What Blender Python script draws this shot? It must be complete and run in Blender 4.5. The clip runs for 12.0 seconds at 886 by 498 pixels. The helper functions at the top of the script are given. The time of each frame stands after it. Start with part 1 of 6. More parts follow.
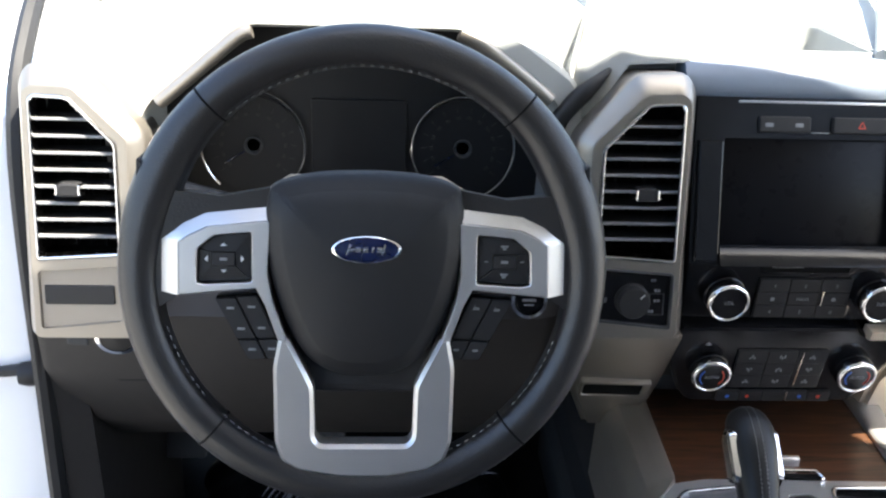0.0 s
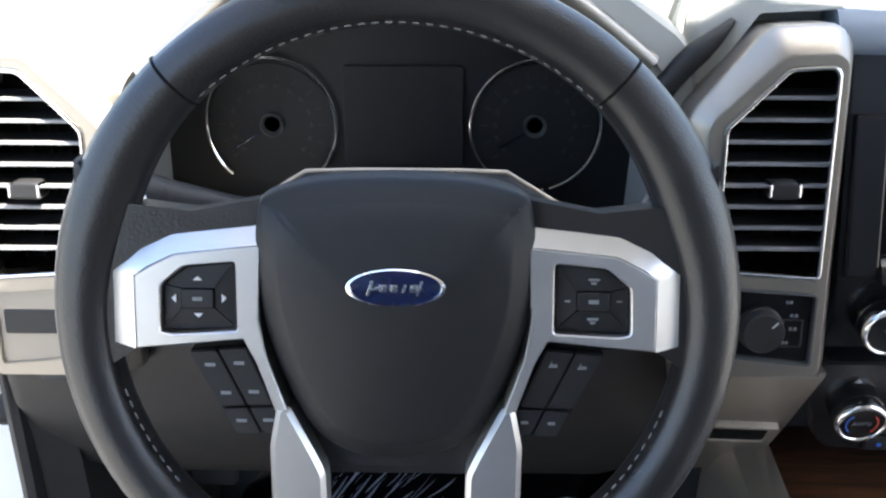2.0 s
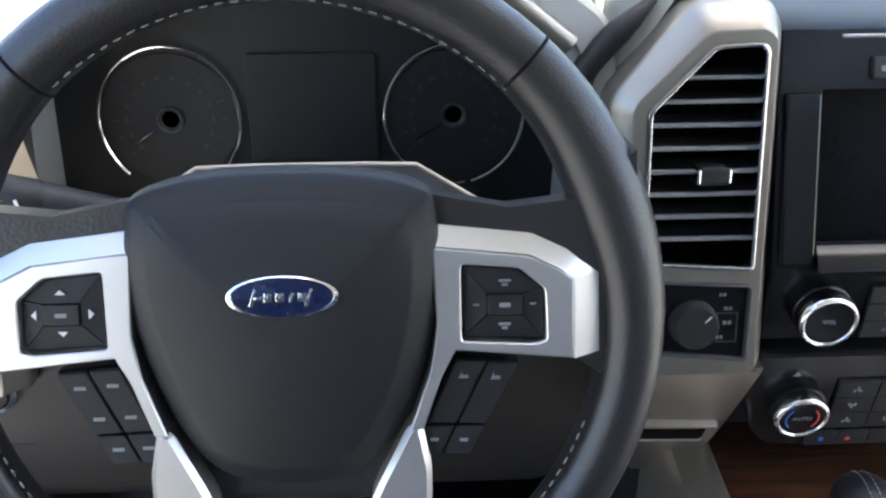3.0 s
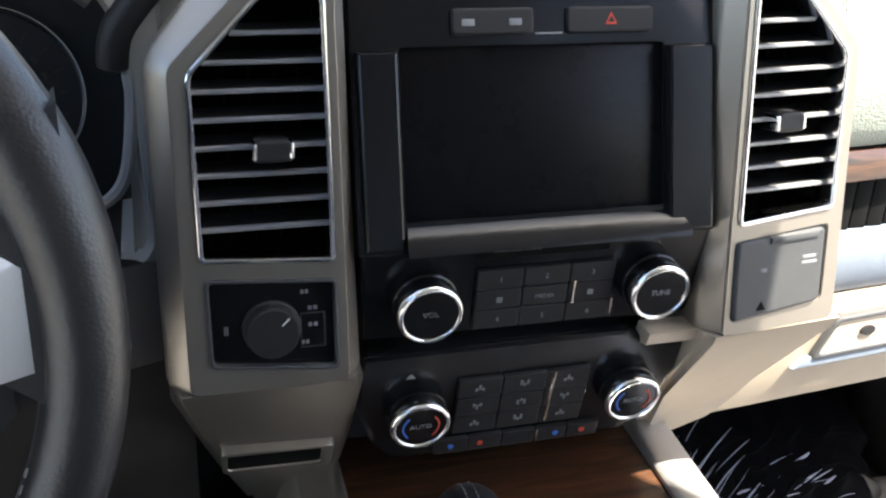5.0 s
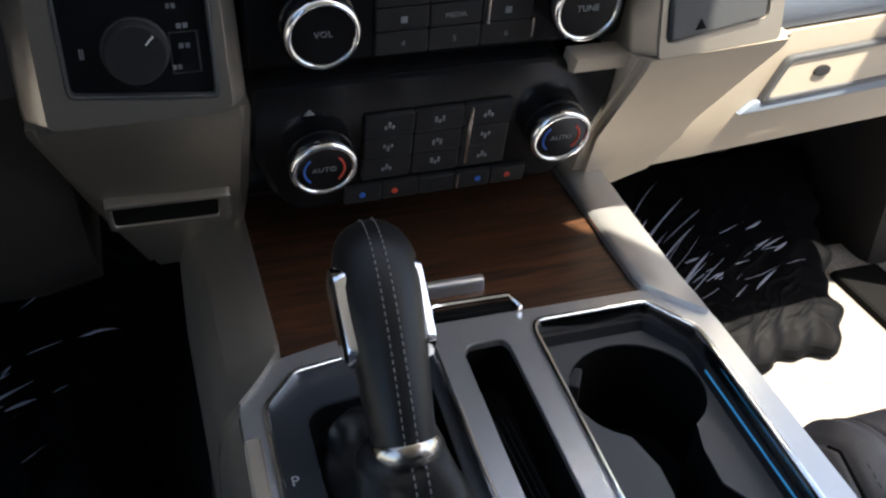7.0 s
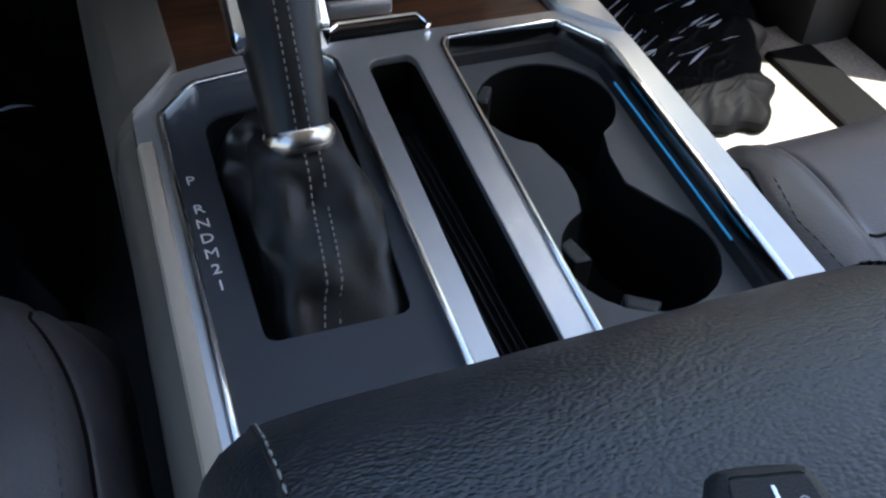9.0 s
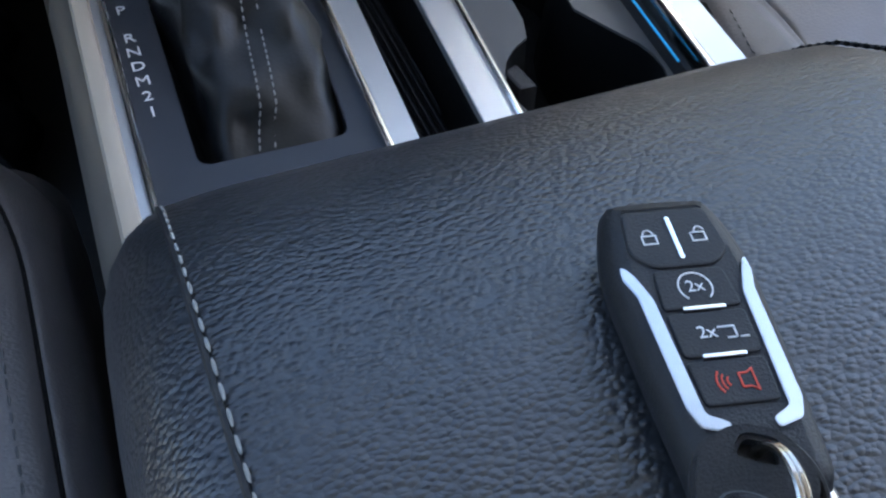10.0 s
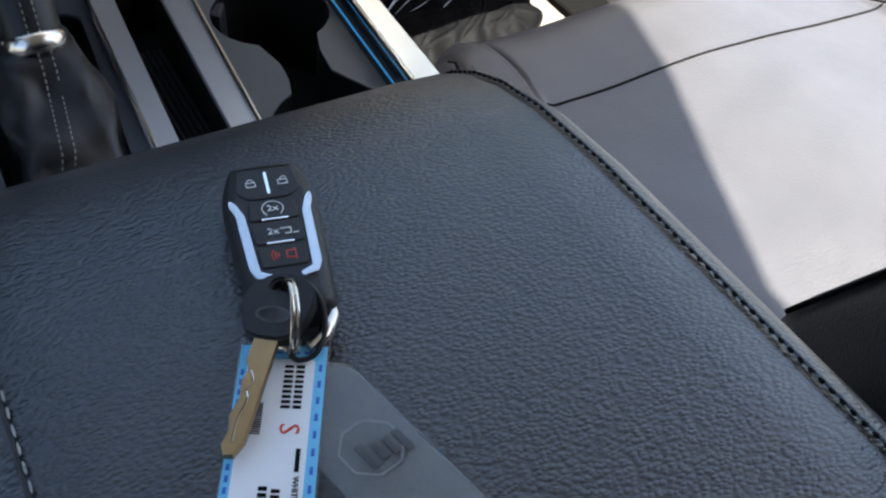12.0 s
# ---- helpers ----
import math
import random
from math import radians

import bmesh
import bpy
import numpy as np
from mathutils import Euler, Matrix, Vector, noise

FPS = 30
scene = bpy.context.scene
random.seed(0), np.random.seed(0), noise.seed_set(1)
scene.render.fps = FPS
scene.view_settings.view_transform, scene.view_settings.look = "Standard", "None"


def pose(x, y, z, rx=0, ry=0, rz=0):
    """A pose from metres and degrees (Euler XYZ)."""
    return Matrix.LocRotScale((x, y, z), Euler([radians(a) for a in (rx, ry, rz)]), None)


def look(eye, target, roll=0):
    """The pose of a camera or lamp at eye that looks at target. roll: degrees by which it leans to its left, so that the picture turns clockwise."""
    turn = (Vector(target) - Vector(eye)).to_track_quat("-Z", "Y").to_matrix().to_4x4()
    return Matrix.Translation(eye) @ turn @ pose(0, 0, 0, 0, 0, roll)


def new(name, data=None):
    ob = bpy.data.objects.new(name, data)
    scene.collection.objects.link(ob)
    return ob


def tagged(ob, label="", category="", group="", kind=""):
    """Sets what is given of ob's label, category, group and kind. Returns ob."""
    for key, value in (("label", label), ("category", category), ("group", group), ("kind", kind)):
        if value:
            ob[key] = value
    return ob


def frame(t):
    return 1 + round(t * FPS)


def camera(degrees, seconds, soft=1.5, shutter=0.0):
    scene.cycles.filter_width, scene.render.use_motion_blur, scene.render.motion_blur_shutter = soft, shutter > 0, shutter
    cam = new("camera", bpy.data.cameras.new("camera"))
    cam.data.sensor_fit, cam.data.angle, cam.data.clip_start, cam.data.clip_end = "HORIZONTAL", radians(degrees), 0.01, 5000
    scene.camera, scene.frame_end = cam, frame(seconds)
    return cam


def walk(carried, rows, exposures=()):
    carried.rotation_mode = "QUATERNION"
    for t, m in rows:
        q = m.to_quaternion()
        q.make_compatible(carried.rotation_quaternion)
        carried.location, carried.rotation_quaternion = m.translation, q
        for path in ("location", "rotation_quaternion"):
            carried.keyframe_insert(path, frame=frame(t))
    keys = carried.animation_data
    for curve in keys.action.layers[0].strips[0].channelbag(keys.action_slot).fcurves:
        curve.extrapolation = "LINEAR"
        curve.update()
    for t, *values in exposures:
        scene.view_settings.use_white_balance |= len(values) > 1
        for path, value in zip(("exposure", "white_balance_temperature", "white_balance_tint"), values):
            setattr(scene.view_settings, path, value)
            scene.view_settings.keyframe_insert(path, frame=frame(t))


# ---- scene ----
cam = camera(48.1, 12.0, soft=2.3)
METRES, EYE, TILT, LEAN, TURN = 0.86, 1.1, -22.5, -2.0, -3.0
ROWS = [
    (0.0, 0.0, 0.0, 0.0, 0.0, 0.0, -0.0),
    (0.5, 0.0098, 0.1039, 0.041, 2.0, -0.9, -0.01),
    (1.0, 0.0077, 0.1761, 0.0526, 3.03, -0.79, 0.07),
    (1.5, 0.0109, 0.2292, 0.0524, 4.0, -1.42, 0.12),
    (2.0, 0.0078, 0.2653, 0.0491, 4.3, -2.5, 0.29),
    (2.5, 0.0104, 0.2979, 0.049, 3.6, -3.04, 0.95),
    (3.0, 0.0352, 0.3284, 0.0496, 1.34, -2.9, 1.88),
    (3.5, 0.0827, 0.3534, 0.0454, -1.78, -2.42, 2.99),
    (5.3, 0.2255, 0.4640, 0.0152, -12.25, -3.02, 4.74),
    (5.5, 0.2384, 0.4728, 0.0123, -12.13, -4.64, 4.84),
    (6.0, 0.2431, 0.4928, -0.0137, -12.9, -7.16, 5.55),
    (6.5, 0.2498, 0.5058, -0.0358, -13.36, -10.22, 5.81),
    (7.0, 0.2546, 0.5117, -0.0547, -13.76, -13.64, 6.08),
    (8.8, 0.2702, 0.4934, -0.1378, -16.18, -21.40, 6.60),
    (9.0, 0.2746, 0.4929, -0.1478, -16.51, -22.91, 6.08),
    (9.5, 0.2788, 0.4883, -0.1703, -17.91, -26.31, 5.84),
    (10.0, 0.2904, 0.4795, -0.1879, -17.85, -29.17, 6.68),
    (10.5, 0.2958, 0.4666, -0.1916, -19.36, -31.25, 6.74),
    (11.0, 0.3055, 0.4361, -0.1907, -20.47, -30.56, 6.78),
    (11.5, 0.3163, 0.3857, -0.1849, -22.1, -27.99, 6.79),
    (12.0, 0.3212, 0.3148, -0.1783, -24.98, -25.32, 8.0),
]
walk(cam, [(t, pose(0, 0, EYE, TILT, LEAN, TURN) @ pose(METRES * x, METRES * y, METRES * z, 90 + pitch, roll, yaw)) for t, x, y, z, yaw, pitch, roll in ROWS],
     exposures=[(0.0, 2.95, 6400, 10), (0.5, 3.25, 6400, 10), (1.5, 3.15, 6300, 10), (2.5, 3.25, 6300, 10), (3.5, 3.40, 6400, 10), (5.5, 2.65, 6500, 10), (6.0, 2.45, 6500, 10), (6.5, 2.25, 6500, 10), (7.0, 2.15, 6500, 10), (9.0, 2.25, 5900, 8), (10.5, 3.10, 5900, 8), (11.5, 2.85, 6000, 8), (12.0, 2.35, 6200, 8)])

# ---- light ----
SUN_ELEV, SUN_AZ = 63.2, 123.7   # azimuth clockwise from +y (ahead)
world = bpy.data.worlds.new("sky")
scene.world = world
world.use_nodes = True
_wn = world.node_tree
_sky = _wn.nodes.new("ShaderNodeTexSky")
_sky.sky_type = "NISHITA"
_sky.sun_disc = False
_sky.dust_density = 2.5
_sky.sun_elevation = radians(SUN_ELEV)
_sky.sun_rotation = radians(SUN_AZ)
_wn.links.new(_sky.outputs[0], _wn.nodes["Background"].inputs[0])
_wn.nodes["Background"].inputs[1].default_value = 0.10
_sd = Vector((math.sin(radians(SUN_AZ)) * math.cos(radians(SUN_ELEV)), math.cos(radians(SUN_AZ)) * math.cos(radians(SUN_ELEV)), math.sin(radians(SUN_ELEV))))
sun_lamp = bpy.data.lights.new("sun", "SUN")
sun_lamp.energy, sun_lamp.angle, sun_lamp.color = 5.0, radians(0.5), (1.0, 0.93, 0.80)
sun = new("sun", sun_lamp)
sun.matrix_world = look(_sd * 10, (0, 0, 0))


# ---- materials ----
def material(name, color, rough=0.5, metal=0.0, vary=0.12, vary_scale=30.0, grain=0.0, grain_scale=800.0, coat=0.0, rough_vary=0.1, spec=0.5, trans=0.0, emit=None, emit_strength=0.0, stretch=None):
    m = bpy.data.materials.new(name)
    m.use_nodes = True
    nt = m.node_tree
    b = nt.nodes["Principled BSDF"]
    tc = nt.nodes.new("ShaderNodeTexCoord")
    src_out = tc.outputs["Object"]
    if stretch:
        mp = nt.nodes.new("ShaderNodeMapping")
        mp.inputs["Scale"].default_value = stretch
        nt.links.new(src_out, mp.inputs[0])
        src_out = mp.outputs[0]
    n1 = nt.nodes.new("ShaderNodeTexNoise")
    n1.inputs["Scale"].default_value, n1.inputs["Detail"].default_value = vary_scale, 6.0
    nt.links.new(src_out, n1.inputs["Vector"])
    ramp = nt.nodes.new("ShaderNodeMix")
    ramp.data_type = "RGBA"
    lo = [max(0.0, c * (1 - vary)) for c in color]
    hi = [min(1.0, c * (1 + vary)) for c in color]
    ramp.inputs["A"].default_value, ramp.inputs["B"].default_value = (*lo, 1), (*hi, 1)
    nt.links.new(n1.outputs["Fac"], ramp.inputs["Factor"])
    nt.links.new(ramp.outputs["Result"], b.inputs["Base Color"])
    n2 = nt.nodes.new("ShaderNodeTexNoise")
    n2.inputs["Scale"].default_value = vary_scale * 3.1
    nt.links.new(src_out, n2.inputs["Vector"])
    mr = nt.nodes.new("ShaderNodeMapRange")
    mr.inputs["To Min"].default_value, mr.inputs["To Max"].default_value = max(0.02, rough * (1 - rough_vary)), min(1.0, rough * (1 + rough_vary))
    nt.links.new(n2.outputs["Fac"], mr.inputs["Value"])
    nt.links.new(mr.outputs["Result"], b.inputs["Roughness"])
    b.inputs["Metallic"].default_value = metal
    b.inputs["Coat Weight"].default_value = coat
    b.inputs["Coat Roughness"].default_value = 0.06
    b.inputs["Specular IOR Level"].default_value = spec
    b.inputs["Transmission Weight"].default_value = trans
    if emit:
        b.inputs["Emission Color"].default_value = (*emit, 1)
        b.inputs["Emission Strength"].default_value = emit_strength
    if grain:
        n3 = nt.nodes.new("ShaderNodeTexNoise")
        n3.inputs["Scale"].default_value, n3.inputs["Detail"].default_value = grain_scale, 3.0
        nt.links.new(src_out, n3.inputs["Vector"])
        bp = nt.nodes.new("ShaderNodeBump")
        bp.inputs["Strength"].default_value, bp.inputs["Distance"].default_value = grain, 0.0006
        nt.links.new(n3.outputs["Fac"], bp.inputs["Height"])
        nt.links.new(bp.outputs["Normal"], b.inputs["Normal"])
    return m


def leather(name, color, rough=0.42, cell=260.0, depth=0.5, wrinkle=0.35, spec=0.5):
    """Pebbled hide: warped cells for the grain, broad soft wrinkles, and a faint change of sheen."""
    m = material(name, color, rough, 0.0, 0.18, 18.0, rough_vary=0.16, spec=spec)
    nt = m.node_tree
    b = nt.nodes["Principled BSDF"]
    tc = nt.nodes.new("ShaderNodeTexCoord")
    warp = nt.nodes.new("ShaderNodeTexNoise")
    warp.inputs["Scale"].default_value = cell * 0.5
    nt.links.new(tc.outputs["Object"], warp.inputs["Vector"])
    add = nt.nodes.new("ShaderNodeVectorMath")
    add.operation = "MULTIPLY_ADD"
    add.inputs[1].default_value = (0.5 / cell, 0.5 / cell, 0.5 / cell)
    nt.links.new(warp.outputs["Color"], add.inputs[0])
    nt.links.new(tc.outputs["Object"], add.inputs[2])
    mp = nt.nodes.new("ShaderNodeMapping")
    mp.inputs["Rotation"].default_value = (0.0, 0.0, 0.35)
    mp.inputs["Scale"].default_value = (0.8, 1.15, 1.0)
    nt.links.new(add.outputs[0], mp.inputs[0])
    vo = nt.nodes.new("ShaderNodeTexVoronoi")
    vo.feature = "F1"
    vo.inputs["Scale"].default_value = cell
    nt.links.new(mp.outputs[0], vo.inputs["Vector"])
    cl = nt.nodes.new("ShaderNodeMapRange")
    cl.inputs["From Min"].default_value, cl.inputs["From Max"].default_value = 0.1, 0.8
    cl.inputs["To Min"].default_value, cl.inputs["To Max"].default_value = 1.0, 0.0
    nt.links.new(vo.outputs["Distance"], cl.inputs["Value"])
    fine = nt.nodes.new("ShaderNodeTexNoise")
    fine.inputs["Scale"].default_value, fine.inputs["Detail"].default_value = cell * 1.4, 4.0
    nt.links.new(mp.outputs[0], fine.inputs["Vector"])
    sm = nt.nodes.new("ShaderNodeMath")
    sm.operation = "MULTIPLY_ADD"
    sm.inputs[1].default_value = 0.22
    nt.links.new(fine.outputs["Fac"], sm.inputs[0])
    nt.links.new(cl.outputs["Result"], sm.inputs[2])
    big = nt.nodes.new("ShaderNodeTexNoise")
    big.inputs["Scale"].default_value = 22.0
    nt.links.new(tc.outputs["Object"], big.inputs["Vector"])
    b1 = nt.nodes.new("ShaderNodeBump")
    b1.inputs["Strength"].default_value, b1.inputs["Distance"].default_value = wrinkle, 0.004
    nt.links.new(big.outputs["Fac"], b1.inputs["Height"])
    b2 = nt.nodes.new("ShaderNodeBump")
    b2.inputs["Strength"].default_value, b2.inputs["Distance"].default_value = depth, 0.0009
    nt.links.new(sm.outputs[0], b2.inputs["Height"])
    nt.links.new(b1.outputs["Normal"], b2.inputs["Normal"])
    nt.links.new(b2.outputs["Normal"], b.inputs["Normal"])
    return m


def wood(name):
    m = material(name, (0.12, 0.055, 0.025), 0.3, coat=0.5)
    nt = m.node_tree
    b = nt.nodes["Principled BSDF"]
    tc = nt.nodes.new("ShaderNodeTexCoord")
    mp = nt.nodes.new("ShaderNodeMapping")
    mp.inputs["Scale"].default_value = (6.0, 70.0, 70.0)
    nt.links.new(tc.outputs["Object"], mp.inputs[0])
    n = nt.nodes.new("ShaderNodeTexNoise")
    n.inputs["Scale"].default_value, n.inputs["Detail"].default_value, n.inputs["Distortion"].default_value = 1.6, 8.0, 1.2
    nt.links.new(mp.outputs[0], n.inputs["Vector"])
    r = nt.nodes.new("ShaderNodeValToRGB")
    r.color_ramp.elements[0].position, r.color_ramp.elements[0].color = 0.34, (0.014, 0.007, 0.0045, 1)
    r.color_ramp.elements[1].position, r.color_ramp.elements[1].color = 0.7, (0.085, 0.036, 0.016, 1)
    nt.links.new(n.outputs["Fac"], r.inputs["Fac"])
    nt.links.new(r.outputs["Color"], b.inputs["Base Color"])
    return m


LEATHER_BLACK = leather("black_leather", (0.016, 0.0172, 0.020), 0.36, 640.0, 0.32, 0.03, spec=0.8)
LEATHER_WHEEL = leather("wheel_leather", (0.017, 0.016, 0.016), 0.38, 560.0, 0.12, 0.1, spec=0.6)
LEATHER_SEAT = leather("seat_leather", (0.066, 0.063, 0.068), 0.40, 560.0, 0.16, 0.22, spec=0.6)
LEATHER_BOOT = leather("boot_leather", (0.008, 0.0078, 0.0078), 0.40, 560.0, 0.07, 0.12, spec=0.28)
LEATHER_DASH = leather("dash_leather", (0.30, 0.335, 0.285), 0.5, 500.0, 0.35, 0.2)
SILVER = material("satin_silver_paint", (0.62, 0.61, 0.60), 0.34, 0.85, 0.03, 40.0, 0.06, 3000.0, rough_vary=0.06)
WARMSILVER = material("warm_satin_metal_paint", (0.31, 0.282, 0.245), 0.36, 0.8, 0.05, 25.0, 0.10, 2500.0, rough_vary=0.1)
TAN = material("satin_tan_trim", (0.40, 0.34, 0.265), 0.45, 0.1, 0.07, 25.0, 0.2, 1500.0)
CHROME = material("chrome", (0.86, 0.86, 0.86), 0.12, 1.0, 0.02, 60.0, rough_vary=0.3)
CHROMESATIN = material("satin_chrome", (0.52, 0.53, 0.55), 0.24, 0.95, 0.03, 60.0)
NICKEL = material("nickel_steel", (0.55, 0.5, 0.44), 0.22, 1.0, 0.08, 200.0)
BRASS = material("brown_brass_blade", (0.36, 0.24, 0.12), 0.32, 1.0, 0.12, 300.0)
PIANO = material("gloss_black_plastic", (0.007, 0.007, 0.008), 0.2, 0.0, 0.2, 40.0, spec=0.32)
BLACK = material("matt_black_plastic", (0.014, 0.014, 0.015), 0.5, 0.0, 0.15, 60.0, 0.35, 1800.0, spec=0.35)
# near black: small trim and print, and painted shade inside cavities
DARK = material("black_trim_and_cavity_shade", (0.005, 0.005, 0.005), 0.7, 0.0, 0.2, 60.0, spec=0.08)
GREY = material("dark_grey_plastic", (0.05, 0.052, 0.055), 0.5, 0.0, 0.12, 40.0, 0.4, 1500.0)
NAVY = material("blue_black_satin_panel", (0.022, 0.025, 0.032), 0.42, 0.0, 0.12, 50.0, 0.2, 2500.0)
# slate made lighter and bluer to carry the sky's reflection on the brow
SLATE = material("slate_grey_soft_panel", (0.15, 0.18, 0.225), 0.5, 0.0, 0.1, 30.0, 0.4, 1400.0)
SLAT = material("vent_slat_grey", (0.24, 0.24, 0.25), 0.35, 0.3, 0.06, 60.0)
BROWNGREY = material("brown_grey_knee_plastic", (0.024, 0.021, 0.019), 0.55, 0.0, 0.12, 25.0, 0.4, 1200.0)
BEIGE = material("beige_pillar_trim", (0.5, 0.46, 0.4), 0.6, 0.0, 0.06, 20.0, 0.3, 900.0)
DASHTOP = material("grey_soft_dash_top", (0.30, 0.31, 0.30), 0.55, 0.0, 0.08, 20.0, 0.5, 900.0)
SCREEN = material("dark_screen_glass", (0.005, 0.005, 0.006), 0.28, 0.0, 0.1, 20.0, spec=0.12)
WHITEPAINT = material("white_car_paint", (0.8, 0.8, 0.8), 0.2, 0.0, 0.03, 10.0, coat=0.6)
INK = material("white_print", (0.7, 0.7, 0.7), 0.6, 0.0, 0.05, 100.0)
INKDIM = material("grey_print", (0.2, 0.205, 0.215), 0.6, 0.0, 0.05, 100.0)
REDINK = material("red_print", (0.6, 0.06, 0.03), 0.6, 0.0, 0.05, 100.0)
BLUEINK = material("blue_print", (0.03, 0.12, 0.5), 0.5, 0.0, 0.05, 100.0)
EMBLEM = material("dark_blue_enamel", (0.006, 0.012, 0.05), 0.18, 0.0, 0.1, 80.0, coat=0.6)
THREAD = material("dark_grey_thread", (0.16, 0.16, 0.155), 0.8, 0.0, 0.15, 300.0)
STITCH = material("grey_thread", (0.25, 0.25, 0.24), 0.8, 0.0, 0.15, 300.0)
BLUELIGHT = material("blue_ambient_light", (0.02, 0.2, 0.4), 0.4, emit=(0.03, 0.35, 0.75), emit_strength=0.06)
WOOD = wood("dark_wood_veneer")
CARPET = material("black_carpet", (0.02, 0.02, 0.02), 0.95, 0.0, 0.35, 120.0, 1.0, 1500.0)
CARPET_TAN = material("grey_tan_carpet", (0.22, 0.20, 0.175), 0.95, 0.0, 0.8, 260.0, 1.0, 900.0)
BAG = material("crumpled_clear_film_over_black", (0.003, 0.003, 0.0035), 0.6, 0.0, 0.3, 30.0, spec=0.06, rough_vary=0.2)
# pale colour for the glints drawn on the mat film
FILM_GLINT = material("painted_film_glint", (0.34, 0.35, 0.42), 0.3, 0.0, 0.3, 60.0, coat=0.4)
PAPER = material("white_paper", (0.78, 0.79, 0.8), 0.7, 0.0, 0.03, 100.0)
CYAN = material("light_blue_print", (0.16, 0.5, 0.75), 0.65, 0.0, 0.05, 120.0)
HEADLINER = material("grey_headliner_cloth", (0.46, 0.455, 0.44), 0.9, 0.0, 0.1, 60.0, 0.5, 1200.0)
ASPHALT = material("grey_asphalt", (0.17, 0.167, 0.16), 0.9, 0.0, 0.2, 3.0, 0.6, 60.0)
CLEAR = bpy.data.materials.new("clear_acrylic")
CLEAR.use_nodes = True
_cb = CLEAR.node_tree.nodes["Principled BSDF"]
_cb.inputs["Base Color"].default_value = (0.85, 0.87, 0.88, 1)
_cb.inputs["Roughness"].default_value, _cb.inputs["Transmission Weight"].default_value, _cb.inputs["IOR"].default_value = 0.12, 0.9, 1.2


def thin_glass(name, tint, gloss):
    """A thin pane: light goes straight through, tinted, with a little mirror gloss."""
    m = bpy.data.materials.new(name)
    m.use_nodes = True
    nt = m.node_tree
    nt.nodes.remove(nt.nodes["Principled BSDF"])
    clear = nt.nodes.new("ShaderNodeBsdfTransparent")
    clear.inputs["Color"].default_value = (*tint, 1)
    shine = nt.nodes.new("ShaderNodeBsdfGlossy")
    shine.inputs["Roughness"].default_value = 0.01
    mix = nt.nodes.new("ShaderNodeMixShader")
    mix.inputs["Fac"].default_value = gloss
    nt.links.new(clear.outputs[0], mix.inputs[1])
    nt.links.new(shine.outputs[0], mix.inputs[2])
    nt.links.new(mix.outputs[0], nt.nodes["Material Output"].inputs["Surface"])
    return m


GLASS = thin_glass("window_glass", (0.95, 0.97, 0.96), 0.03)
TINT = thin_glass("tinted_privacy_glass", (0.3, 0.31, 0.33), 0.04)


# ---- mesh helpers ----
def thing(name, loc, label, category, group="", kind=""):
    e = new(name)
    e.location = loc
    e.empty_display_size = 0.05
    return tagged(e, label, category, group, kind)


def finish(bm, mat, name, sharp=40.0):
    bmesh.ops.remove_doubles(bm, verts=bm.verts, dist=1e-6)
    bmesh.ops.recalc_face_normals(bm, faces=bm.faces)
    for f in bm.faces:
        f.smooth = True
    lim = radians(sharp)
    for e in bm.edges:
        if len(e.link_faces) == 2 and (e.calc_face_angle(0) > lim or (max(len(f.verts) for f in e.link_faces) > 6 and e.calc_face_angle(0) > 0.1)):
            e.smooth = False
    me = bpy.data.meshes.new(name)
    bm.to_mesh(me)
    bm.free()
    me.materials.append(mat)
    return me


def part(name, bm, mat, parent, label="", sharp=40.0):
    """Link a bmesh, in world places, as one mesh under a thing or under a part."""
    ob = new(name, finish(bm, mat, name, sharp))
    if parent is not None:
        ob.parent = parent
        if parent.data is None:
            ob.matrix_parent_inverse = Matrix.Translation(-parent.location)
    return tagged(ob, label)


def parts(name, bm, mat, parent, label=""):
    """Each loose piece of the bmesh as a part of its own."""
    bm.verts.index_update()
    bm.faces.index_update()
    left = set(bm.verts)
    while left:
        seed_v = min(left, key=lambda v: v.index)
        todo, isle = [seed_v], {seed_v}
        while todo:
            for e in todo.pop().link_edges:
                for w in e.verts:
                    if w not in isle:
                        isle.add(w)
                        todo.append(w)
        left -= isle
        order = sorted(isle, key=lambda v: v.index)
        piece = bmesh.new()
        to = {v: piece.verts.new(v.co) for v in order}
        for f in sorted({f for v in order for f in v.link_faces}, key=lambda f: f.index):
            piece.faces.new([to[v] for v in f.verts])
        part(name, piece, mat, parent, label)
    bm.free()


def solo(name, bm, mat, label, category, kind="", group="", sharp=40.0):
    return tagged(part(name, bm, mat, None, sharp=sharp), label, category, group, kind)


def basis(o, x, y):
    x = Vector(x).normalized()
    y = Vector(y)
    z = x.cross(y).normalized()
    y = z.cross(x)
    m = Matrix((x, y, z)).transposed().to_4x4()
    m.translation = o
    return m


def rounded(pts, r, n=4):
    """The polygon with its corners rounded by r, n + 1 points a corner."""
    out = []
    k = len(pts)
    for i in range(k):
        p, a, b = Vector(pts[i]), Vector(pts[i - 1]), Vector(pts[(i + 1) % k])
        da, db = (a - p), (b - p)
        q = min(r, da.length * 0.48, db.length * 0.48)
        s, e = p + da.normalized() * q, p + db.normalized() * q
        for j in range(n + 1):
            t = j / n
            out.append(tuple((1 - t) ** 2 * s + 2 * t * (1 - t) * p + t * t * e))
    return out


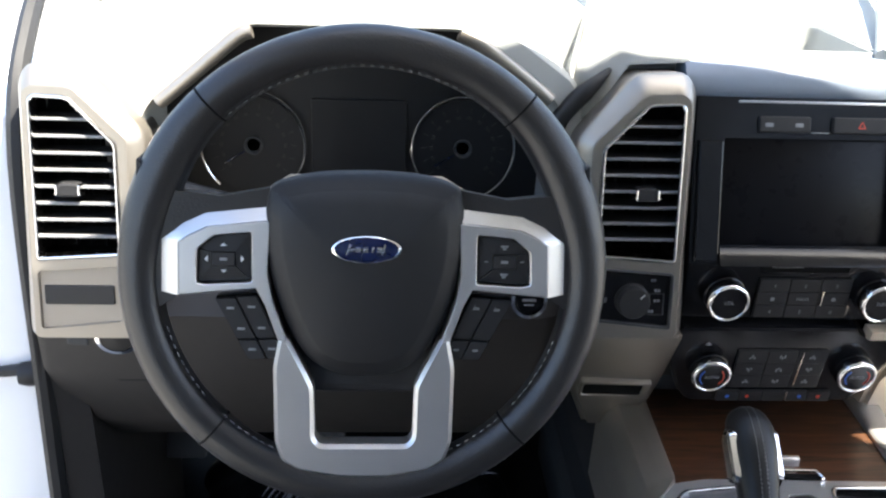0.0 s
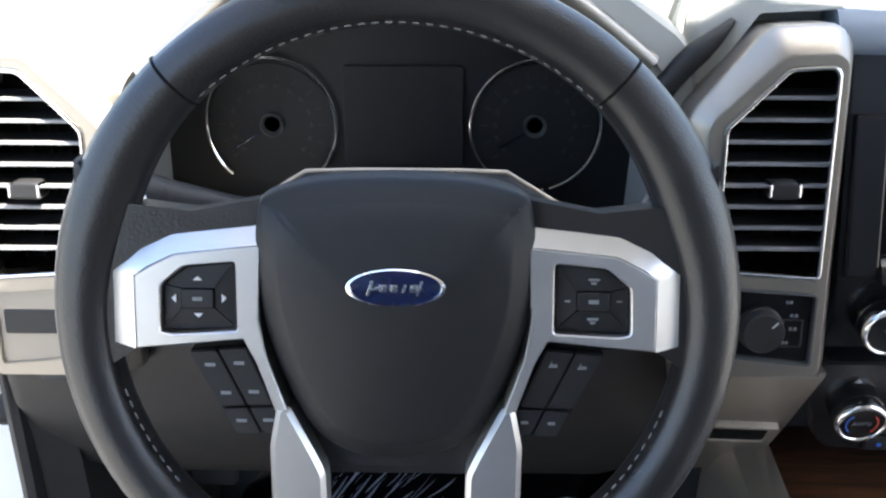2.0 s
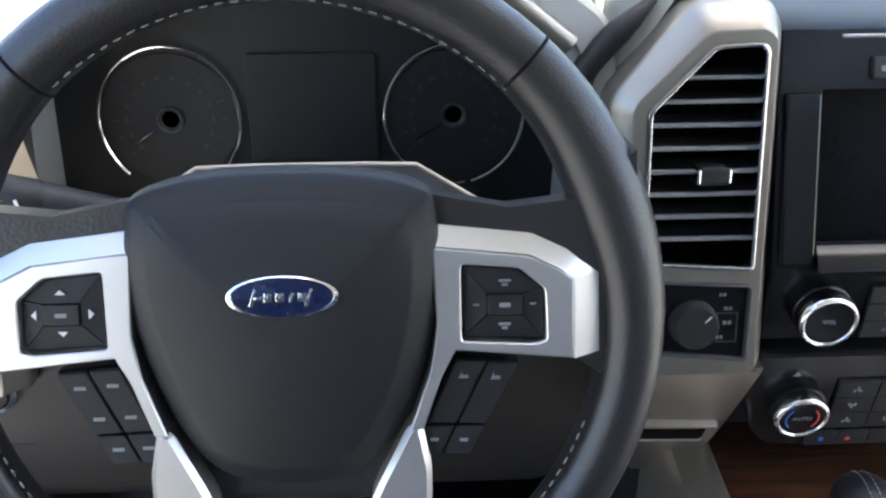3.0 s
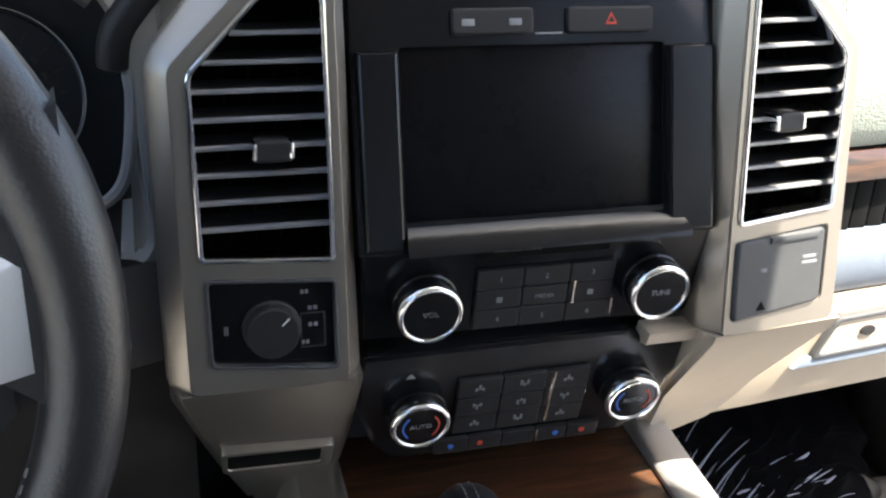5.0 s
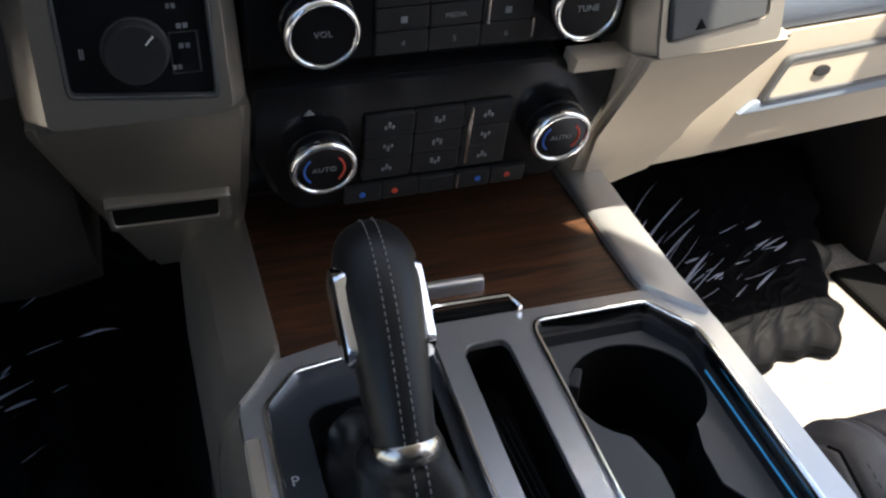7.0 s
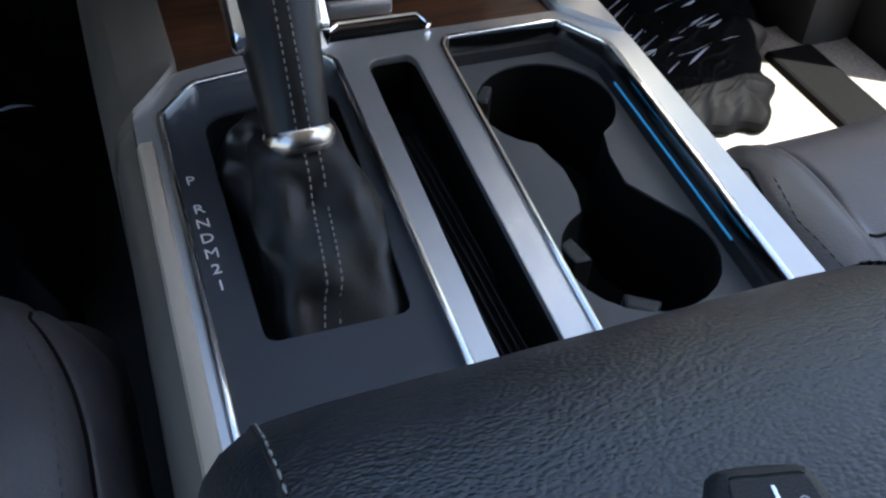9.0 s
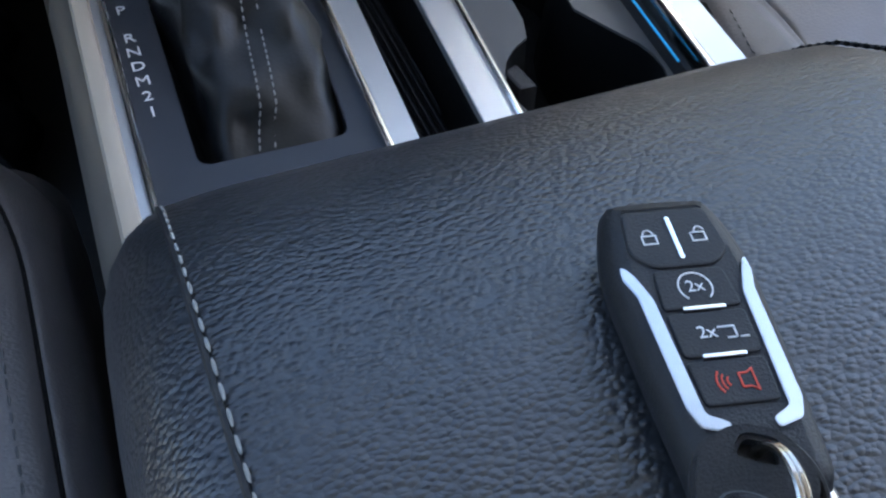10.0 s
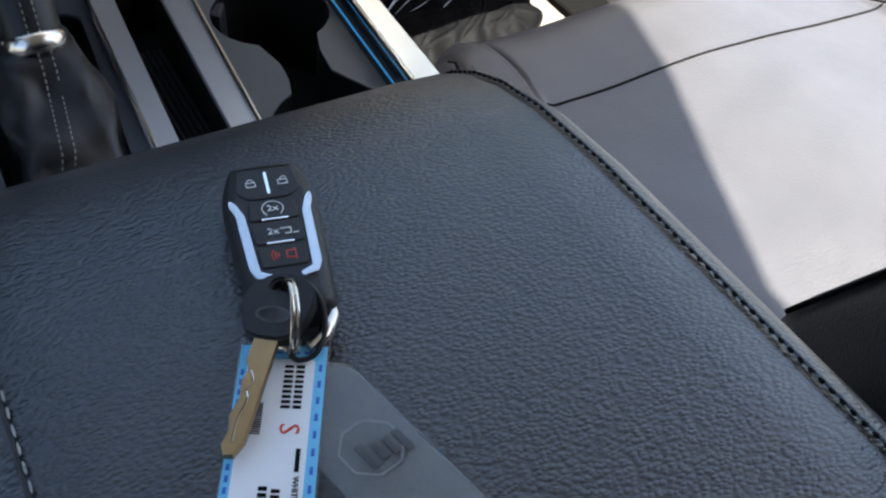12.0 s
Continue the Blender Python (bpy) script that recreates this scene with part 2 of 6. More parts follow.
def offset(pts, d):
    """Polygon pushed outward by d (inward: minus), for either winding."""
    k = len(pts)
    area = sum(pts[i - 1][0] * pts[i][1] - pts[i][0] * pts[i - 1][1] for i in range(k))
    s = 1 if area > 0 else -1
    out = []
    for i in range(k):
        p, a, b = Vector(pts[i]), Vector(pts[i - 1]), Vector(pts[(i + 1) % k])
        e1, e2 = (p - a), (b - p)
        e1 = e1.normalized() if e1.length > 1e-9 else e2.normalized()
        e2 = e2.normalized() if e2.length > 1e-9 else e1
        n1, n2 = Vector((e1.y, -e1.x)) * s, Vector((e2.y, -e2.x)) * s
        m = n1 + n2
        m = m / max(0.35, m.dot(m) / 2) if m.length > 1e-6 else n1
        out.append(tuple(p + m * d))
    return out


def rings(bm, loops, M=Matrix(), cap0=True, cap1=True, closed=False):
    """Skin loops of 3D points, each with the same count."""
    vs = [[bm.verts.new(M @ Vector(p)) for p in loop] for loop in loops]
    k = len(vs[0])
    pairs = list(zip(vs, vs[1:])) + ([(vs[-1], vs[0])] if closed else [])
    for a, b in pairs:
        for i in range(k):
            bm.faces.new((a[i - 1], a[i], b[i], b[i - 1]))
    if cap0 and not closed:
        bm.faces.new(vs[0][::-1])
    if cap1 and not closed:
        bm.faces.new(vs[-1])
    return vs


def prism(bm, pts, z0, z1, M=Matrix(), b=0.001, taper=0.0):
    """A slab of that outline from z0 to z1, with its upper edge rounded over by b."""
    at = lambda d, z: [(x, y, z) for x, y in offset(pts, d)]  # noqa: E731
    rings(bm, [at(taper, z0), at(0, z1 - b), at(-0.3 * b, z1 - 0.3 * b), at(-b, z1)], M)


def frame_ring(bm, outer, inner, z0, z1, M=Matrix(), b=0.001):
    """A frame between two outlines with the same number of points, both edges rounded over."""
    o = lambda d, z: [(x, y, z) for x, y in offset(outer, d)]  # noqa: E731
    i = lambda d, z: [(x, y, z) for x, y in offset(inner, d)]  # noqa: E731
    rings(bm, [o(0, z0), o(0, z1 - b), o(-0.3 * b, z1 - 0.3 * b), o(-b, z1), i(b, z1), i(0.3 * b, z1 - 0.3 * b), i(0, z1 - b), i(0, z0)], M, closed=True)


def plate(bm, outer, holes, z0, z1, M=Matrix(), b=0.001, seg=2):
    """A slab with holes through it and its edges bevelled."""
    tmp = bmesh.new()
    edges = []
    for loop in (outer, *holes):
        vs = [tmp.verts.new((x, y, z1)) for x, y in loop]
        edges += [tmp.edges.new((vs[i - 1], vs[i])) for i in range(len(vs))]
    bmesh.ops.triangle_fill(tmp, use_beauty=True, use_dissolve=True, edges=edges)
    top = list(tmp.faces)
    res = bmesh.ops.extrude_face_region(tmp, geom=top)
    low = [g for g in res["geom"] if isinstance(g, bmesh.types.BMVert)]
    for v in low:
        v.co.z = z0
    bmesh.ops.recalc_face_normals(tmp, faces=tmp.faces)
    if b:
        es = [e for e in tmp.edges if abs(e.verts[0].co.z - z1) < 1e-6 and abs(e.verts[1].co.z - z1) < 1e-6 and len(e.link_faces) == 2 and e.calc_face_angle(0) > 1.0]
        bmesh.ops.bevel(tmp, geom=es, offset=b, segments=seg, affect="EDGES", clamp_overlap=True)
    me = bpy.data.meshes.new("tmp")
    tmp.to_mesh(me)
    tmp.free()
    me.transform(M)
    bm.from_mesh(me)
    bpy.data.meshes.remove(me)


def box(bm, lo, hi, M=Matrix(), b=0.002):
    prism(bm, rounded([(lo[0], lo[1]), (hi[0], lo[1]), (hi[0], hi[1]), (lo[0], hi[1])], b, 2), lo[2], hi[2], M, b)


def lathe(bm, profile, M=Matrix(), n=32, sx=1.0, sy=1.0):
    loops = [[(r * sx * math.cos(2 * math.pi * i / n), r * sy * math.sin(2 * math.pi * i / n), z) for i in range(n)] for r, z in profile]
    rings(bm, loops, M)


def circle(cx, cy, r, n=32, ry=None):
    return [(cx + r * math.cos(2 * math.pi * i / n), cy + (ry or r) * math.sin(2 * math.pi * i / n)) for i in range(n)]


def tube(bm, path, r, n=10, closed=False, M=Matrix()):
    """A round bar along a path; r is one radius or one a point."""
    pts = [Vector(p) for p in path]
    k = len(pts)
    rs = r if isinstance(r, (list, tuple)) else [r] * k
    up = Vector((0.123, 0.456, 0.881))
    loops = []
    prev = None
    for i, p in enumerate(pts):
        a = pts[i - 1] if (i or closed) else p
        c = pts[(i + 1) % k] if (i < k - 1 or closed) else p
        d = (c - a).normalized()
        if prev is None:
            prev = d.cross(up).normalized()
        prev = (prev - d * prev.dot(d)).normalized()
        w = d.cross(prev)
        loops.append([tuple(p + rs[i] * (prev * math.cos(2 * math.pi * j / n) + w * math.sin(2 * math.pi * j / n))) for j in range(n)])
    if closed:
        rings(bm, loops, M, closed=True)
    else:
        rings(bm, loops, M)


def extrude_x(bm, profile, stations, M=Matrix()):
    """Closed (y, z) profile carried along x. stations: (x, dy, dz, scale about the profile's middle)."""
    cy = sum(p[0] for p in profile) / len(profile)
    cz = sum(p[1] for p in profile) / len(profile)
    rings(bm, [[(x, cy + (y - cy) * s + dy, cz + (z - cz) * s + dz) for y, z in profile] for x, dy, dz, s in stations], M)


def arc(cx, cy, r, a0, a1, n=12):
    return [(cx + r * math.cos(radians(a0 + (a1 - a0) * i / n)), cy + r * math.sin(radians(a0 + (a1 - a0) * i / n))) for i in range(n + 1)]


def spline(pts, n=6, closed=False):
    """Catmull-Rom through the points."""
    out = []
    k = len(pts)
    P = [Vector(p) for p in pts]
    for i in range(k if closed else k - 1):
        a, b, c, d = (P[(i - 1) % k] if closed else P[max(i - 1, 0)]), P[i], P[(i + 1) % k], (P[(i + 2) % k] if closed else P[min(i + 2, k - 1)])
        for j in range(n):
            t = j / n
            out.append(tuple(0.5 * (2 * b + (c - a) * t + (2 * a - 5 * b + 4 * c - d) * t * t + (3 * b - a - 3 * c + d) * t ** 3)))
    if not closed:
        out.append(tuple(P[-1]))
    return out


def lettering(name, body, size, M, mat, parent, label=""):
    """Raised print in the built-in font, centred on M's origin."""
    cu = bpy.data.curves.new(name, "FONT")
    cu.body, cu.size, cu.extrude, cu.align_x, cu.align_y, cu.resolution_u = body, size, 0.00012, "CENTER", "CENTER", 2
    tmp = new(name, cu)
    dg = bpy.context.evaluated_depsgraph_get()
    me = bpy.data.meshes.new_from_object(tmp.evaluated_get(dg))
    bpy.data.objects.remove(tmp)
    me.transform(M)
    me.materials.clear()
    me.materials.append(mat)
    ob = new(name, me)
    ob.parent = parent
    if parent is not None and parent.data is None:
        ob.matrix_parent_inverse = Matrix.Translation(-parent.location)
    return tagged(ob, label)


def bar(bm, cx, cy, w, h, M, z=0.0003):
    prism(bm, [(cx - w / 2, cy - h / 2), (cx + w / 2, cy - h / 2), (cx + w / 2, cy + h / 2), (cx - w / 2, cy + h / 2)], -0.0002, z, M, 0.00005)


def stitches(bm, path, length=0.0045, gap=0.0025, r=0.0006):
    """A run of single thread stitches along a 3D path."""
    P = [Vector(p) for p in path]
    seg = [(a, b, (b - a).length) for a, b in zip(P, P[1:])]
    total = sum(s[2] for s in seg)

    def at(d):
        for a, b, l in seg:
            if d <= l:
                return a.lerp(b, d / l)
            d -= l
        return P[-1]
    d = 0.0
    while d + length < total:
        a, c = at(d), at(d + length)
        m = at(d + length / 2)
        tube(bm, [a, a.lerp(m, 0.5), m, m.lerp(c, 0.5), c], [r * 0.5, r, r * 1.1, r, r * 0.5], 5)
        d += length + gap

# ---- cab shell ----
bm = bmesh.new()
bm.faces.new([bm.verts.new(p) for p in ((-900, -900, -0.62), (900, -900, -0.62), (900, 900, -0.62), (-900, 900, -0.62))])
solo("ground", bm, ASPHALT, "sunlit grey asphalt of the lot outside", "ground", "structure")

bm = bmesh.new()
box(bm, (-0.38, -1.66, 0.06), (1.30, 1.62, 0.10), b=0.004)
box(bm, (0.28, -0.2, 0.10), (0.56, 1.5, 0.22), b=0.03)
solo("floor", bm, CARPET, "black carpeted cab floor with centre hump", "floor", "structure")
bm = bmesh.new()
box(bm, (0.60, 0.78, 0.10), (1.24, 1.30, 0.112), b=0.004)
solo("carpet", bm, CARPET_TAN, "grey tan carpet in the passenger footwell", "carpet", "structure")
bm = bmesh.new()
box(bm, (-0.36, 1.56, 0.10), (1.30, 1.62, 0.86), b=0.004)
solo("wall_firewall", bm, CARPET, "black lined firewall behind the dashboard", "wall", "structure")
bm = bmesh.new()
box(bm, (-0.42, -1.70, 0.06), (1.27, -1.62, 0.95), b=0.01)
box(bm, (-0.42, -1.70, 1.30), (1.27, -1.62, 1.48), b=0.01)
solo("wall_rear", bm, HEADLINER, "grey rear cab wall with a window opening", "wall", "structure")
# unseen roof; front and right edges are drawn to place the sun's shadow
bm = bmesh.new()
plate(bm, [(-0.38, -1.66), (1.11, -1.66), (1.11, 0.15), (1.19, 0.35), (1.25, 0.55), (1.10, 0.565), (0.97, 0.59), (0.915, 0.65), (0.865, 0.72), (0.74, 0.77), (0.62, 0.79), (0.42, 0.81), (0.16, 0.75), (-0.05, 0.64), (-0.38, 0.58)], [], 1.42, 1.48, b=0.004)
solo("ceiling", bm, HEADLINER, "unseen grey headliner with its edge cut to shape the sunlight", "ceiling", "structure")
# passenger side: low sill in the open doorway
bm = bmesh.new()
box(bm, (1.25, 1.105, 0.10), (1.33, 1.62, 0.86), b=0.02)
box(bm, (1.25, -1.66, 0.10), (1.33, -0.26, 0.86), b=0.02)
solo("wall_passenger_side", bm, BROWNGREY, "brown grey side lining with an open doorway", "wall", "structure")
bm = bmesh.new()
box(bm, (1.16, -0.32, 0.93), (1.24, -0.20, 1.44), b=0.01)
solo("pillar", bm, HEADLINER, "grey centre pillar between the side windows", "pillar", "structure")
bm = bmesh.new()
box(bm, (1.16, 1.24, 0.10), (1.248, 1.60, 0.70), b=0.02)
solo("kick_panel", bm, BROWNGREY, "brown grey kick panel beside the passenger footwell", "panel", "structure")
# low near-black strip added to darken this edge of the footwell
bm = bmesh.new()
box(bm, (1.095, 0.10, 0.10), (1.17, 1.235, 0.122), b=0.006)
solo("doorway_strip", bm, DARK, "raised near-black strip added along the open passenger doorway", "sill", "structure")
# unseen wall and post, added to block light from the left rear
bm = bmesh.new()
box(bm, (-0.46, -1.66, 0.06), (-0.38, -0.30, 0.92), b=0.02)
box(bm, (-0.44, -0.42, 0.925), (-0.36, -0.30, 1.44), b=0.01)
solo("wall_driver_side", bm, BROWNGREY, "unseen brown grey wall and pillar added to cut light from the left rear", "wall", "structure")
# unseen dark panes added round the rear of the cab to cut light from behind
for name_, lo_, hi_c in (("window_1", (-0.36, -1.664, 0.952), (1.21, -1.656, 1.298)), ("window_2", (1.196, -1.615, 0.862), (1.202, -0.325, 1.418)), ("window_3", (-0.402, -1.615, 0.922), (-0.396, -0.425, 1.418))):
    bm = bmesh.new()
    box(bm, lo_, hi_c, b=0.001)
    solo(name_, bm, TINT, "unseen dark tinted pane holding back light from the rear", "window", "structure")
# windscreen pillars
for s, x0, x1 in ((0, -0.40, -0.33), (1, 1.26, 1.22)):
    bm = bmesh.new()
    tube(bm, spline([(x0, 1.56, 0.86), (x0 + (x1 - x0) * 0.3, 1.25, 1.06), (x1, 0.95, 1.28), (x1, 0.62, 1.44)], 5), 0.032, 10)
    solo("windscreen_pillar", bm, BEIGE, "beige trimmed windscreen pillar", "pillar", "structure")
# driver's door frame, white body with the door open
bm = bmesh.new()
box(bm, (-0.46, 0.955, 0.00), (-0.355, 1.25, 0.84), b=0.012)
solo("door_frame", bm, WHITEPAINT, "white painted body at the open driver door", "door frame", "structure")
bm = bmesh.new()
tube(bm, spline([(-0.352, 0.925, 0.10), (-0.350, 0.925, 0.5), (-0.352, 0.94, 0.80), (-0.352, 1.02, 0.92), (-0.352, 1.2, 1.02)], 6), 0.010, 8)
solo("door_seal", bm, BLACK, "black rubber door seal", "seal", "structure")
bm = bmesh.new()
box(bm, (-1.35, 1.12, -0.05), (-0.50, 1.22, 0.86), b=0.03)
door = solo("door_1", bm, WHITEPAINT, "white driver door standing open", "door", "structure")
bm = bmesh.new()
box(bm, (-1.33, 1.06, -0.02), (-0.53, 1.118, 0.84), b=0.02)
part("door_lining", bm, BLACK, door, "black inner lining")
bm = bmesh.new()
tube(bm, [(-0.37, 0.945, 0.565), (-0.41, 0.945, 0.560), (-0.62, 1.08, 0.56)], [0.007, 0.006, 0.006], 8)
lathe(bm, [(0.004, -0.013), (0.012, -0.011), (0.014, 0.0), (0.012, 0.011), (0.004, 0.013)], basis((-0.368, 0.94, 0.562), (0, 1, 0), (0, 0, 1)), 14)
solo("door_check", bm, BLACK, "black door check strap with rubber grommet", "door check")
# windscreen
bm = bmesh.new()
rings(bm, [[(-0.36, 1.58, 0.92), (1.19, 1.58, 0.92), (1.12, 0.68, 1.44), (-0.30, 0.68, 1.44)], [(-0.36, 1.585, 0.926), (1.19, 1.585, 0.926), (1.12, 0.685, 1.446), (-0.30, 0.685, 1.446)]])
glass = solo("windscreen", bm, GLASS, "clear laminated windscreen", "windscreen", "structure")
glass.visible_shadow = False

# ---- dashboard ----
TH = math.atan(0.14)
M_D = basis((0, 0.872, 0.655), (1, 0, 0), (0, math.sin(TH), math.cos(TH)))
CX = 0.4235


def dv(z):
    return (z - 0.655) * 1.0098


def dpts(pts):
    return [(x, dv(z)) for x, z in pts]


M_MIRROR = Matrix.Translation((CX, 0, 0)) @ Matrix.Diagonal((-1, 1, 1, 1)) @ Matrix.Translation((-CX, 0, 0))
_px = Vector((0.545, 0.872, 0.655))
M_P = Matrix.Translation(_px) @ Matrix.Rotation(radians(6.0), 4, "Z") @ Matrix.Translation(-_px) @ M_D @ M_MIRROR

dash = thing("dashboard", (CX, 1.2, 0.7), "grey and tan pickup dashboard with leather pads", "dashboard")
# upper body: soft top with a rolled front and an open bin
top_profile = [(0.992, 0.908), (0.992, 0.80), (0.985, 0.80), (0.945, 0.865), (0.940, 0.880), (0.943, 0.893), (0.952, 0.904), (0.966, 0.909), (0.985, 0.910)]
BINX0, BINX1, BINY0, BINY1 = 0.305, 0.505, 0.990, 1.150
bm = bmesh.new()
extrude_x(bm, top_profile, [(0.295, 0, 0, 1), (0.552, 0, 0, 1)])
part("centre_brow", bm, SLATE, dash, "slate blue grey rolled brow")
bm = bmesh.new()
plate(bm, [(0.205, 0.985), (0.556, 0.985), (0.575, 1.05), (0.66, 1.075), (1.20, 1.12), (1.20, 1.58), (0.205, 1.58)], [rounded([(BINX0, BINY0 + 0.004), (BINX1, BINY0 + 0.004), (BINX1, BINY1), (BINX0, BINY1)], 0.012, 3)], 0.835, 0.912, b=0.004)
part("top_pad", bm, DASHTOP, dash, "pale grey grained top pad")
bm = bmesh.new()
box(bm, (-0.352, 1.30, 0.86), (0.21, 1.58, 0.935), b=0.01)
part("rear_pad", bm, DASHTOP, dash)
for poly in ([(-0.256, 0.835), (-0.246, 0.866), (-0.150, 0.940), (-0.135, 0.952), (-0.270, 0.945), (-0.300, 0.905)], [(0.085, 0.952), (0.104, 0.942), (0.186, 0.882), (0.196, 0.858), (0.216, 0.880), (0.216, 0.950)]):
    bm = bmesh.new()
    rings(bm, [[(x, y, z) for x, z in poly] for y in (0.985, 1.32)])
    part("hood_shoulder", bm, DASHTOP, dash)
bm = bmesh.new()
box(bm, (BINX0 - 0.01, BINY0 + 0.004, 0.828), (BINX1 + 0.01, BINY1 + 0.01, 0.840), b=0.001)
part("bin_floor", bm, DASHTOP, dash)
bm = bmesh.new()
tube(bm, [(0.50, 0.97, 0.912), (0.56, 1.10, 0.925), (0.64, 1.28, 0.935), (0.72, 1.5, 0.93)], 0.008, 8)
part("top_ridge", bm, DASHTOP, dash)
# main carrier behind everything
bm = bmesh.new()
extrude_x(bm, [(1.0, 0.825), (1.3, 0.825), (1.3, 0.5), (1.05, 0.5), (0.965, 0.62), (0.955, 0.75)], [(0.21, 0, 0, 1), (0.60, 0, 0, 1)])
part("carrier", bm, BLACK, dash)
# left shoulder
bm = bmesh.new()
rings(bm, [[(-0.345, 0.93, 0.66), (-0.235, 0.93, 0.66), (-0.235, 0.945, 0.83), (-0.268, 0.955, 0.895), (-0.30, 0.96, 0.905), (-0.345, 0.945, 0.855)],
           [(-0.352, 1.35, 0.66), (-0.235, 1.35, 0.66), (-0.235, 1.35, 0.86), (-0.255, 1.35, 0.93), (-0.30, 1.35, 0.93), (-0.352, 1.35, 0.88)]])
part("side_shoulder", bm, DASHTOP, dash, "pale grey end of the dash top")
# hood over the gauges
hood_in = [(-0.236, 0.698), (-0.232, 0.835), (-0.222, 0.853), (-0.138, 0.922), (-0.125, 0.929), (0.072, 0.929), (0.086, 0.923), (0.162, 0.868), (0.172, 0.850), (0.182, 0.700)]
hood_out = [(-0.262, 0.690), (-0.262, 0.835), (-0.250, 0.868), (-0.152, 0.945), (-0.132, 0.953), (0.082, 0.953), (0.102, 0.946), (0.190, 0.884), (0.200, 0.858), (0.202, 0.690)]
M_XZ = Matrix(((1, 0, 0, 0), (0, 0, -1, 0), (0, 1, 0, 0), (0, 0, 0, 1)))   # local z points to the driver
bm = bmesh.new()
ho, hi_ = rounded(hood_out, 0.02, 4), rounded(hood_in, 0.02, 4)
deep = lambda pts, y, s: [(x * s + (1 - s) * -0.03, y, z + (0.0)) for x, z in pts]  # noqa: E731
rings(bm, [deep(ho, 1.32, 1.0), deep(ho, 0.962, 1.0), deep(offset(ho, -0.004), 0.952, 1.0), deep(offset(hi_, 0.004), 0.948, 1.0), deep(hi_, 0.956, 1.0), deep(hi_, 1.10, 1.0)], closed=False, cap0=False, cap1=False)
part("gauge_hood", bm, DASHTOP, dash, "pale grey leather gauge hood")
bm = bmesh.new()
for xs in (((-0.215, 0.856), (-0.177, 0.888), (-0.138, 0.921), (-0.124, 0.927)), ((0.072, 0.930), (0.087, 0.922), (0.122, 0.898), (0.163, 0.866))):
    tube(bm, spline([(x, 0.946, z) for x, z in xs], 5), 0.0075, 10)
parts("hood_trim", bm, WARMSILVER, dash, "satin tan edge strips")
# filler panels between the hood and the vents
bm = bmesh.new()
rings(bm, [[(0.170, 0.958, 0.66), (0.200, 0.955, 0.66), (0.200, 0.955, 0.84), (0.240, 0.955, 0.902), (0.300, 0.955, 0.905), (0.30, 0.985, 0.94), (0.20, 0.99, 0.96), (0.178, 0.965, 0.87)],
           [(0.170, 1.30, 0.66), (0.200, 1.30, 0.66), (0.200, 1.30, 0.84), (0.240, 1.30, 0.902), (0.300, 1.30, 0.905), (0.30, 1.30, 0.94), (0.20, 1.30, 0.96), (0.178, 1.30, 0.87)]])
part("hood_filler", bm, DASHTOP, dash)
bm = bmesh.new()
tube(bm, spline([(0.170, 0.952, 0.822), (0.174, 0.950, 0.846), (0.191, 0.950, 0.868), (0.208, 0.952, 0.884), (0.222, 0.958, 0.896)], 5), [0.004] + [0.0095] * 12 + [0.0085, 0.0078, 0.007, 0.006, 0.005, 0.0042, 0.0035, 0.0025], 12)
part("hood_bolster", bm, BLACK, dash, "dark padded end of the hood")
# dark knee panel
bm = bmesh.new()
extrude_x(bm, [(0.905, 0.650), (0.945, 0.70), (1.2, 0.70), (1.2, 0.44), (1.02, 0.44), (0.955, 0.50), (0.915, 0.585)], [(-0.345, 0.0, 0, 1), (-0.335, -0.004, 0, 1.0), (-0.10, -0.004, 0, 1), (0.16, -0.004, 0, 1), (0.20, 0.01, 0, 1)])
part("knee_panel", bm, BROWNGREY, dash, "brown grey grained knee panel")
bm = bmesh.new()
box(bm, (-0.325, 0.895, 0.652), (-0.245, 0.93, 0.660), b=0.002)
part("knee_ledge", bm, SLATE, dash)

# the passenger's side
bm = bmesh.new()
extrude_x(bm, [(1.02, 0.718), (1.35, 0.718), (1.35, 0.90), (1.06, 0.902), (1.03, 0.895), (1.030, 0.878), (1.014, 0.80), (1.010, 0.735)], [(0.632, 0, 0, 1), (1.18, 0.05, 0, 1)])
pad = part("passenger_pad", bm, LEATHER_DASH, dash, "grey green leather pad with pale stitching")
bm = bmesh.new()
stitches(bm, [(0.732, 1.0125, 0.722), (0.724, 1.0210, 0.80), (0.716, 1.0360, 0.882)], 0.0045, 0.003, 0.0009)
part("stitching", bm, STITCH, pad)
bm = bmesh.new()
extrude_x(bm, [(1.012, 0.690), (1.05, 0.690), (1.05, 0.716), (1.016, 0.716), (1.010, 0.704)], [(0.655, 0, 0, 1), (1.18, 0.05, 0, 1)])
part("wood_strip", bm, WOOD, dash, "dark wood veneer strip")
# recess and its ribs are near black, shade put into the colour
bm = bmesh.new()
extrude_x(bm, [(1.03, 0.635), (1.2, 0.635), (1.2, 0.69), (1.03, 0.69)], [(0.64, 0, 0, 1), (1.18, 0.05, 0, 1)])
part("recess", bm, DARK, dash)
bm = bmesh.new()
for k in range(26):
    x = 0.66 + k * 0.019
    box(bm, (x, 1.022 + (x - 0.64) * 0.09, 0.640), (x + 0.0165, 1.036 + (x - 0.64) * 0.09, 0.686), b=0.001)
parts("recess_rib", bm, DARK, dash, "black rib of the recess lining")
bm = bmesh.new()
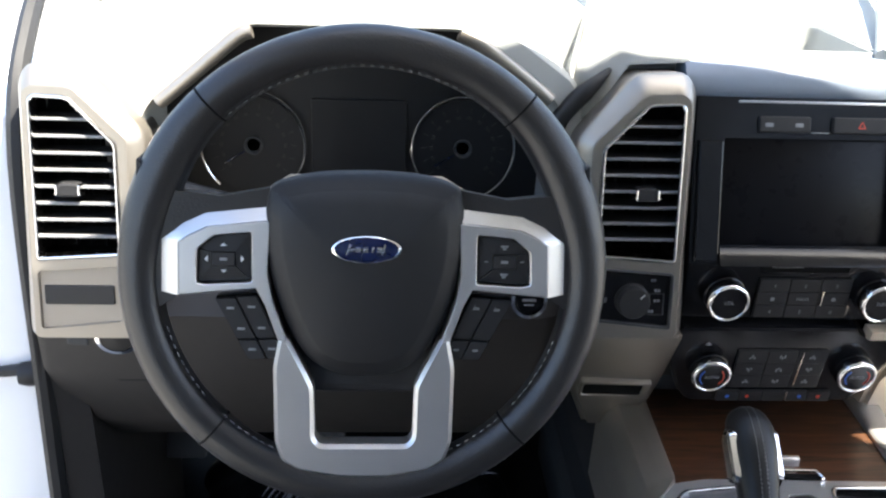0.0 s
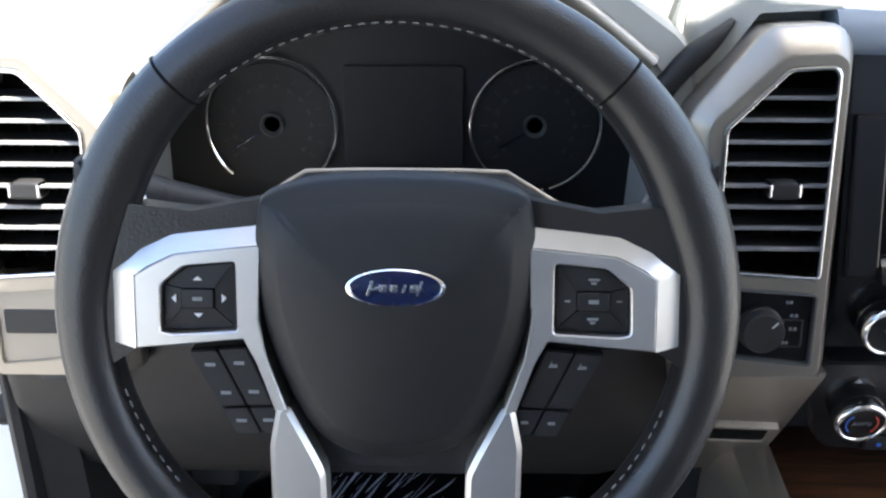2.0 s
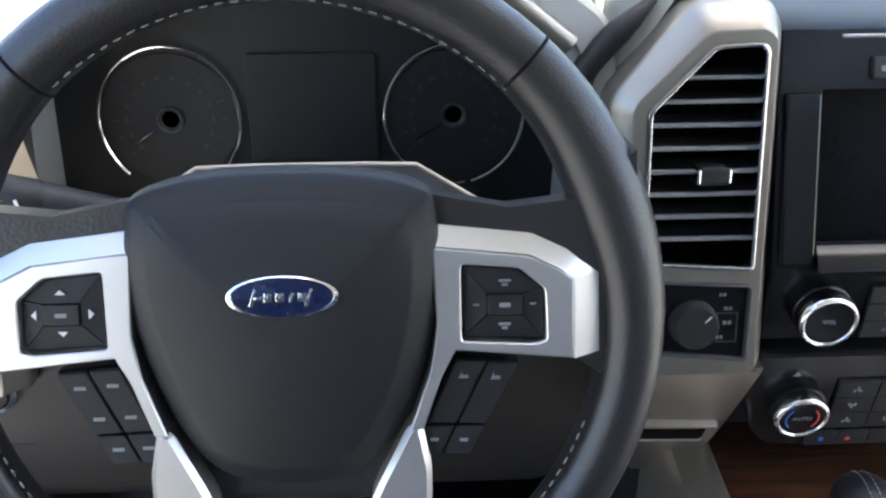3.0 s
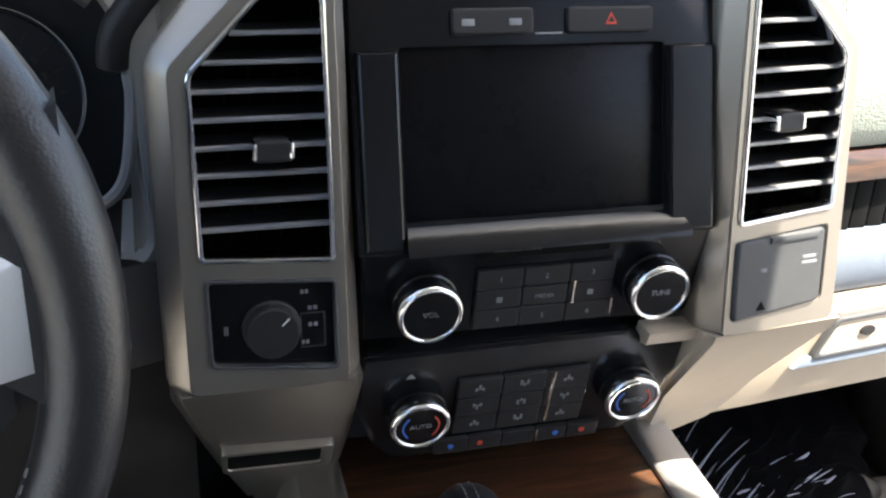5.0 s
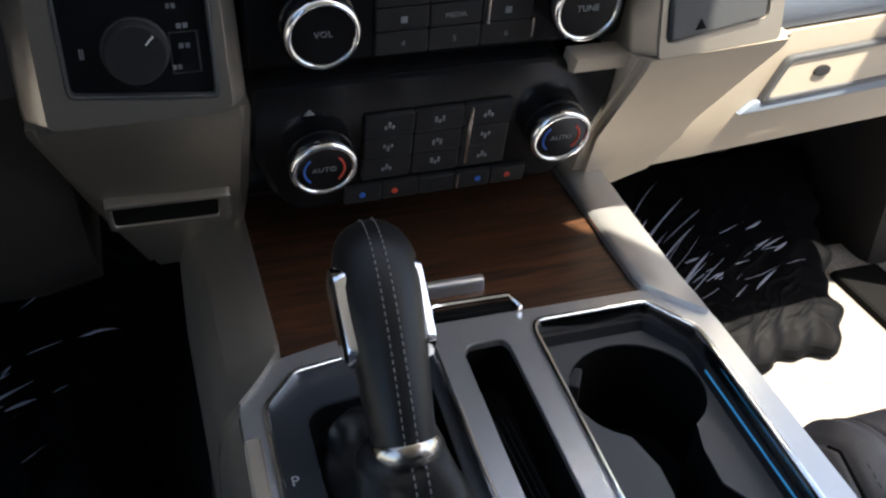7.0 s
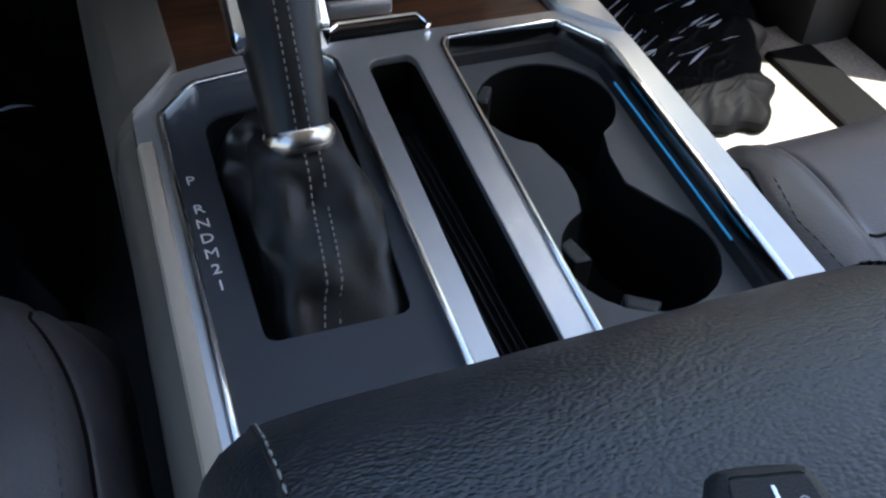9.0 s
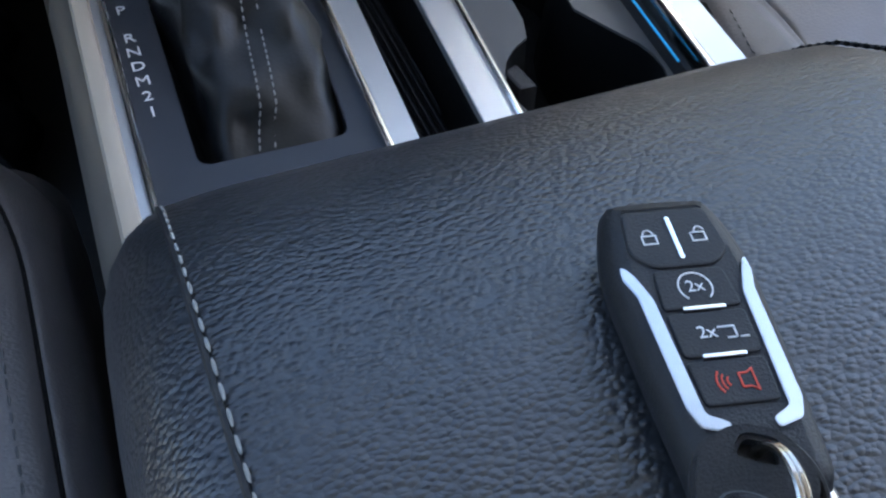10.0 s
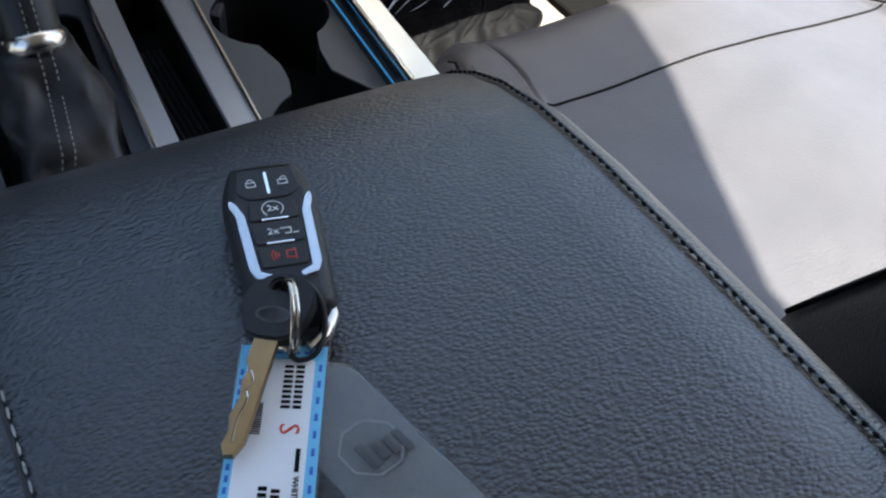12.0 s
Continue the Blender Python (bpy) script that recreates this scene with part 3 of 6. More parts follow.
extrude_x(bm, [(1.005, 0.588), (1.2, 0.588), (1.2, 0.638), (1.022, 0.640), (1.000, 0.632), (0.996, 0.612)], [(0.640, 0, 0, 1), (1.18, 0.05, 0, 1)])
part("shelf_edge", bm, SLATE, dash, "slate grey shelf edge")
glove = thing("glove_box", (0.9, 1.02, 0.53), "tan glove box lid with recessed latch below the dash", "glove box")
bm = bmesh.new()
extrude_x(bm, [(1.002, 0.586), (1.20, 0.586), (1.20, 0.468), (1.030, 0.468), (1.012, 0.478), (1.000, 0.520)], [(0.600, 0.0, 0, 1), (0.65, 0.0, 0, 1), (1.18, 0.05, 0, 1)])
part("lid", bm, TAN, glove)
M_G = basis((0.0, 1.0045, 0.545), (1, 0.09, 0), (0, 0.03, 1))
latch_pts = [(0.745, -0.014), (0.765, 0.018), (0.93, 0.020), (0.95, -0.012)]
M_G = Matrix.Translation((0, -0.012 - 0.09 * 0.65 + 0.004, 0)) @ M_G
bm = bmesh.new()
frame_ring(bm, rounded(offset(latch_pts, 0.003), 0.006, 3), rounded(offset(latch_pts, -0.001), 0.006, 3), -0.004, 0.003, M_G, 0.001)
part("latch_surround", bm, GREY, glove, "dark grey latch surround")
bm = bmesh.new()
prism(bm, rounded(latch_pts, 0.006, 3), -0.004, 0.001, M_G, 0.001)
latch = part("latch", bm, TAN, glove)
bm = bmesh.new()
lathe(bm, [(0.001, 0.0), (0.007, 0.0), (0.007, 0.003), (0.005, 0.0032), (0.001, 0.0032)], M_G @ pose(0.80, 0.004, 0), 16, 1.2, 0.7)
part("keyhole", bm, BLACK, latch)
bm = bmesh.new()
prism(bm, [(0.722, -0.024), (0.735, -0.015), (0.94, -0.013), (0.945, -0.024)], -0.004, 0.0015, M_G, 0.001)
part("latch_lip", bm, SLATE, glove, "slate blue finger recess")

# ---- air vents ----
VENT_OUT = [(0.192, 0.645), (0.192, 0.838), (0.242, 0.896), (0.286, 0.898), (0.293, 0.886), (0.298, 0.645)]
VENT_FLAT = [(0.1990, 0.645), (0.1990, 0.8360), (0.2470, 0.8835), (0.2835, 0.8850), (0.2915, 0.8785), (0.2945, 0.645)]
VENT_HOLE = [(0.2090, 0.7268), (0.2085, 0.833), (0.250, 0.8755), (0.282, 0.877), (0.2865, 0.872), (0.2880, 0.7218)]
BOX_HOLE = [(0.2118, 0.662), (0.2115, 0.7160), (0.2880, 0.7110), (0.2880, 0.6542)]


def vent(M, label, lower):
    t = thing("air_vent", M @ Vector((0.245, dv(0.76), -0.03)), label, "air vent", "dashboard air vents")
    out = rounded(dpts(VENT_OUT), 0.007, 3)
    hole = rounded(dpts(VENT_HOLE), 0.005, 3)
    bm = bmesh.new()
    holes = [hole] + ([rounded(dpts(BOX_HOLE), 0.004, 3)] if lower else [])
    flat = rounded(dpts(VENT_FLAT), 0.006, 3)
    plate(bm, flat, holes, -0.012, 0.0, M, 0.0008)
    z = lambda pts, d, h: [(x, max(y, dv(0.6452)), h) for x, y in offset(pts, d)]  # noqa: E731
    rings(bm, [z(flat, -0.0006, -0.0008), z(flat, 0.0004, -0.0012), z(out, 0.0045, -0.0150), z(out, 0.0060, -0.0175), z(out, 0.0065, -0.022), z(out, 0.005, -0.085)], M, False, False)
    part("bezel", bm, WARMSILVER, t, "satin silver bezel with faceted shoulder")
    bm = bmesh.new()
    frame_ring(bm, offset(hole, 0.0002), offset(hole, -0.0032), -0.016, 0.0018, M, 0.0014)
    part("chrome_ring", bm, CHROME, t, "chrome inner ring")
    # duct painted near black for the shade inside the vent
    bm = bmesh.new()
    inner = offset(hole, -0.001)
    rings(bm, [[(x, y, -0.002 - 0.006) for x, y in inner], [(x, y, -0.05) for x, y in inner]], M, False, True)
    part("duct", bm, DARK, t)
    for k in range(8):
        zc = 0.744 + 0.0157 * k
        x0, x1 = 0.2115, 0.2855
        if zc > 0.832:
            x0 = 0.2100 + (zc - 0.832) * 1.02 + 0.002
        # slat body is black to paint the shade behind its lighter front lip
        bm = bmesh.new()
        y = dv(zc)
        rings(bm, [[(x, y - 0.0010, -0.0085), (x, y + 0.0010, -0.0085), (x, y + 0.0038, -0.030), (x, y + 0.0022, -0.030)] for x in (x0, x1)], M)
        sl = part("slat", bm, BLACK, t)
        bm = bmesh.new()
        rings(bm, [[(x, y - 0.0016, -0.0060), (x, y - 0.0009, -0.0046), (x, y + 0.0009, -0.0046), (x, y + 0.0016, -0.0060), (x, y + 0.0013, -0.0090), (x, y - 0.0013, -0.0090)] for x in (x0, x1)], M)
        part("slat_lip", bm, SLAT, sl, "grey front lip")
    # vanes coloured near black too, as if lost in the duct's shade
    for k in range(5):
        bm = bmesh.new()
        x = 0.2175 + 0.0145 * k
        rings(bm, [[(x - 0.0008, y, -0.034), (x + 0.0008, y, -0.034), (x + 0.0008, y, -0.045), (x - 0.0008, y, -0.045)] for y in (dv(0.728), dv(0.835))], M)
        part("vane", bm, DARK, t)
    bm = bmesh.new()
    prism(bm, rounded([(0.242, dv(0.783)), (0.266, dv(0.783)), (0.264, dv(0.796)), (0.244, dv(0.796))], 0.004, 3), -0.012, 0.004, M, 0.002)
    k = part("thumb_slider", bm, BLACK, t, "black slider with chrome ends")
    bm = bmesh.new()
    for x in (0.2425, 0.2632):
        prism(bm, rounded([(x, dv(0.7845)), (x + 0.0028, dv(0.7845)), (x + 0.0028, dv(0.7945)), (x, dv(0.7945))], 0.001, 2), -0.010, 0.0045, M, 0.001)
    parts("chrome_end", bm, CHROME, k)
    return t


vent(M_D, "silver framed centre vent beside the steering wheel", True)
vent(M_P, "silver framed centre vent on the passenger side", True)
# the door-side vent is the mirrored shape, moved outboard
M_L = Matrix.Translation((-0.037, 0.0, -0.004)) @ M_D @ Matrix.Diagonal((-1, 1, 1, 1))
vent(M_L, "silver framed vent at the driver door end", True)
# dimmer panel below the left vent
dim = thing("switch_unit", M_L @ Vector((0.249, dv(0.686), -0.002)), "dark switch insert below the driver side vent", "switch")
bm = bmesh.new()
plate(bm, rounded(dpts([(0.208, 0.659), (0.208, 0.716), (0.290, 0.713), (0.290, 0.6535)]), 0.004, 3), [], -0.008, -0.003, M_L, 0.001)
part("insert", bm, TAN, dim, "tan insert")
bm = bmesh.new()
prism(bm, rounded(dpts([(0.218, 0.678), (0.218, 0.697), (0.284, 0.697), (0.284, 0.678)]), 0.002, 2), -0.004, -0.0015, M_L, 0.001)
parts("rocker", bm, BROWNGREY, dim, "brown grey rocker switches")

# lower trim under the centre vents
def lower_trim(M_face, mirror, name, label):
    t = thing(name, (CX + (0.17 if mirror else -0.17), 0.93, 0.58), label, "dash trim")
    f = (lambda x: 2 * CX - x) if mirror else (lambda x: x)
    off = (lambda x: 0.09 * max(0.0, f(x) - 0.545)) if mirror else (lambda x: 0.0)
    bm = bmesh.new()
    L = [[(0.1870, 0.8712, 0.6450), (0.3040, 0.8712, 0.6450), (0.3050, 0.94, 0.6450), (0.1870, 0.96, 0.6450)],
         [(0.1890, 0.8735, 0.638), (0.3045, 0.8735, 0.638), (0.3065, 0.95, 0.628), (0.1900, 0.97, 0.630)],
         [(0.2060, 0.930, 0.562), (0.3050, 0.926, 0.562), (0.3070, 0.99, 0.56), (0.2060, 1.02, 0.56)]]
    if not mirror:
        L += [[(0.2160, 0.955, 0.526), (0.302, 0.952, 0.522), (0.306, 1.02, 0.52), (0.216, 1.05, 0.52)], [(0.238, 0.985, 0.470), (0.29, 0.985, 0.470), (0.30, 1.04, 0.47), (0.238, 1.06, 0.47)]]
    else:
        L += [[(0.205, 0.962, 0.520), (0.295, 0.955, 0.516), (0.306, 1.02, 0.51), (0.12, 1.05, 0.51)], [(0.205, 1.00, 0.474), (0.27, 0.99, 0.470), (0.30, 1.04, 0.47), (0.12, 1.06, 0.47)]]
    rings(bm, [[(f(x), y + off(x), z) for x, y, z in lp] for lp in L])
    bmesh.ops.recalc_face_normals(bm, faces=bm.faces)
    es = [e for e in bm.edges if len(e.link_faces) == 2 and e.calc_face_angle(0) > 0.6 and min(v.co.z for v in e.verts) < 0.644]
    bmesh.ops.bevel(bm, geom=es, offset=0.006, segments=3, affect="EDGES", clamp_overlap=True)
    part("panel", bm, TAN if mirror else WARMSILVER, t)
    return t


lt = lower_trim(M_D, False, "knee_trim", "tan lower trim with a card slot beside the stack")
lower_trim(M_P, True, "knee_trim", "tan lower trim joining the stack to the glove box")
M_S = basis((0.252, 0.9285, 0.553), (1, -0.03, 0), (0, -0.62, 1))
bm = bmesh.new()
frame_ring(bm, rounded([(-0.036, -0.017), (0.040, -0.019), (0.041, 0.016), (-0.036, 0.018)], 0.004, 3), rounded([(-0.032, -0.011), (0.032, -0.012), (0.032, 0.012), (-0.032, 0.013)], 0.003, 3), -0.02, 0.003, M_S, 0.002)
part("slot_rim", bm, WARMSILVER, lt)
bm = bmesh.new()
prism(bm, [(-0.033, -0.013), (0.033, -0.013), (0.033, 0.0125), (-0.033, 0.0135)], -0.02, 0.0012, M_S, 0.0002)
part("slot", bm, DARK, lt, "dark open slot")

# ---- four wheel drive switch ----
def rotary(M, parent, r, h, body, ring, faces=28):
    bm = bmesh.new()
    lathe(bm, [(r * 1.06, 0), (r * 1.06, h * 0.25), (r, h * 0.3), (r * 0.96, h * 0.85), (r * 0.90, h), (0.001, h)], M, faces)
    k = part("knob", bm, body, parent)
    if ring:
        bm = bmesh.new()
        lathe(bm, [(r * 0.86, h * 0.98), (r * 0.875, h * 1.06), (r * 0.90, h * 1.09), (r * 0.95, h * 1.10), (r * 1.01, h * 1.06), (r * 1.05, h * 0.96), (r * 1.06, h * 0.84), (r * 1.05, h * 0.68), (r * 0.98, h * 0.62)], M, 40)
        part("chrome_ring", bm, CHROME, k, "chrome rim")
    return k


fw = thing("drive_mode_switch", M_D @ Vector((0.249, dv(0.684), 0)), "black rotary drive mode switch in a dark panel", "switch")
bm = bmesh.new()
prism(bm, rounded(dpts([(0.208, 0.659), (0.208, 0.716), (0.290, 0.713), (0.290, 0.6535)]), 0.004, 3), -0.010, -0.004, M_D, 0.001)
part("panel", bm, PIANO, fw)
bm = bmesh.new()
frame_ring(bm, rounded(offset(dpts(BOX_HOLE), 0.0005), 0.004, 3), rounded(offset(dpts(BOX_HOLE), -0.0018), 0.003, 3), -0.008, 0.0012, M_D, 0.001)
part("surround", bm, GREY, fw)
k = rotary(M_D @ pose(0.2485, dv(0.683), -0.004), fw, 0.0165, 0.013, BLACK, False)
bm = bmesh.new()
bar(bm, 0, 0, 0.0009, 0.006, M_D @ pose(0.256, dv(0.690), 0.0091) @ pose(0, 0, 0, 0, 0, -45))
part("pointer", bm, INK, k)
for (x, z, w) in ((0.269, 0.7035, 0.005), (0.2735, 0.693, 0.006), (0.2735, 0.6825, 0.006), (0.2685, 0.6715, 0.005), (0.222, 0.683, 0.0025)):
    bm = bmesh.new()
    for i in (-1, 1):
        bar(bm, x + i * w * 0.28, dv(z), w * 0.4, 0.0026 if w > 0.003 else 0.0055, M_D @ pose(0, 0, -0.004))
    parts("mark", bm, INKDIM, fw)
bm = bmesh.new()
frame_ring(bm, dpts([(0.266, 0.668), (0.266, 0.690), (0.281, 0.690), (0.281, 0.668)]), dpts([(0.2665, 0.6685), (0.2665, 0.6895), (0.2800, 0.6895), (0.2800, 0.6685)]), -0.005, -0.0036, M_D, 0.0002)
part("bracket_mark", bm, GREY, fw)

# power outlet on the passenger side
po = thing("power_outlet", M_P @ Vector((0.249, dv(0.684), 0)), "dark grey flap over the power outlet", "power outlet")
bm = bmesh.new()
prism(bm, rounded(dpts([(0.2160, 0.662), (0.2160, 0.7145), (0.2875, 0.7110), (0.2875, 0.656)]), 0.003, 3), -0.010, 0.003, M_P, 0.0015)
flap = part("flap", bm, GREY, po)
bm = bmesh.new()
frame_ring(bm, rounded(offset(dpts(BOX_HOLE), 0.0003), 0.004, 3), rounded(offset(dpts(BOX_HOLE), -0.003), 0.003, 3), -0.009, -0.001, M_P, 0.0008)
part("surround", bm, BLACK, po)
bm = bmesh.new()
prism(bm, dpts([(0.222, 0.709), (0.222, 0.7135), (0.262, 0.7125), (0.262, 0.708)]), 0.0, 0.0045, M_P, 0.001)
part("grip", bm, GREY, flap)
bm = bmesh.new()
for (x, z, w, h) in ((0.266, 0.690, 0.005, 0.0026), (0.228, 0.6955, 0.011, 0.0022), (0.228, 0.6915, 0.013, 0.0022)):
    bar(bm, x, dv(z), w, h, M_P @ pose(0, 0, 0.003))
parts("mark", bm, INKDIM, flap)
bm = bmesh.new()
prism(bm, dpts([(0.262, 0.6615), (0.266, 0.668), (0.270, 0.6615)]), 0.0025, 0.0034, M_P, 0.0001)
part("arrow", bm, DARK, flap)

# ---- touch screen and radio ----
M_SC = basis((CX, 0.892, 0.735), (1, 0, 0), (0, 0.28, 1))
hu = thing("touch_screen", (CX, 0.92, 0.79), "switched-off touch screen in gloss black surround", "screen")
bm = bmesh.new()
plate(bm, [(-0.120, -0.016), (0.120, -0.016), (0.120, 0.148), (-0.120, 0.148)], [rounded([(-0.090, 0.003), (0.083, 0.003), (0.083, 0.108), (-0.090, 0.108)], 0.002, 2)], -0.03, 0.0, M_SC, 0.001)
part("surround", bm, PIANO, hu)
bm = bmesh.new()
prism(bm, [(-0.091, 0.002), (0.084, 0.002), (0.084, 0.109), (-0.091, 0.109)], -0.02, -0.006, M_SC, 0.0005)
part("glass", bm, SCREEN, hu, "dark glossy display glass")
bm = bmesh.new()
for x0, x1 in ((-0.1165, -0.092), (0.085, 0.1165)):
    prism(bm, rounded([(x0, -0.014), (x1, -0.014), (x1, 0.106), (x0, 0.106)], 0.002, 2), -0.001, 0.0055, M_SC, 0.002)
parts("side_bar", bm, PIANO, hu, "black side bar")
bm = bmesh.new()
rings(bm, [[(x, 0.003, -0.004), (x, 0.001, -0.001), (x + (0.006 if x > 0 else -0.003), -0.011, 0.011), (x + (0.006 if x > 0 else -0.003), -0.017, 0.012), (x, -0.017, -0.006)] for x in (-0.089, 0.092)], M_SC)
part("ledge", bm, PIANO, hu, "grey sloped ledge under the display")
bm = bmesh.new()
prism(bm, rounded([(-0.058, 0.114), (-0.006, 0.114), (-0.006, 0.130), (-0.058, 0.130)], 0.003, 3), -0.001, 0.004, M_SC, 0.0015)
part("button", bm, BLACK, hu, "two joined black buttons")
bm = bmesh.new()
prism(bm, rounded([(0.016, 0.114), (0.074, 0.114), (0.074, 0.130), (0.016, 0.130)], 0.003, 3), -0.001, 0.004, M_SC, 0.0015)
hz = part("hazard_button", bm, BLACK, hu, "black hazard button with red triangle")
bm = bmesh.new()
frame_ring(bm, [(0.041, 0.119), (0.049, 0.119), (0.045, 0.1265)], [(0.0425, 0.1202), (0.0475, 0.1202), (0.045, 0.1245)], 0.003, 0.0043, M_SC, 0.0001)
part("triangle", bm, REDINK, hz)
bm = bmesh.new()
for x in (-0.048, -0.018):
    bar(bm, x, 0.1215, 0.008, 0.004, M_SC @ pose(0, 0, 0.004))
bar(bm, 0.005, 0.1145, 0.018, 0.0012, M_SC)
parts("mark", bm, INKDIM, hu)
bm = bmesh.new()
box(bm, (0.345, 0.928, 0.8728), (0.500, 0.940, 0.8746), b=0.0006)
part("brow_strip", bm, SILVER, hu, "thin bright strip under the brow")

M_R = basis((CX + 0.002, 0.897, 0.6835), (1, 0, 0), (0, -0.12, 1))
ra = thing("radio_panel", (CX, 0.9, 0.68), "gloss black radio panel with two chrome knobs", "radio")
bm = bmesh.new()
prism(bm, rounded([(-0.120, -0.031), (0.114, -0.033), (0.120, 0.0), (0.120, 0.040), (-0.120, 0.040)], 0.006, 3), -0.04, 0.0, M_R, 0.003)
part("face", bm, PIANO, ra)
bm = bmesh.new()
prism(bm, rounded([(-0.046, 0.0255), (0.046, 0.0255), (0.046, 0.0365), (-0.046, 0.0365)], 0.001, 2), -0.001, 0.0004, M_R, 0.0002)
slot_ = part("disc_slot", bm, DARK, ra)
bm = bmesh.new()
bm.free()
lettering("print", "PASSENGER AIRBAG", 0.0036, M_R @ pose(-0.018, 0.031, 0.0005), INKDIM, slot_)


def key_block(M, parent, x0, x1, z0, z1, cols, rows, mat):
    for i in range(cols):
        for j in range(rows):
            w, h = (x1 - x0) / cols, (z1 - z0) / rows
            bm = bmesh.new()
            prism(bm, rounded([(x0 + i * w + 0.0003, z0 + j * h + 0.0003), (x0 + (i + 1) * w - 0.0003, z0 + j * h + 0.0003), (x0 + (i + 1) * w - 0.0003, z0 + (j + 1) * h - 0.0003), (x0 + i * w + 0.0003, z0 + (j + 1) * h - 0.0003)], 0.0012, 2), -0.001, 0.0032, M, 0.0008)
            part("button", bm, mat, parent)


key_block(M_R, ra, -0.045, 0.052, -0.0275, 0.0185, 3, 3, BLACK)
MR1 = M_R @ pose(0, 0, 0.0034)
for s, x, z in (("1", -0.028, 0.0105), ("2", 0.0035, 0.0105), ("3", 0.036, 0.0105), ("4", -0.028, -0.0205), ("5", 0.0035, -0.0205), ("6", 0.036, -0.0205)):
    lettering("digit", s, 0.0055, MR1 @ pose(x, z, 0), INKDIM, ra)
lettering("media_print", "MEDIA", 0.0045, MR1 @ pose(0.0035, -0.005, 0), INKDIM, ra)
bm = bmesh.new()
bar(bm, 0.0235, -0.004, 0.0022, 0.018, MR1)
bar(bm, 0.0528, -0.018, 0.0012, 0.012, MR1)
parts("bright_bar", bm, NICKEL, ra)
bm = bmesh.new()
for x in (-0.028, 0.036):
    bar(bm, x, -0.005, 0.004, 0.004, MR1)
parts("mark", bm, INKDIM, ra)
for x, word in ((-0.0785, "VOL"), (0.0795, "TUNE")):
    k = rotary(M_R @ pose(x, -0.001, 0), ra, 0.0205, 0.019, PIANO, True)
    lettering("print", word, 0.0055, M_R @ pose(x, -0.0005, 0.0192), INKDIM, k)
bm = bmesh.new()
rings(bm, [[(x, 0.904, 0.646), (x, 0.886, 0.6445), (x, 0.890, 0.634), (x, 0.91, 0.630)] for x in (0.506, 0.5465)])
part("side_wedge", bm, TAN, ra, "tan wedge catching the light below the radio")

M_C = basis((CX, 0.9085, 0.5905), (1, 0, 0), (0, -0.25, 1))
cl = thing("climate_panel", (CX, 0.92, 0.59), "gloss black climate panel with two chrome temperature knobs", "climate control")
bm = bmesh.new()
prism(bm, rounded([(-0.119, 0.050), (-0.119, 0.010), (-0.106, -0.030), (-0.090, -0.050), (0.088, -0.050), (0.106, -0.030), (0.119, 0.010), (0.119, 0.044), (0.082, 0.046), (0.070, 0.056), (-0.114, 0.056)], 0.006, 4), -0.05, 0.0, M_C, 0.004)
part("face", bm, PIANO, cl)
key_block(M_C, cl, -0.049, 0.048, -0.026, 0.027, 3, 3, BLACK)
key_block(M_C, cl, -0.060, 0.066, -0.0465, -0.0315, 5, 1, BLACK)
MC1 = M_C @ pose(0, 0, 0.0034)
bm = bmesh.new()
for i in range(3):
    for j in range(3):
        cx_, cz_ = -0.033 + i * 0.0325, 0.018 - j * 0.0175
        for q in range(3):
            bar(bm, cx_ + (q - 1) * 0.0024, cz_ + (0.0012 if (q + i + j) % 2 else -0.0008), 0.0017, 0.0042 if (i + q) % 2 else 0.0026, MC1)
parts("mark", bm, INKDIM, cl)
bm = bmesh.new()
bar(bm, 0.0205, 0.001, 0.0022, 0.048, MC1)
bar(bm, 0.017, -0.039, 0.0018, 0.012, MC1)
parts("bright_bar", bm, NICKEL, cl)
for x, mt in ((-0.048, BLUEINK), (-0.026, REDINK), (0.032, BLUEINK), (0.053, REDINK)):
    bm = bmesh.new()
    lathe(bm, [(0.0022, -0.0002), (0.0022, 0.0003), (0.0005, 0.0004)], MC1 @ pose(x, -0.039, 0), 10)
    part("seat_heat_mark", bm, mt, cl)
for x in (-0.0765, 0.080):
    k = rotary(M_C @ pose(x, 0.0012, 0), cl, 0.0200, 0.016, PIANO, True)
    lettering("print", "AUTO", 0.0055, M_C @ pose(x, 0.0012, 0.0162), INKDIM, k)
    for sg, mt in ((-1, BLUEINK), (1, REDINK)):
        bm = bmesh.new()
        pts = [(sg * 0.0125 * math.cos(radians(a)), 0.0125 * math.sin(radians(a)), 0.0) for a in range(-45, 50, 10)]
        tube(bm, pts, 0.0007, 5, M=M_C @ pose(x, 0.0012, 0.0163))
        part("temperature_arc", bm, mt, k)
bm = bmesh.new()
prism(bm, [(-0.086, 0.032), (-0.079, 0.032), (-0.0825, 0.0365)], -0.0005, 0.0004, M_C, 0.0001)
part("eject_mark", bm, INKDIM, cl)

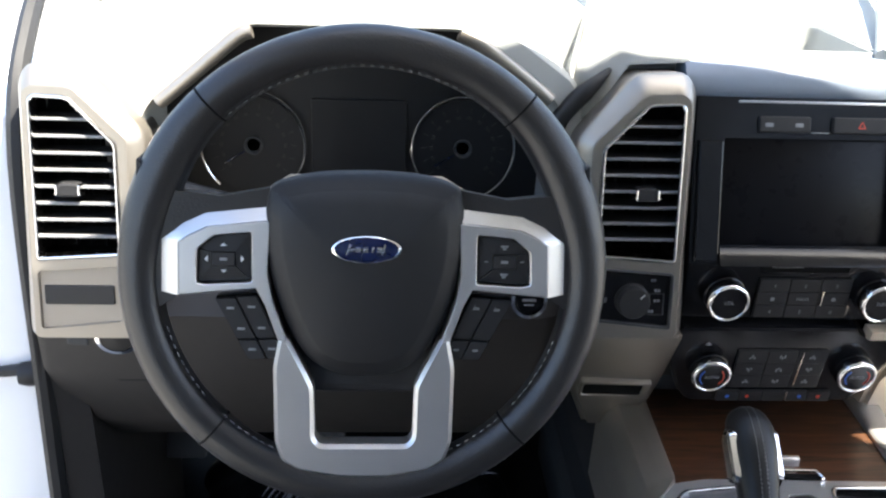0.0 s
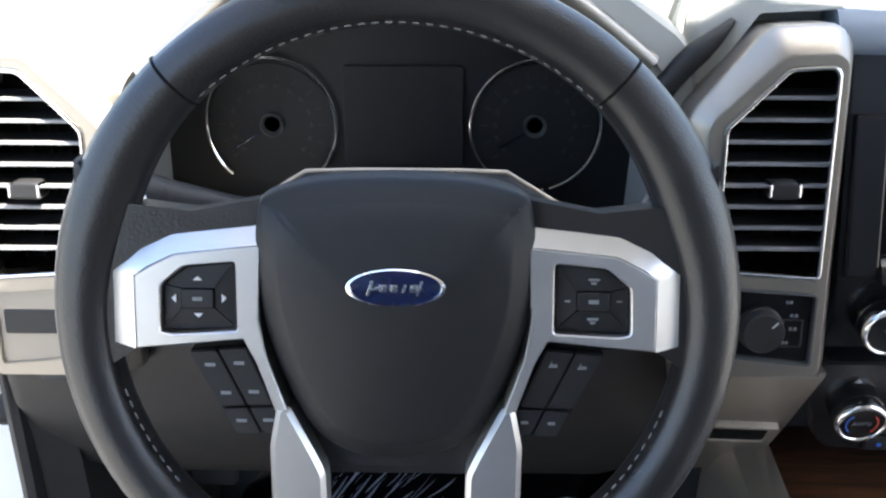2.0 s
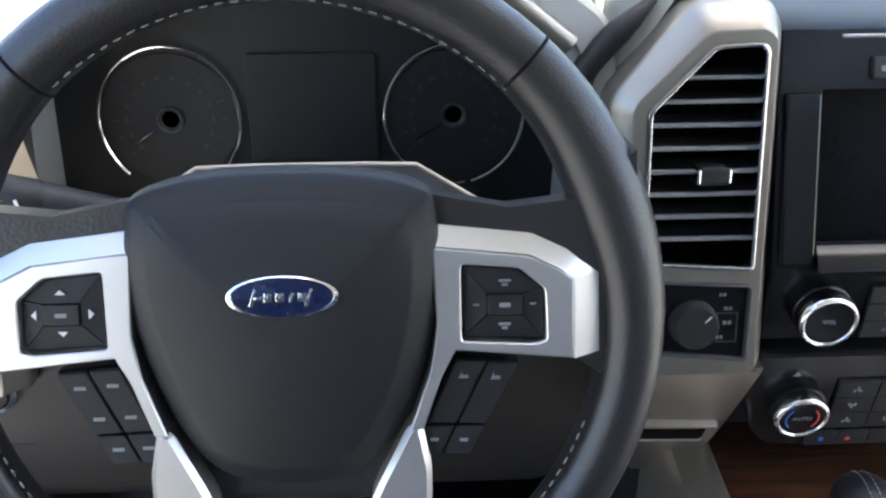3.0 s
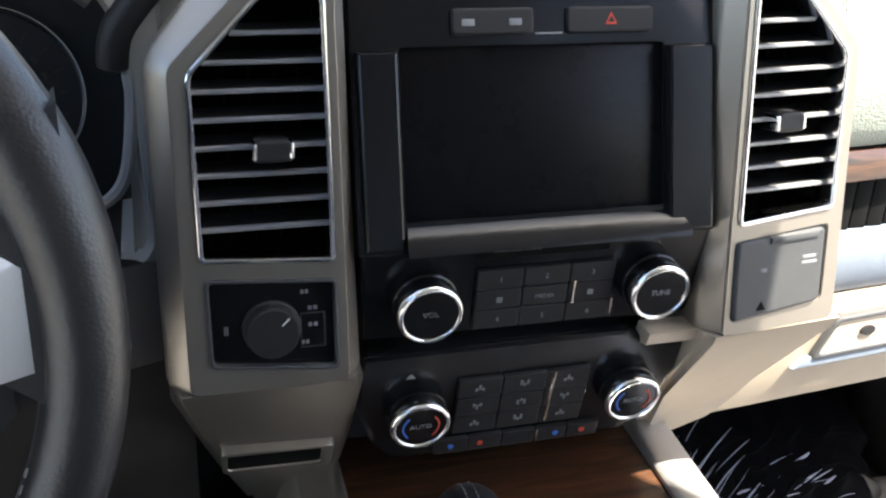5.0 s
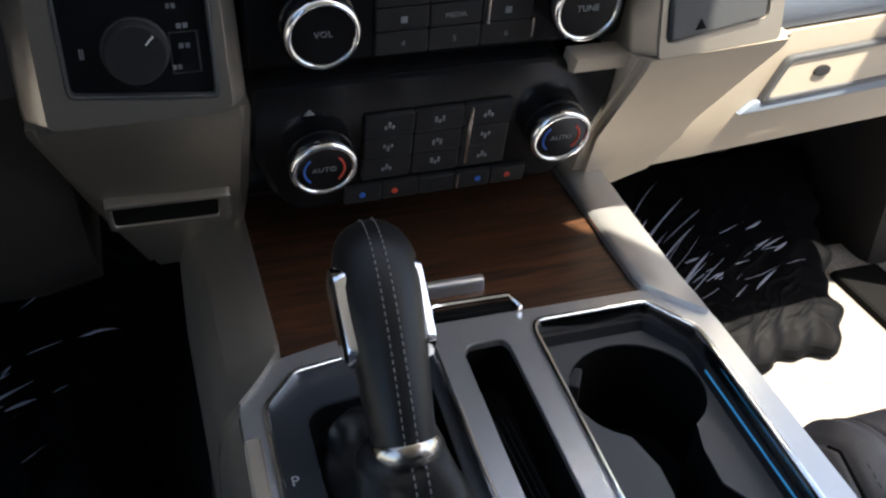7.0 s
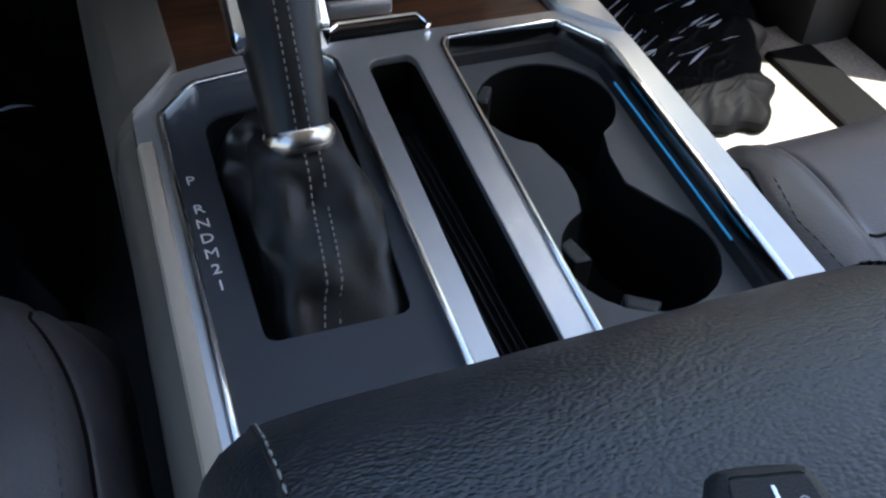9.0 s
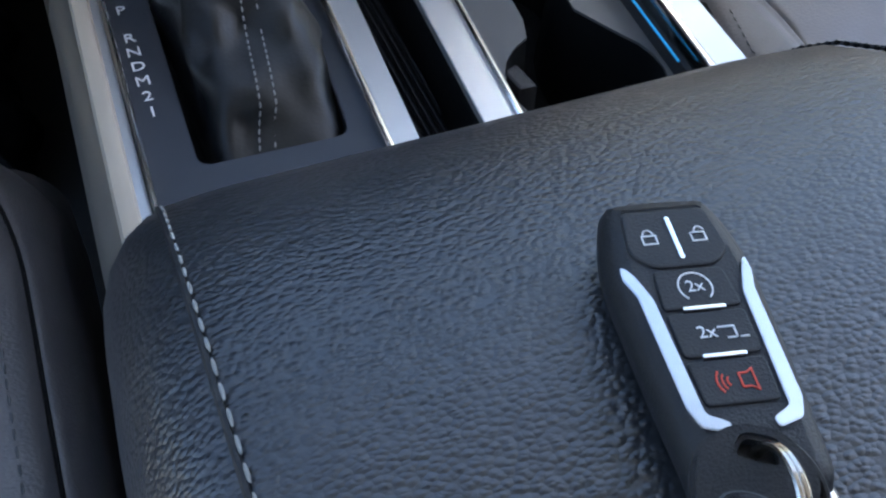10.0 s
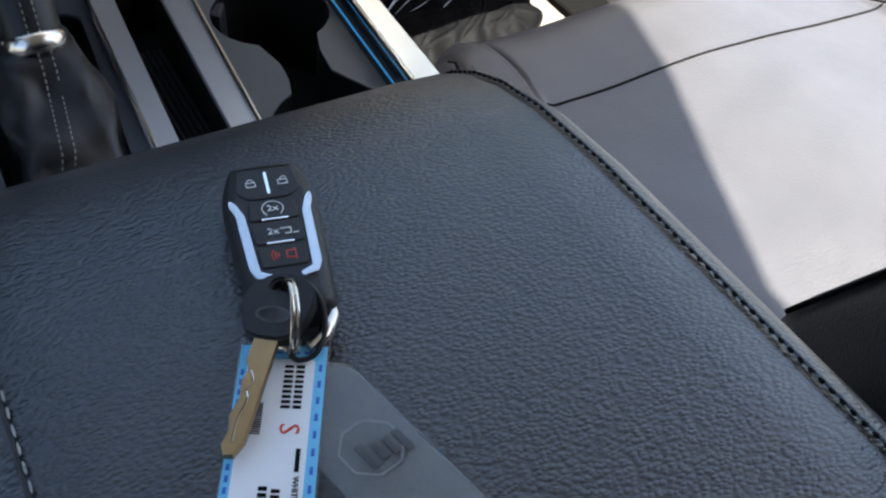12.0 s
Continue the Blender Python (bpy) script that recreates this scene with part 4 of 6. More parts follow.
# ---- instrument cluster ----
ic = thing("instrument_cluster", (-0.027, 1.06, 0.78), "unlit instrument cluster with two chrome ringed dials", "instrument cluster")
bm = bmesh.new()
prism(bm, [(-0.240, 0.69), (0.190, 0.69), (0.190, 0.94), (-0.240, 0.94)], -1.10, -1.06, M_XZ, 0.001)
part("face", bm, BLACK, ic)
for cx_ in (-0.1415, 0.0885):
    Md = M_XZ @ pose(cx_, 0.782, -1.058)
    bm = bmesh.new()
    lathe(bm, [(0.001, 0.0), (0.0545, 0.0), (0.0545, -0.002)], Md, 40)
    dl = part("dial", bm, BLACK, ic, "dark gauge dial")
    bm = bmesh.new()
    pts = [(0.0565 * math.cos(radians(a)), 0.0605 * math.sin(radians(a)), 0.004) for a in range(-52, 233, 5)] if cx_ < 0 else [(0.0565 * math.cos(radians(a)), 0.0590 * math.sin(radians(a)), 0.004) for a in range(-75, 285, 5)]
    tube(bm, pts, 0.0014, 8, M=Md)
    part("ring", bm, CHROME, dl, "thin chrome ring")
    bm = bmesh.new()
    lathe(bm, [(0.007, 0.0), (0.0095, 0.004), (0.0105, 0.004), (0.0105, 0.0)], Md, 24)
    part("hub", bm, GREY, dl)
    bm = bmesh.new()
    bar(bm, 0, 0.024, 0.0016, 0.026, Md @ pose(0, 0, 0.0045) @ pose(0, 0, 0, 0, 0, 122), 0.0008)
    part("needle", bm, EMBLEM, dl, "blue needle at rest")
    bm = bmesh.new()
    for a in range(-40, 221, 20):
        bar(bm, 0, 0.044, 0.0012, 0.006, Md @ pose(0, 0, 0.0004) @ pose(0, 0, 0, 0, 0, a - 90))
        bar(bm, 0, 0.035, 0.005, 0.0035, Md @ pose(0, 0, 0.0004) @ pose(0, 0, 0, 0, 0, a - 90))
    parts("scale", bm, BROWNGREY, dl)
bm = bmesh.new()
prism(bm, rounded([(-0.078, 0.745), (0.026, 0.745), (0.026, 0.835), (-0.078, 0.835)], 0.004, 3), -1.061, -1.056, M_XZ, 0.001)
part("display", bm, BLACK, ic, "dark centre display")

bm = bmesh.new()
tube(bm, spline([(0.176, 0.955, 0.862), (0.180, 0.953, 0.830), (0.176, 0.950, 0.780), (0.168, 0.948, 0.752), (0.150, 0.946, 0.740), (0.120, 0.946, 0.742)], 6), 0.0042, 8)
part("opening_trim", bm, SLAT, ic, "grey trim along the gauge opening")

# ---- lower left switches ----
hs = thing("headlight_switch", (-0.268, 0.895, 0.628), "chrome ringed headlight switch on the knee panel", "switch")
M_K = basis((-0.264, 0.9075, 0.625), (1, 0, 0), (0, -0.1, 1))
bm = bmesh.new()
lathe(bm, [(0.022, -0.006), (0.025, 0.0), (0.0225, 0.006), (0.018, 0.007), (0.017, 0.002)], M_K, 32, 1.0, 0.85)
part("chrome_ring", bm, CHROME, hs)
bm = bmesh.new()
lathe(bm, [(0.0185, -0.004), (0.0185, 0.003), (0.016, 0.008), (0.001, 0.010)], M_K, 28, 1.0, 0.85)
part("knob", bm, BROWNGREY, hs)
bm = bmesh.new()
prism(bm, rounded([(-0.052, -0.010), (-0.030, -0.012), (-0.028, 0.014), (-0.050, 0.016)], 0.003, 3), -0.01, 0.003, M_K, 0.002)
solo("light_switch", bm, GREY, "dark grey thumb wheel light switch", "switch")
bm = bmesh.new()
prism(bm, rounded([(-0.010, -0.062), (0.022, -0.062), (0.022, -0.038), (-0.010, -0.038)], 0.003, 3), -0.03, -0.006, M_K, 0.002)
solo("pedal_switch", bm, BLACK, "small black rocker switch on the knee panel", "switch")
sb = thing("start_button", (0.149, 0.90, 0.672), "round engine start button with chrome ring", "button")
M_B = basis((0.149, 0.8990, 0.672), (1, 0, 0), (0, 0.1, 1))
bm = bmesh.new()
lathe(bm, [(0.0135, -0.004), (0.0185, -0.002), (0.0185, 0.003), (0.015, 0.0035), (0.014, 0.0)], M_B, 32)
part("ring", bm, CHROME, sb)
bm = bmesh.new()
lathe(bm, [(0.014, -0.004), (0.014, 0.001), (0.013, 0.0022), (0.001, 0.0022)], M_B, 28)
cap = part("cap", bm, PIANO, sb)
bm = bmesh.new()
bar(bm, 0, 0.001, 0.014, 0.003, M_B @ pose(0, 0, 0.0023))
bar(bm, 0, -0.004, 0.010, 0.002, M_B @ pose(0, 0, 0.0023))
parts("mark", bm, INKDIM, cap)
# kick panel and pedals
bm = bmesh.new()
rings(bm, [[(-0.350, 0.93, 0.10), (-0.300, 0.95, 0.10), (-0.290, 1.25, 0.10), (-0.350, 1.5, 0.10)], [(-0.350, 0.915, 0.62), (-0.312, 0.94, 0.56), (-0.295, 1.25, 0.56), (-0.350, 1.5, 0.60)]])
solo("kick_panel", bm, BROWNGREY, "brown grey kick panel beside the driver footwell", "panel", "structure")
bk = thing("brake_pedal", (-0.15, 1.22, 0.3), "black rubber brake pedal on its arm", "pedal")
bm = bmesh.new()
prism(bm, rounded([(-0.05, -0.03), (0.05, -0.03), (0.05, 0.03), (-0.05, 0.03)], 0.01, 3), 0, 0.012, basis((-0.10, 1.26, 0.30), (1, 0, 0), (0, 0.5, 1)), 0.003)
part("pad", bm, GREY, bk)
bm = bmesh.new()
tube(bm, [(-0.10, 1.27, 0.31), (-0.10, 1.30, 0.42), (-0.10, 1.27, 0.53), (-0.10, 1.18, 0.60)], 0.009, 8)
part("arm", bm, BLACK, bk)
pp = thing("parking_brake_pedal", (-0.27, 1.18, 0.3), "grey parking brake pedal by the kick panel", "pedal")
bm = bmesh.new()
prism(bm, rounded([(-0.028, -0.03), (0.028, -0.03), (0.028, 0.03), (-0.028, 0.03)], 0.006, 3), 0, 0.010, basis((-0.268, 1.20, 0.315), (1, 0, 0), (0, 0.4, 1)), 0.003)
part("pad", bm, GREY, pp)
bm = bmesh.new()
tube(bm, [(-0.268, 1.21, 0.32), (-0.268, 1.24, 0.42), (-0.27, 1.22, 0.52)], 0.008, 8)
part("arm", bm, BLACK, pp)
# ---- steering wheel ----
TW = radians(14.4)
WC = Vector((-0.0125, 0.712, 0.785))
M_W = basis(WC, (1, 0, 0), (0, math.sin(TW), math.cos(TW)))   # local z points to the driver
RIM, RT = 0.1735, 0.0165
sw = thing("steering_wheel", WC, "black leather steering wheel with satin silver spokes", "steering wheel")
bm = bmesh.new()
loops = []
for i in range(96):
    a = 2 * math.pi * i / 96
    d = math.degrees(a)
    bulge = 1.0 + 0.16 * sum(math.exp(-((d - c + 540) % 360 - 180) ** 2 / (2 * 12.0 ** 2)) for c in (22, 158))
    loops.append([((RIM + RT * bulge * math.cos(b) - (bulge - 1) * 0.012) * math.cos(a), (RIM + RT * bulge * math.cos(b) - (bulge - 1) * 0.012) * math.sin(a), RT * 1.05 * math.sin(b)) for b in [2 * math.pi * j / 16 for j in range(24)]])
rings(bm, loops, M_W, closed=True)
rim = part("rim", bm, LEATHER_WHEEL, sw)
for a in (47, 133, 227, 313):
    bm = bmesh.new()
    ca, sa = math.cos(radians(a)), math.sin(radians(a))
    pts = [((RIM + RT * 1.012 * math.cos(b)) * ca, (RIM + RT * 1.012 * math.cos(b)) * sa, RT * 1.06 * math.sin(b)) for b in [2 * math.pi * j / 20 for j in range(20)]]
    tube(bm, pts, 0.0009, 6, True, M_W)
    part("seam", bm, DARK, rim)
for a0, a1 in ((46, 134), (226, 250), (290, 314), (318, 344), (196, 222)):
    bm = bmesh.new()
    rr = RIM - RT * 0.94
    stitches(bm, [M_W @ Vector((rr * math.cos(radians(a)), rr * math.sin(radians(a)), RT * 0.42)) for a in range(a0, a1 + 1, 3)], 0.0042, 0.0030, 0.0006)
    part("stitching", bm, THREAD, rim)
# leather spoke arms that join the rim
for s in (-1, 1):
    bm = bmesh.new()
    rings(bm, [[(s * 0.060, 0.067, -0.012), (s * 0.060, 0.067, 0.006), (s * 0.060, 0.030, 0.006), (s * 0.060, 0.030, -0.012)],
               [(s * 0.110, 0.058, -0.012), (s * 0.110, 0.058, 0.008), (s * 0.110, 0.020, 0.006), (s * 0.110, 0.020, -0.012)],
               [(s * 0.145, 0.062, -0.012), (s * 0.145, 0.062, 0.010), (s * 0.145, -0.02, 0.008), (s * 0.145, -0.02, -0.012)],
               [(s * 0.170, 0.090, -0.010), (s * 0.172, 0.085, 0.010), (s * 0.176, -0.04, 0.010), (s * 0.176, -0.04, -0.010)]], M_W)
    bmesh.ops.subdivide_edges(bm, edges=bm.edges, cuts=2, smooth=0.6)
    part("spoke_arm", bm, LEATHER_WHEEL, sw)
# back cover of the hub
bm = bmesh.new()
prism(bm, rounded([(-0.085, 0.06), (0.085, 0.06), (0.095, -0.02), (0.06, -0.10), (-0.06, -0.10), (-0.095, -0.02)], 0.02, 4), -0.05, -0.004, M_W, 0.008, -0.02)
part("hub_back", bm, BLACK, sw)
# air bag cover, domed
_half = [(0.040, 0.0765), (0.0690, 0.0690), (0.0748, 0.0560), (0.0758, 0.0240), (0.0705, -0.008), (0.0590, -0.042), (0.0430, -0.068), (0.022, -0.0800)]
pad_pts = spline([(0.0, 0.0785)] + _half + [(0.0, -0.0820)] + [(-x, y) for x, y in _half[::-1]], 5, True)
bm = bmesh.new()
roll = lambda y: 0.004 * math.exp(-((y - 0.030) / 0.06) ** 2) - 11.0 * max(0.0, y - 0.044) ** 2  # noqa: E731
flat_top = lambda y: 0.75 * max(0.0, min(1.0, (y - 0.035) / 0.03))  # noqa: E731
rim_in = lambda d, z: [(x, y, z + roll(y) + (flat_top(y) * (0.0195 - z) * (z > 0.009))) for x, y in offset(pad_pts, -d)]  # noqa: E731
face_ = offset(pad_pts, -0.0150)
sc = lambda s, z: [(x * s, (y + 0.005) * s - 0.005, z + roll((y + 0.005) * s - 0.005)) for x, y in face_]  # noqa: E731
rings(bm, [rim_in(0.0008, -0.012), rim_in(0.0, 0.006), rim_in(0.0006, 0.0085), rim_in(0.0022, 0.0105), rim_in(0.0075, 0.0150), rim_in(0.0125, 0.0195), rim_in(0.0133, 0.0201), rim_in(0.0142, 0.0205), sc(1.0, 0.0208), sc(0.85, 0.0226), sc(0.6, 0.0252), sc(0.3, 0.0268), sc(0.02, 0.0272)], M_W)
hub = part("hub_cover", bm, BLACK, sw, "black grained hub cover", sharp=60)
# oval emblem, plain
M_E = M_W @ pose(0.0015, 0.0215, 0.0292, -2, 0, 0)
bm = bmesh.new()
lathe(bm, [(0.0245, 0.0), (0.0265, 0.001), (0.0262, 0.0035), (0.0245, 0.0042), (0.0235, 0.003)], M_E, 48, 1.0, 0.385)
em = part("emblem", bm, CHROME, hub, "chrome rimmed oval emblem")
bm = bmesh.new()
lathe(bm, [(0.0245, 0.001), (0.0238, 0.0032), (0.012, 0.0042), (0.0005, 0.0045)], M_E, 48, 1.0, 0.385)
part("enamel", bm, EMBLEM, em, "dark blue enamel")
bm = bmesh.new()
for x, w, h, rot in ((-0.0135, 0.0016, 0.0085, -18), (-0.010, 0.0065, 0.0014, 8), (-0.0065, 0.0038, 0.0040, 0), (-0.001, 0.0038, 0.0040, 0), (0.0045, 0.0016, 0.0044, -18), (0.0095, 0.0040, 0.0040, 0), (0.0125, 0.0014, 0.0085, -18)):
    bar(bm, 0, 0, w, h, M_E @ pose(x, 0.0, 0.0043) @ pose(0, 0, 0, 0, 0, rot), 0.0006)
parts("emblem_stroke", bm, CHROME, em, "plain bright strokes")
# silver spokes with button pads
for s in (1, -1):
    f = lambda pts: [(s * x, y) for x, y in pts]  # noqa: E731
    outer = f([(0.072, 0.0403), (0.119, 0.0353), (0.1335, 0.0283), (0.1410, 0.0235), (0.1415, -0.0170), (0.083, -0.0115), (0.076, -0.025), (0.0665, -0.052), (0.060, -0.052), (0.0705, -0.022), (0.074, 0.0)])
    hole = f([(0.0865, 0.031), (0.114, 0.0285), (0.1265, 0.018), (0.1275, -0.007), (0.122, -0.0085), (0.0865, -0.0065)])
    bm = bmesh.new()
    plate(bm, outer, [rounded(offset(hole, 0.0006), 0.002, 2)], -0.006, 0.0160, M_W, 0.0016, 1)
    spk = part("spoke", bm, SILVER, sw, "satin silver spoke trim")
    bm = bmesh.new()
    A_, B_, C_, D_, E_ = (0.072, 0.0408, 0.0158), (0.1192, 0.0358, 0.0158), (0.1338, 0.0287, 0.0158), (0.1412, 0.0237, 0.0158), (0.1417, -0.0172, 0.0158)
    a_, b_, c_, d_, e_ = (0.072, 0.0505, 0.0080), (0.1215, 0.0450, 0.0080), (0.1395, 0.0378, 0.0080), (0.1585, 0.0250, 0.0070), (0.1592, -0.0150, 0.0070)
    for quad_ in ((A_, B_, b_, a_), (B_, C_, c_, b_), (C_, D_, d_, c_), (D_, E_, e_, d_)):
        rings(bm, [[(s * x, y, -0.004) for x, y, z in quad_], [(s * x, y, z) for x, y, z in quad_]], M_W)
    part("spoke_facet", bm, SILVER, spk, sharp=12)

    # four-way pad
    bm = bmesh.new()
    prism(bm, rounded(offset(hole, -0.0004), 0.002, 2), -0.004, 0.0095, M_W, 0.0008)
    part("pad_base", bm, BLACK, spk)
    cxp, cyp, hw, hh = s * 0.1075, 0.0105, 0.0090, 0.0055
    corner = [(0.0875, 0.0300), (0.1265, 0.0180), (0.1270, -0.0072), (0.0875, -0.0058)]
    inner_c = [(0.1075 - hw, cyp + hh), (0.1075 + hw, cyp + hh), (0.1075 + hw, cyp - hh), (0.1075 - hw, cyp - hh)]
    outs = [[corner[0], (0.1135, 0.0278), corner[1], inner_c[1], inner_c[0]], [corner[1], corner[2], inner_c[2], inner_c[1]], [corner[2], corner[3], inner_c[3], inner_c[2]], [corner[3], corner[0], inner_c[0], inner_c[3]]]
    for poly in outs:
        bm = bmesh.new()
        P_ = f(offset(poly, -0.0003))
        low = [(x, y, 0.008) for x, y in P_]
        mid = Vector((s * 0.1075, cyp))
        up = [(x, y, 0.0125 - 0.0030 * min(1.0, (Vector((x, y)) - mid).length / 0.020) + 0.0012) for x, y in P_]
        rings(bm, [low, up], M_W)
        part("pad_button", bm, BLACK, spk)
    bm = bmesh.new()
    prism(bm, rounded(f(offset(inner_c, -0.0003)), 0.001, 2), 0.008, 0.0138, M_W, 0.0005)
    part("centre_button", bm, BLACK, spk)
    bm = bmesh.new()
    MB = M_W @ pose(0, 0, 0.0124)
    if s < 0:
        for tri in ([(-0.110, 0.0205), (-0.105, 0.0205), (-0.1075, 0.0228)], [(-0.110, 0.0020), (-0.105, 0.0020), (-0.1075, -0.0004)], [(-0.1195, 0.0130), (-0.1195, 0.0080), (-0.1220, 0.0105)], [(-0.0945, 0.0130), (-0.0945, 0.0080), (-0.0920, 0.0105)]):
            prism(bm, tri, -0.0008, 0.0004, MB, 0.0001)
    else:
        for x, y, w, h in ((0.1075, 0.0225, 0.006, 0.0014), (0.1075, 0.0205, 0.003, 0.0014), (0.1075, 0.0005, 0.006, 0.0014), (0.1075, -0.0015, 0.003, 0.0014), (0.0935, 0.0105, 0.0030, 0.0010), (0.1215, 0.0105, 0.0030, 0.0010)):
            bar(bm, x, y, w, h, MB)
    parts("mark", bm, INK if s < 0 else INKDIM, spk)
    bm = bmesh.new()
    bar(bm, s * 0.1075, 0.0105, 0.0055, 0.0022, M_W @ pose(0, 0, 0.0139))
    part("centre_mark", bm, INKDIM, spk)
    # slim filler between the pad and the hub
    bm = bmesh.new()
    prism(bm, rounded(f([(0.0755, 0.033), (0.0855, 0.0315), (0.0855, -0.008), (0.0755, -0.0085)]), 0.001, 2), -0.004, 0.0115, M_W, 0.001)
    part("filler", bm, BLACK, spk)
    # lower button bank, slanted
    quad = [(0.0835, -0.0192), (0.1150, -0.0215), (0.0900, -0.0690), (0.0615, -0.0685)]
    lp = lambda u, v: (quad[0][0] * (1 - u) * (1 - v) + quad[1][0] * u * (1 - v) + quad[2][0] * u * v + quad[3][0] * (1 - u) * v, quad[0][1] * (1 - u) * (1 - v) + quad[1][1] * u * (1 - v) + quad[2][1] * u * v + quad[3][1] * (1 - u) * v)  # noqa: E731
    bm = bmesh.new()
    prism(bm, rounded(f(offset(quad, 0.0012)), 0.004, 3), -0.012, 0.0035, M_W, 0.001)
    bank = part("button_bank", bm, DARK, spk)
    cells = ((0, 0.48, 0, 0.66), (0.52, 1, 0, 0.66), (0, 0.48, 0.69, 1), (0.52, 1, 0.69, 1))
    for u0, u1, v0, v1 in cells:
        bm = bmesh.new()
        plate(bm, rounded(f([lp(u0, v0), lp(u1, v0), lp(u1, v1), lp(u0, v1)]), 0.0016, 3), [], 0.002, 0.0075, M_W, 0.0005)
        part("key", bm, BLACK, bank)
    bm = bmesh.new()
    for u, v in ((0.24, 0.16), (0.76, 0.16), (0.24, 0.50), (0.76, 0.50), (0.24, 0.84), (0.76, 0.84)):
        if s > 0 and 0.4 < v < 0.6:
            continue
        x, y = lp(u, v)
        bar(bm, s * x, y, 0.0058 if s < 0 else 0.0042, 0.0019, M_W @ pose(0, 0, 0.0075))
        if s > 0 and v < 0.3:
            prism(bm, [(s * x - 0.003, y - 0.001), (s * x - 0.001, y - 0.001), (s * x - 0.001, y + 0.003)], -0.0002, 0.0003, M_W @ pose(0, 0, 0.0075), 0.00005)
    parts("key_mark", bm, INKDIM, bank)
# lower silver fork
fork_out = [(-0.0660, -0.0505), (-0.0705, -0.074), (-0.0695, -0.134), (-0.064, -0.150), (-0.052, -0.158), (-0.020, -0.1635), (0.020, -0.1635), (0.052, -0.158), (0.064, -0.150), (0.0695, -0.134), (0.0705, -0.074), (0.0660, -0.0505), (0.0590, -0.0505), (0.044, -0.080), (0.0395, -0.090), (0.0385, -0.131), (0.034, -0.1365), (-0.034, -0.1365), (-0.0385, -0.131), (-0.0395, -0.090), (-0.044, -0.080), (-0.0590, -0.0505)]
bm = bmesh.new()
plate(bm, rounded(fork_out, 0.003, 3), [], -0.006, 0.0150, M_W, 0.0055, 1)
part("fork", bm, SILVER, sw, "satin silver lower fork")

# ---- steering column and stalk ----
col = thing("steering_column", (-0.012, 0.88, 0.74), "brown and black steering column shroud with bright edge", "steering column")
def arch(y, w, top, bottom, cx=-0.014):
    pts = [(cx - w, bottom), (cx - w, bottom + 0.55 * (top - bottom)), (cx - w * 0.70, top - 0.010), (cx - w * 0.58, top - 0.001), (cx - w * 0.3, top), (cx + w * 0.3, top), (cx + w * 0.58, top - 0.001), (cx + w * 0.70, top - 0.010), (cx + w, bottom + 0.55 * (top - bottom)), (cx + w, bottom)]
    return [(x, y, z) for x, z in pts]
bm = bmesh.new()
rings(bm, [arch(0.775, 0.105, 0.793, 0.745), arch(0.80, 0.112, 0.805, 0.745), arch(0.850, 0.118, 0.8135, 0.74), arch(0.862, 0.118, 0.8125, 0.74), arch(0.870, 0.117, 0.804, 0.74), arch(0.878, 0.115, 0.775, 0.72), arch(1.05, 0.12, 0.715, 0.66)])
part("upper_shroud", bm, BLACK, col, "black brown upper shroud")
bm = bmesh.new()
tube(bm, arch(0.862, 0.1185, 0.8135, 0.74)[1:-1], 0.0016, 8)
part("shroud_edge", bm, TAN, col, "bright tan edge of the shroud")
bm = bmesh.new()
rings(bm, [arch(0.775, 0.10, 0.745, 0.69), arch(0.86, 0.108, 0.742, 0.64), arch(1.0, 0.12, 0.74, 0.60)])
part("lower_shroud", bm, BLACK, col)
st = thing("turn_signal_stalk", (-0.16, 0.86, 0.79), "black turn signal stalk with white marks", "stalk")
bm = bmesh.new()
tube(bm, [(-0.09, 0.87, 0.772), (-0.135, 0.862, 0.783), (-0.178, 0.856, 0.795)], [0.010, 0.0105, 0.0125], 12)
part("arm", bm, BLACK, st)
bm = bmesh.new()
tube(bm, [(-0.178, 0.856, 0.795), (-0.182, 0.855, 0.796), (-0.212, 0.852, 0.804), (-0.216, 0.852, 0.805)], [0.0125, 0.0138, 0.0140, 0.011], 14)
tip = part("twist_tip", bm, BLACK, st)
bm = bmesh.new()
for q in (-0.188, -0.196):
    bar(bm, 0, 0, 0.002, 0.006, basis((q, 0.8405, 0.7995), (1, 0, 0.27), (0, 0, 1)), 0.0004)
parts("mark", bm, INK, tip)

# ---- centre console ----
ZC = 0.500
con = thing("centre_console", (CX, 0.6, 0.1), "silver and black centre console with wood front panel", "console")
# body with sides that flare to the floor
bm = bmesh.new()
rings(bm, [[(0.245, -0.15, 0.10), (0.600, -0.15, 0.10), (0.600, 0.97, 0.10), (0.245, 0.97, 0.10)],
           [(0.262, -0.15, 0.395), (0.582, -0.15, 0.395), (0.584, 0.97, 0.395), (0.262, 0.97, 0.395)]], cap1=True)
part("body", bm, BLACK, con, "black console body")
# silver frame round the three bays
SH = [(0.2775, 0.50), (0.2840, 0.790), (0.3060, 0.8160), (0.3860, 0.8265), (0.3950, 0.8140), (0.3820, 0.50)]
SLOT = [(0.3960, 0.565), (0.4095, 0.803), (0.4145, 0.8090), (0.4365, 0.8090), (0.4390, 0.802), (0.4270, 0.565)]
CUP = [(0.4385, 0.50), (0.4570, 0.811), (0.4625, 0.8200), (0.5400, 0.8185), (0.5600, 0.7840), (0.5420, 0.50)]
FRAME = [(0.2600, 0.30), (0.2725, 0.795), (0.2990, 0.8285), (0.3350, 0.8360), (0.5480, 0.8300), (0.5760, 0.795), (0.5540, 0.30)]
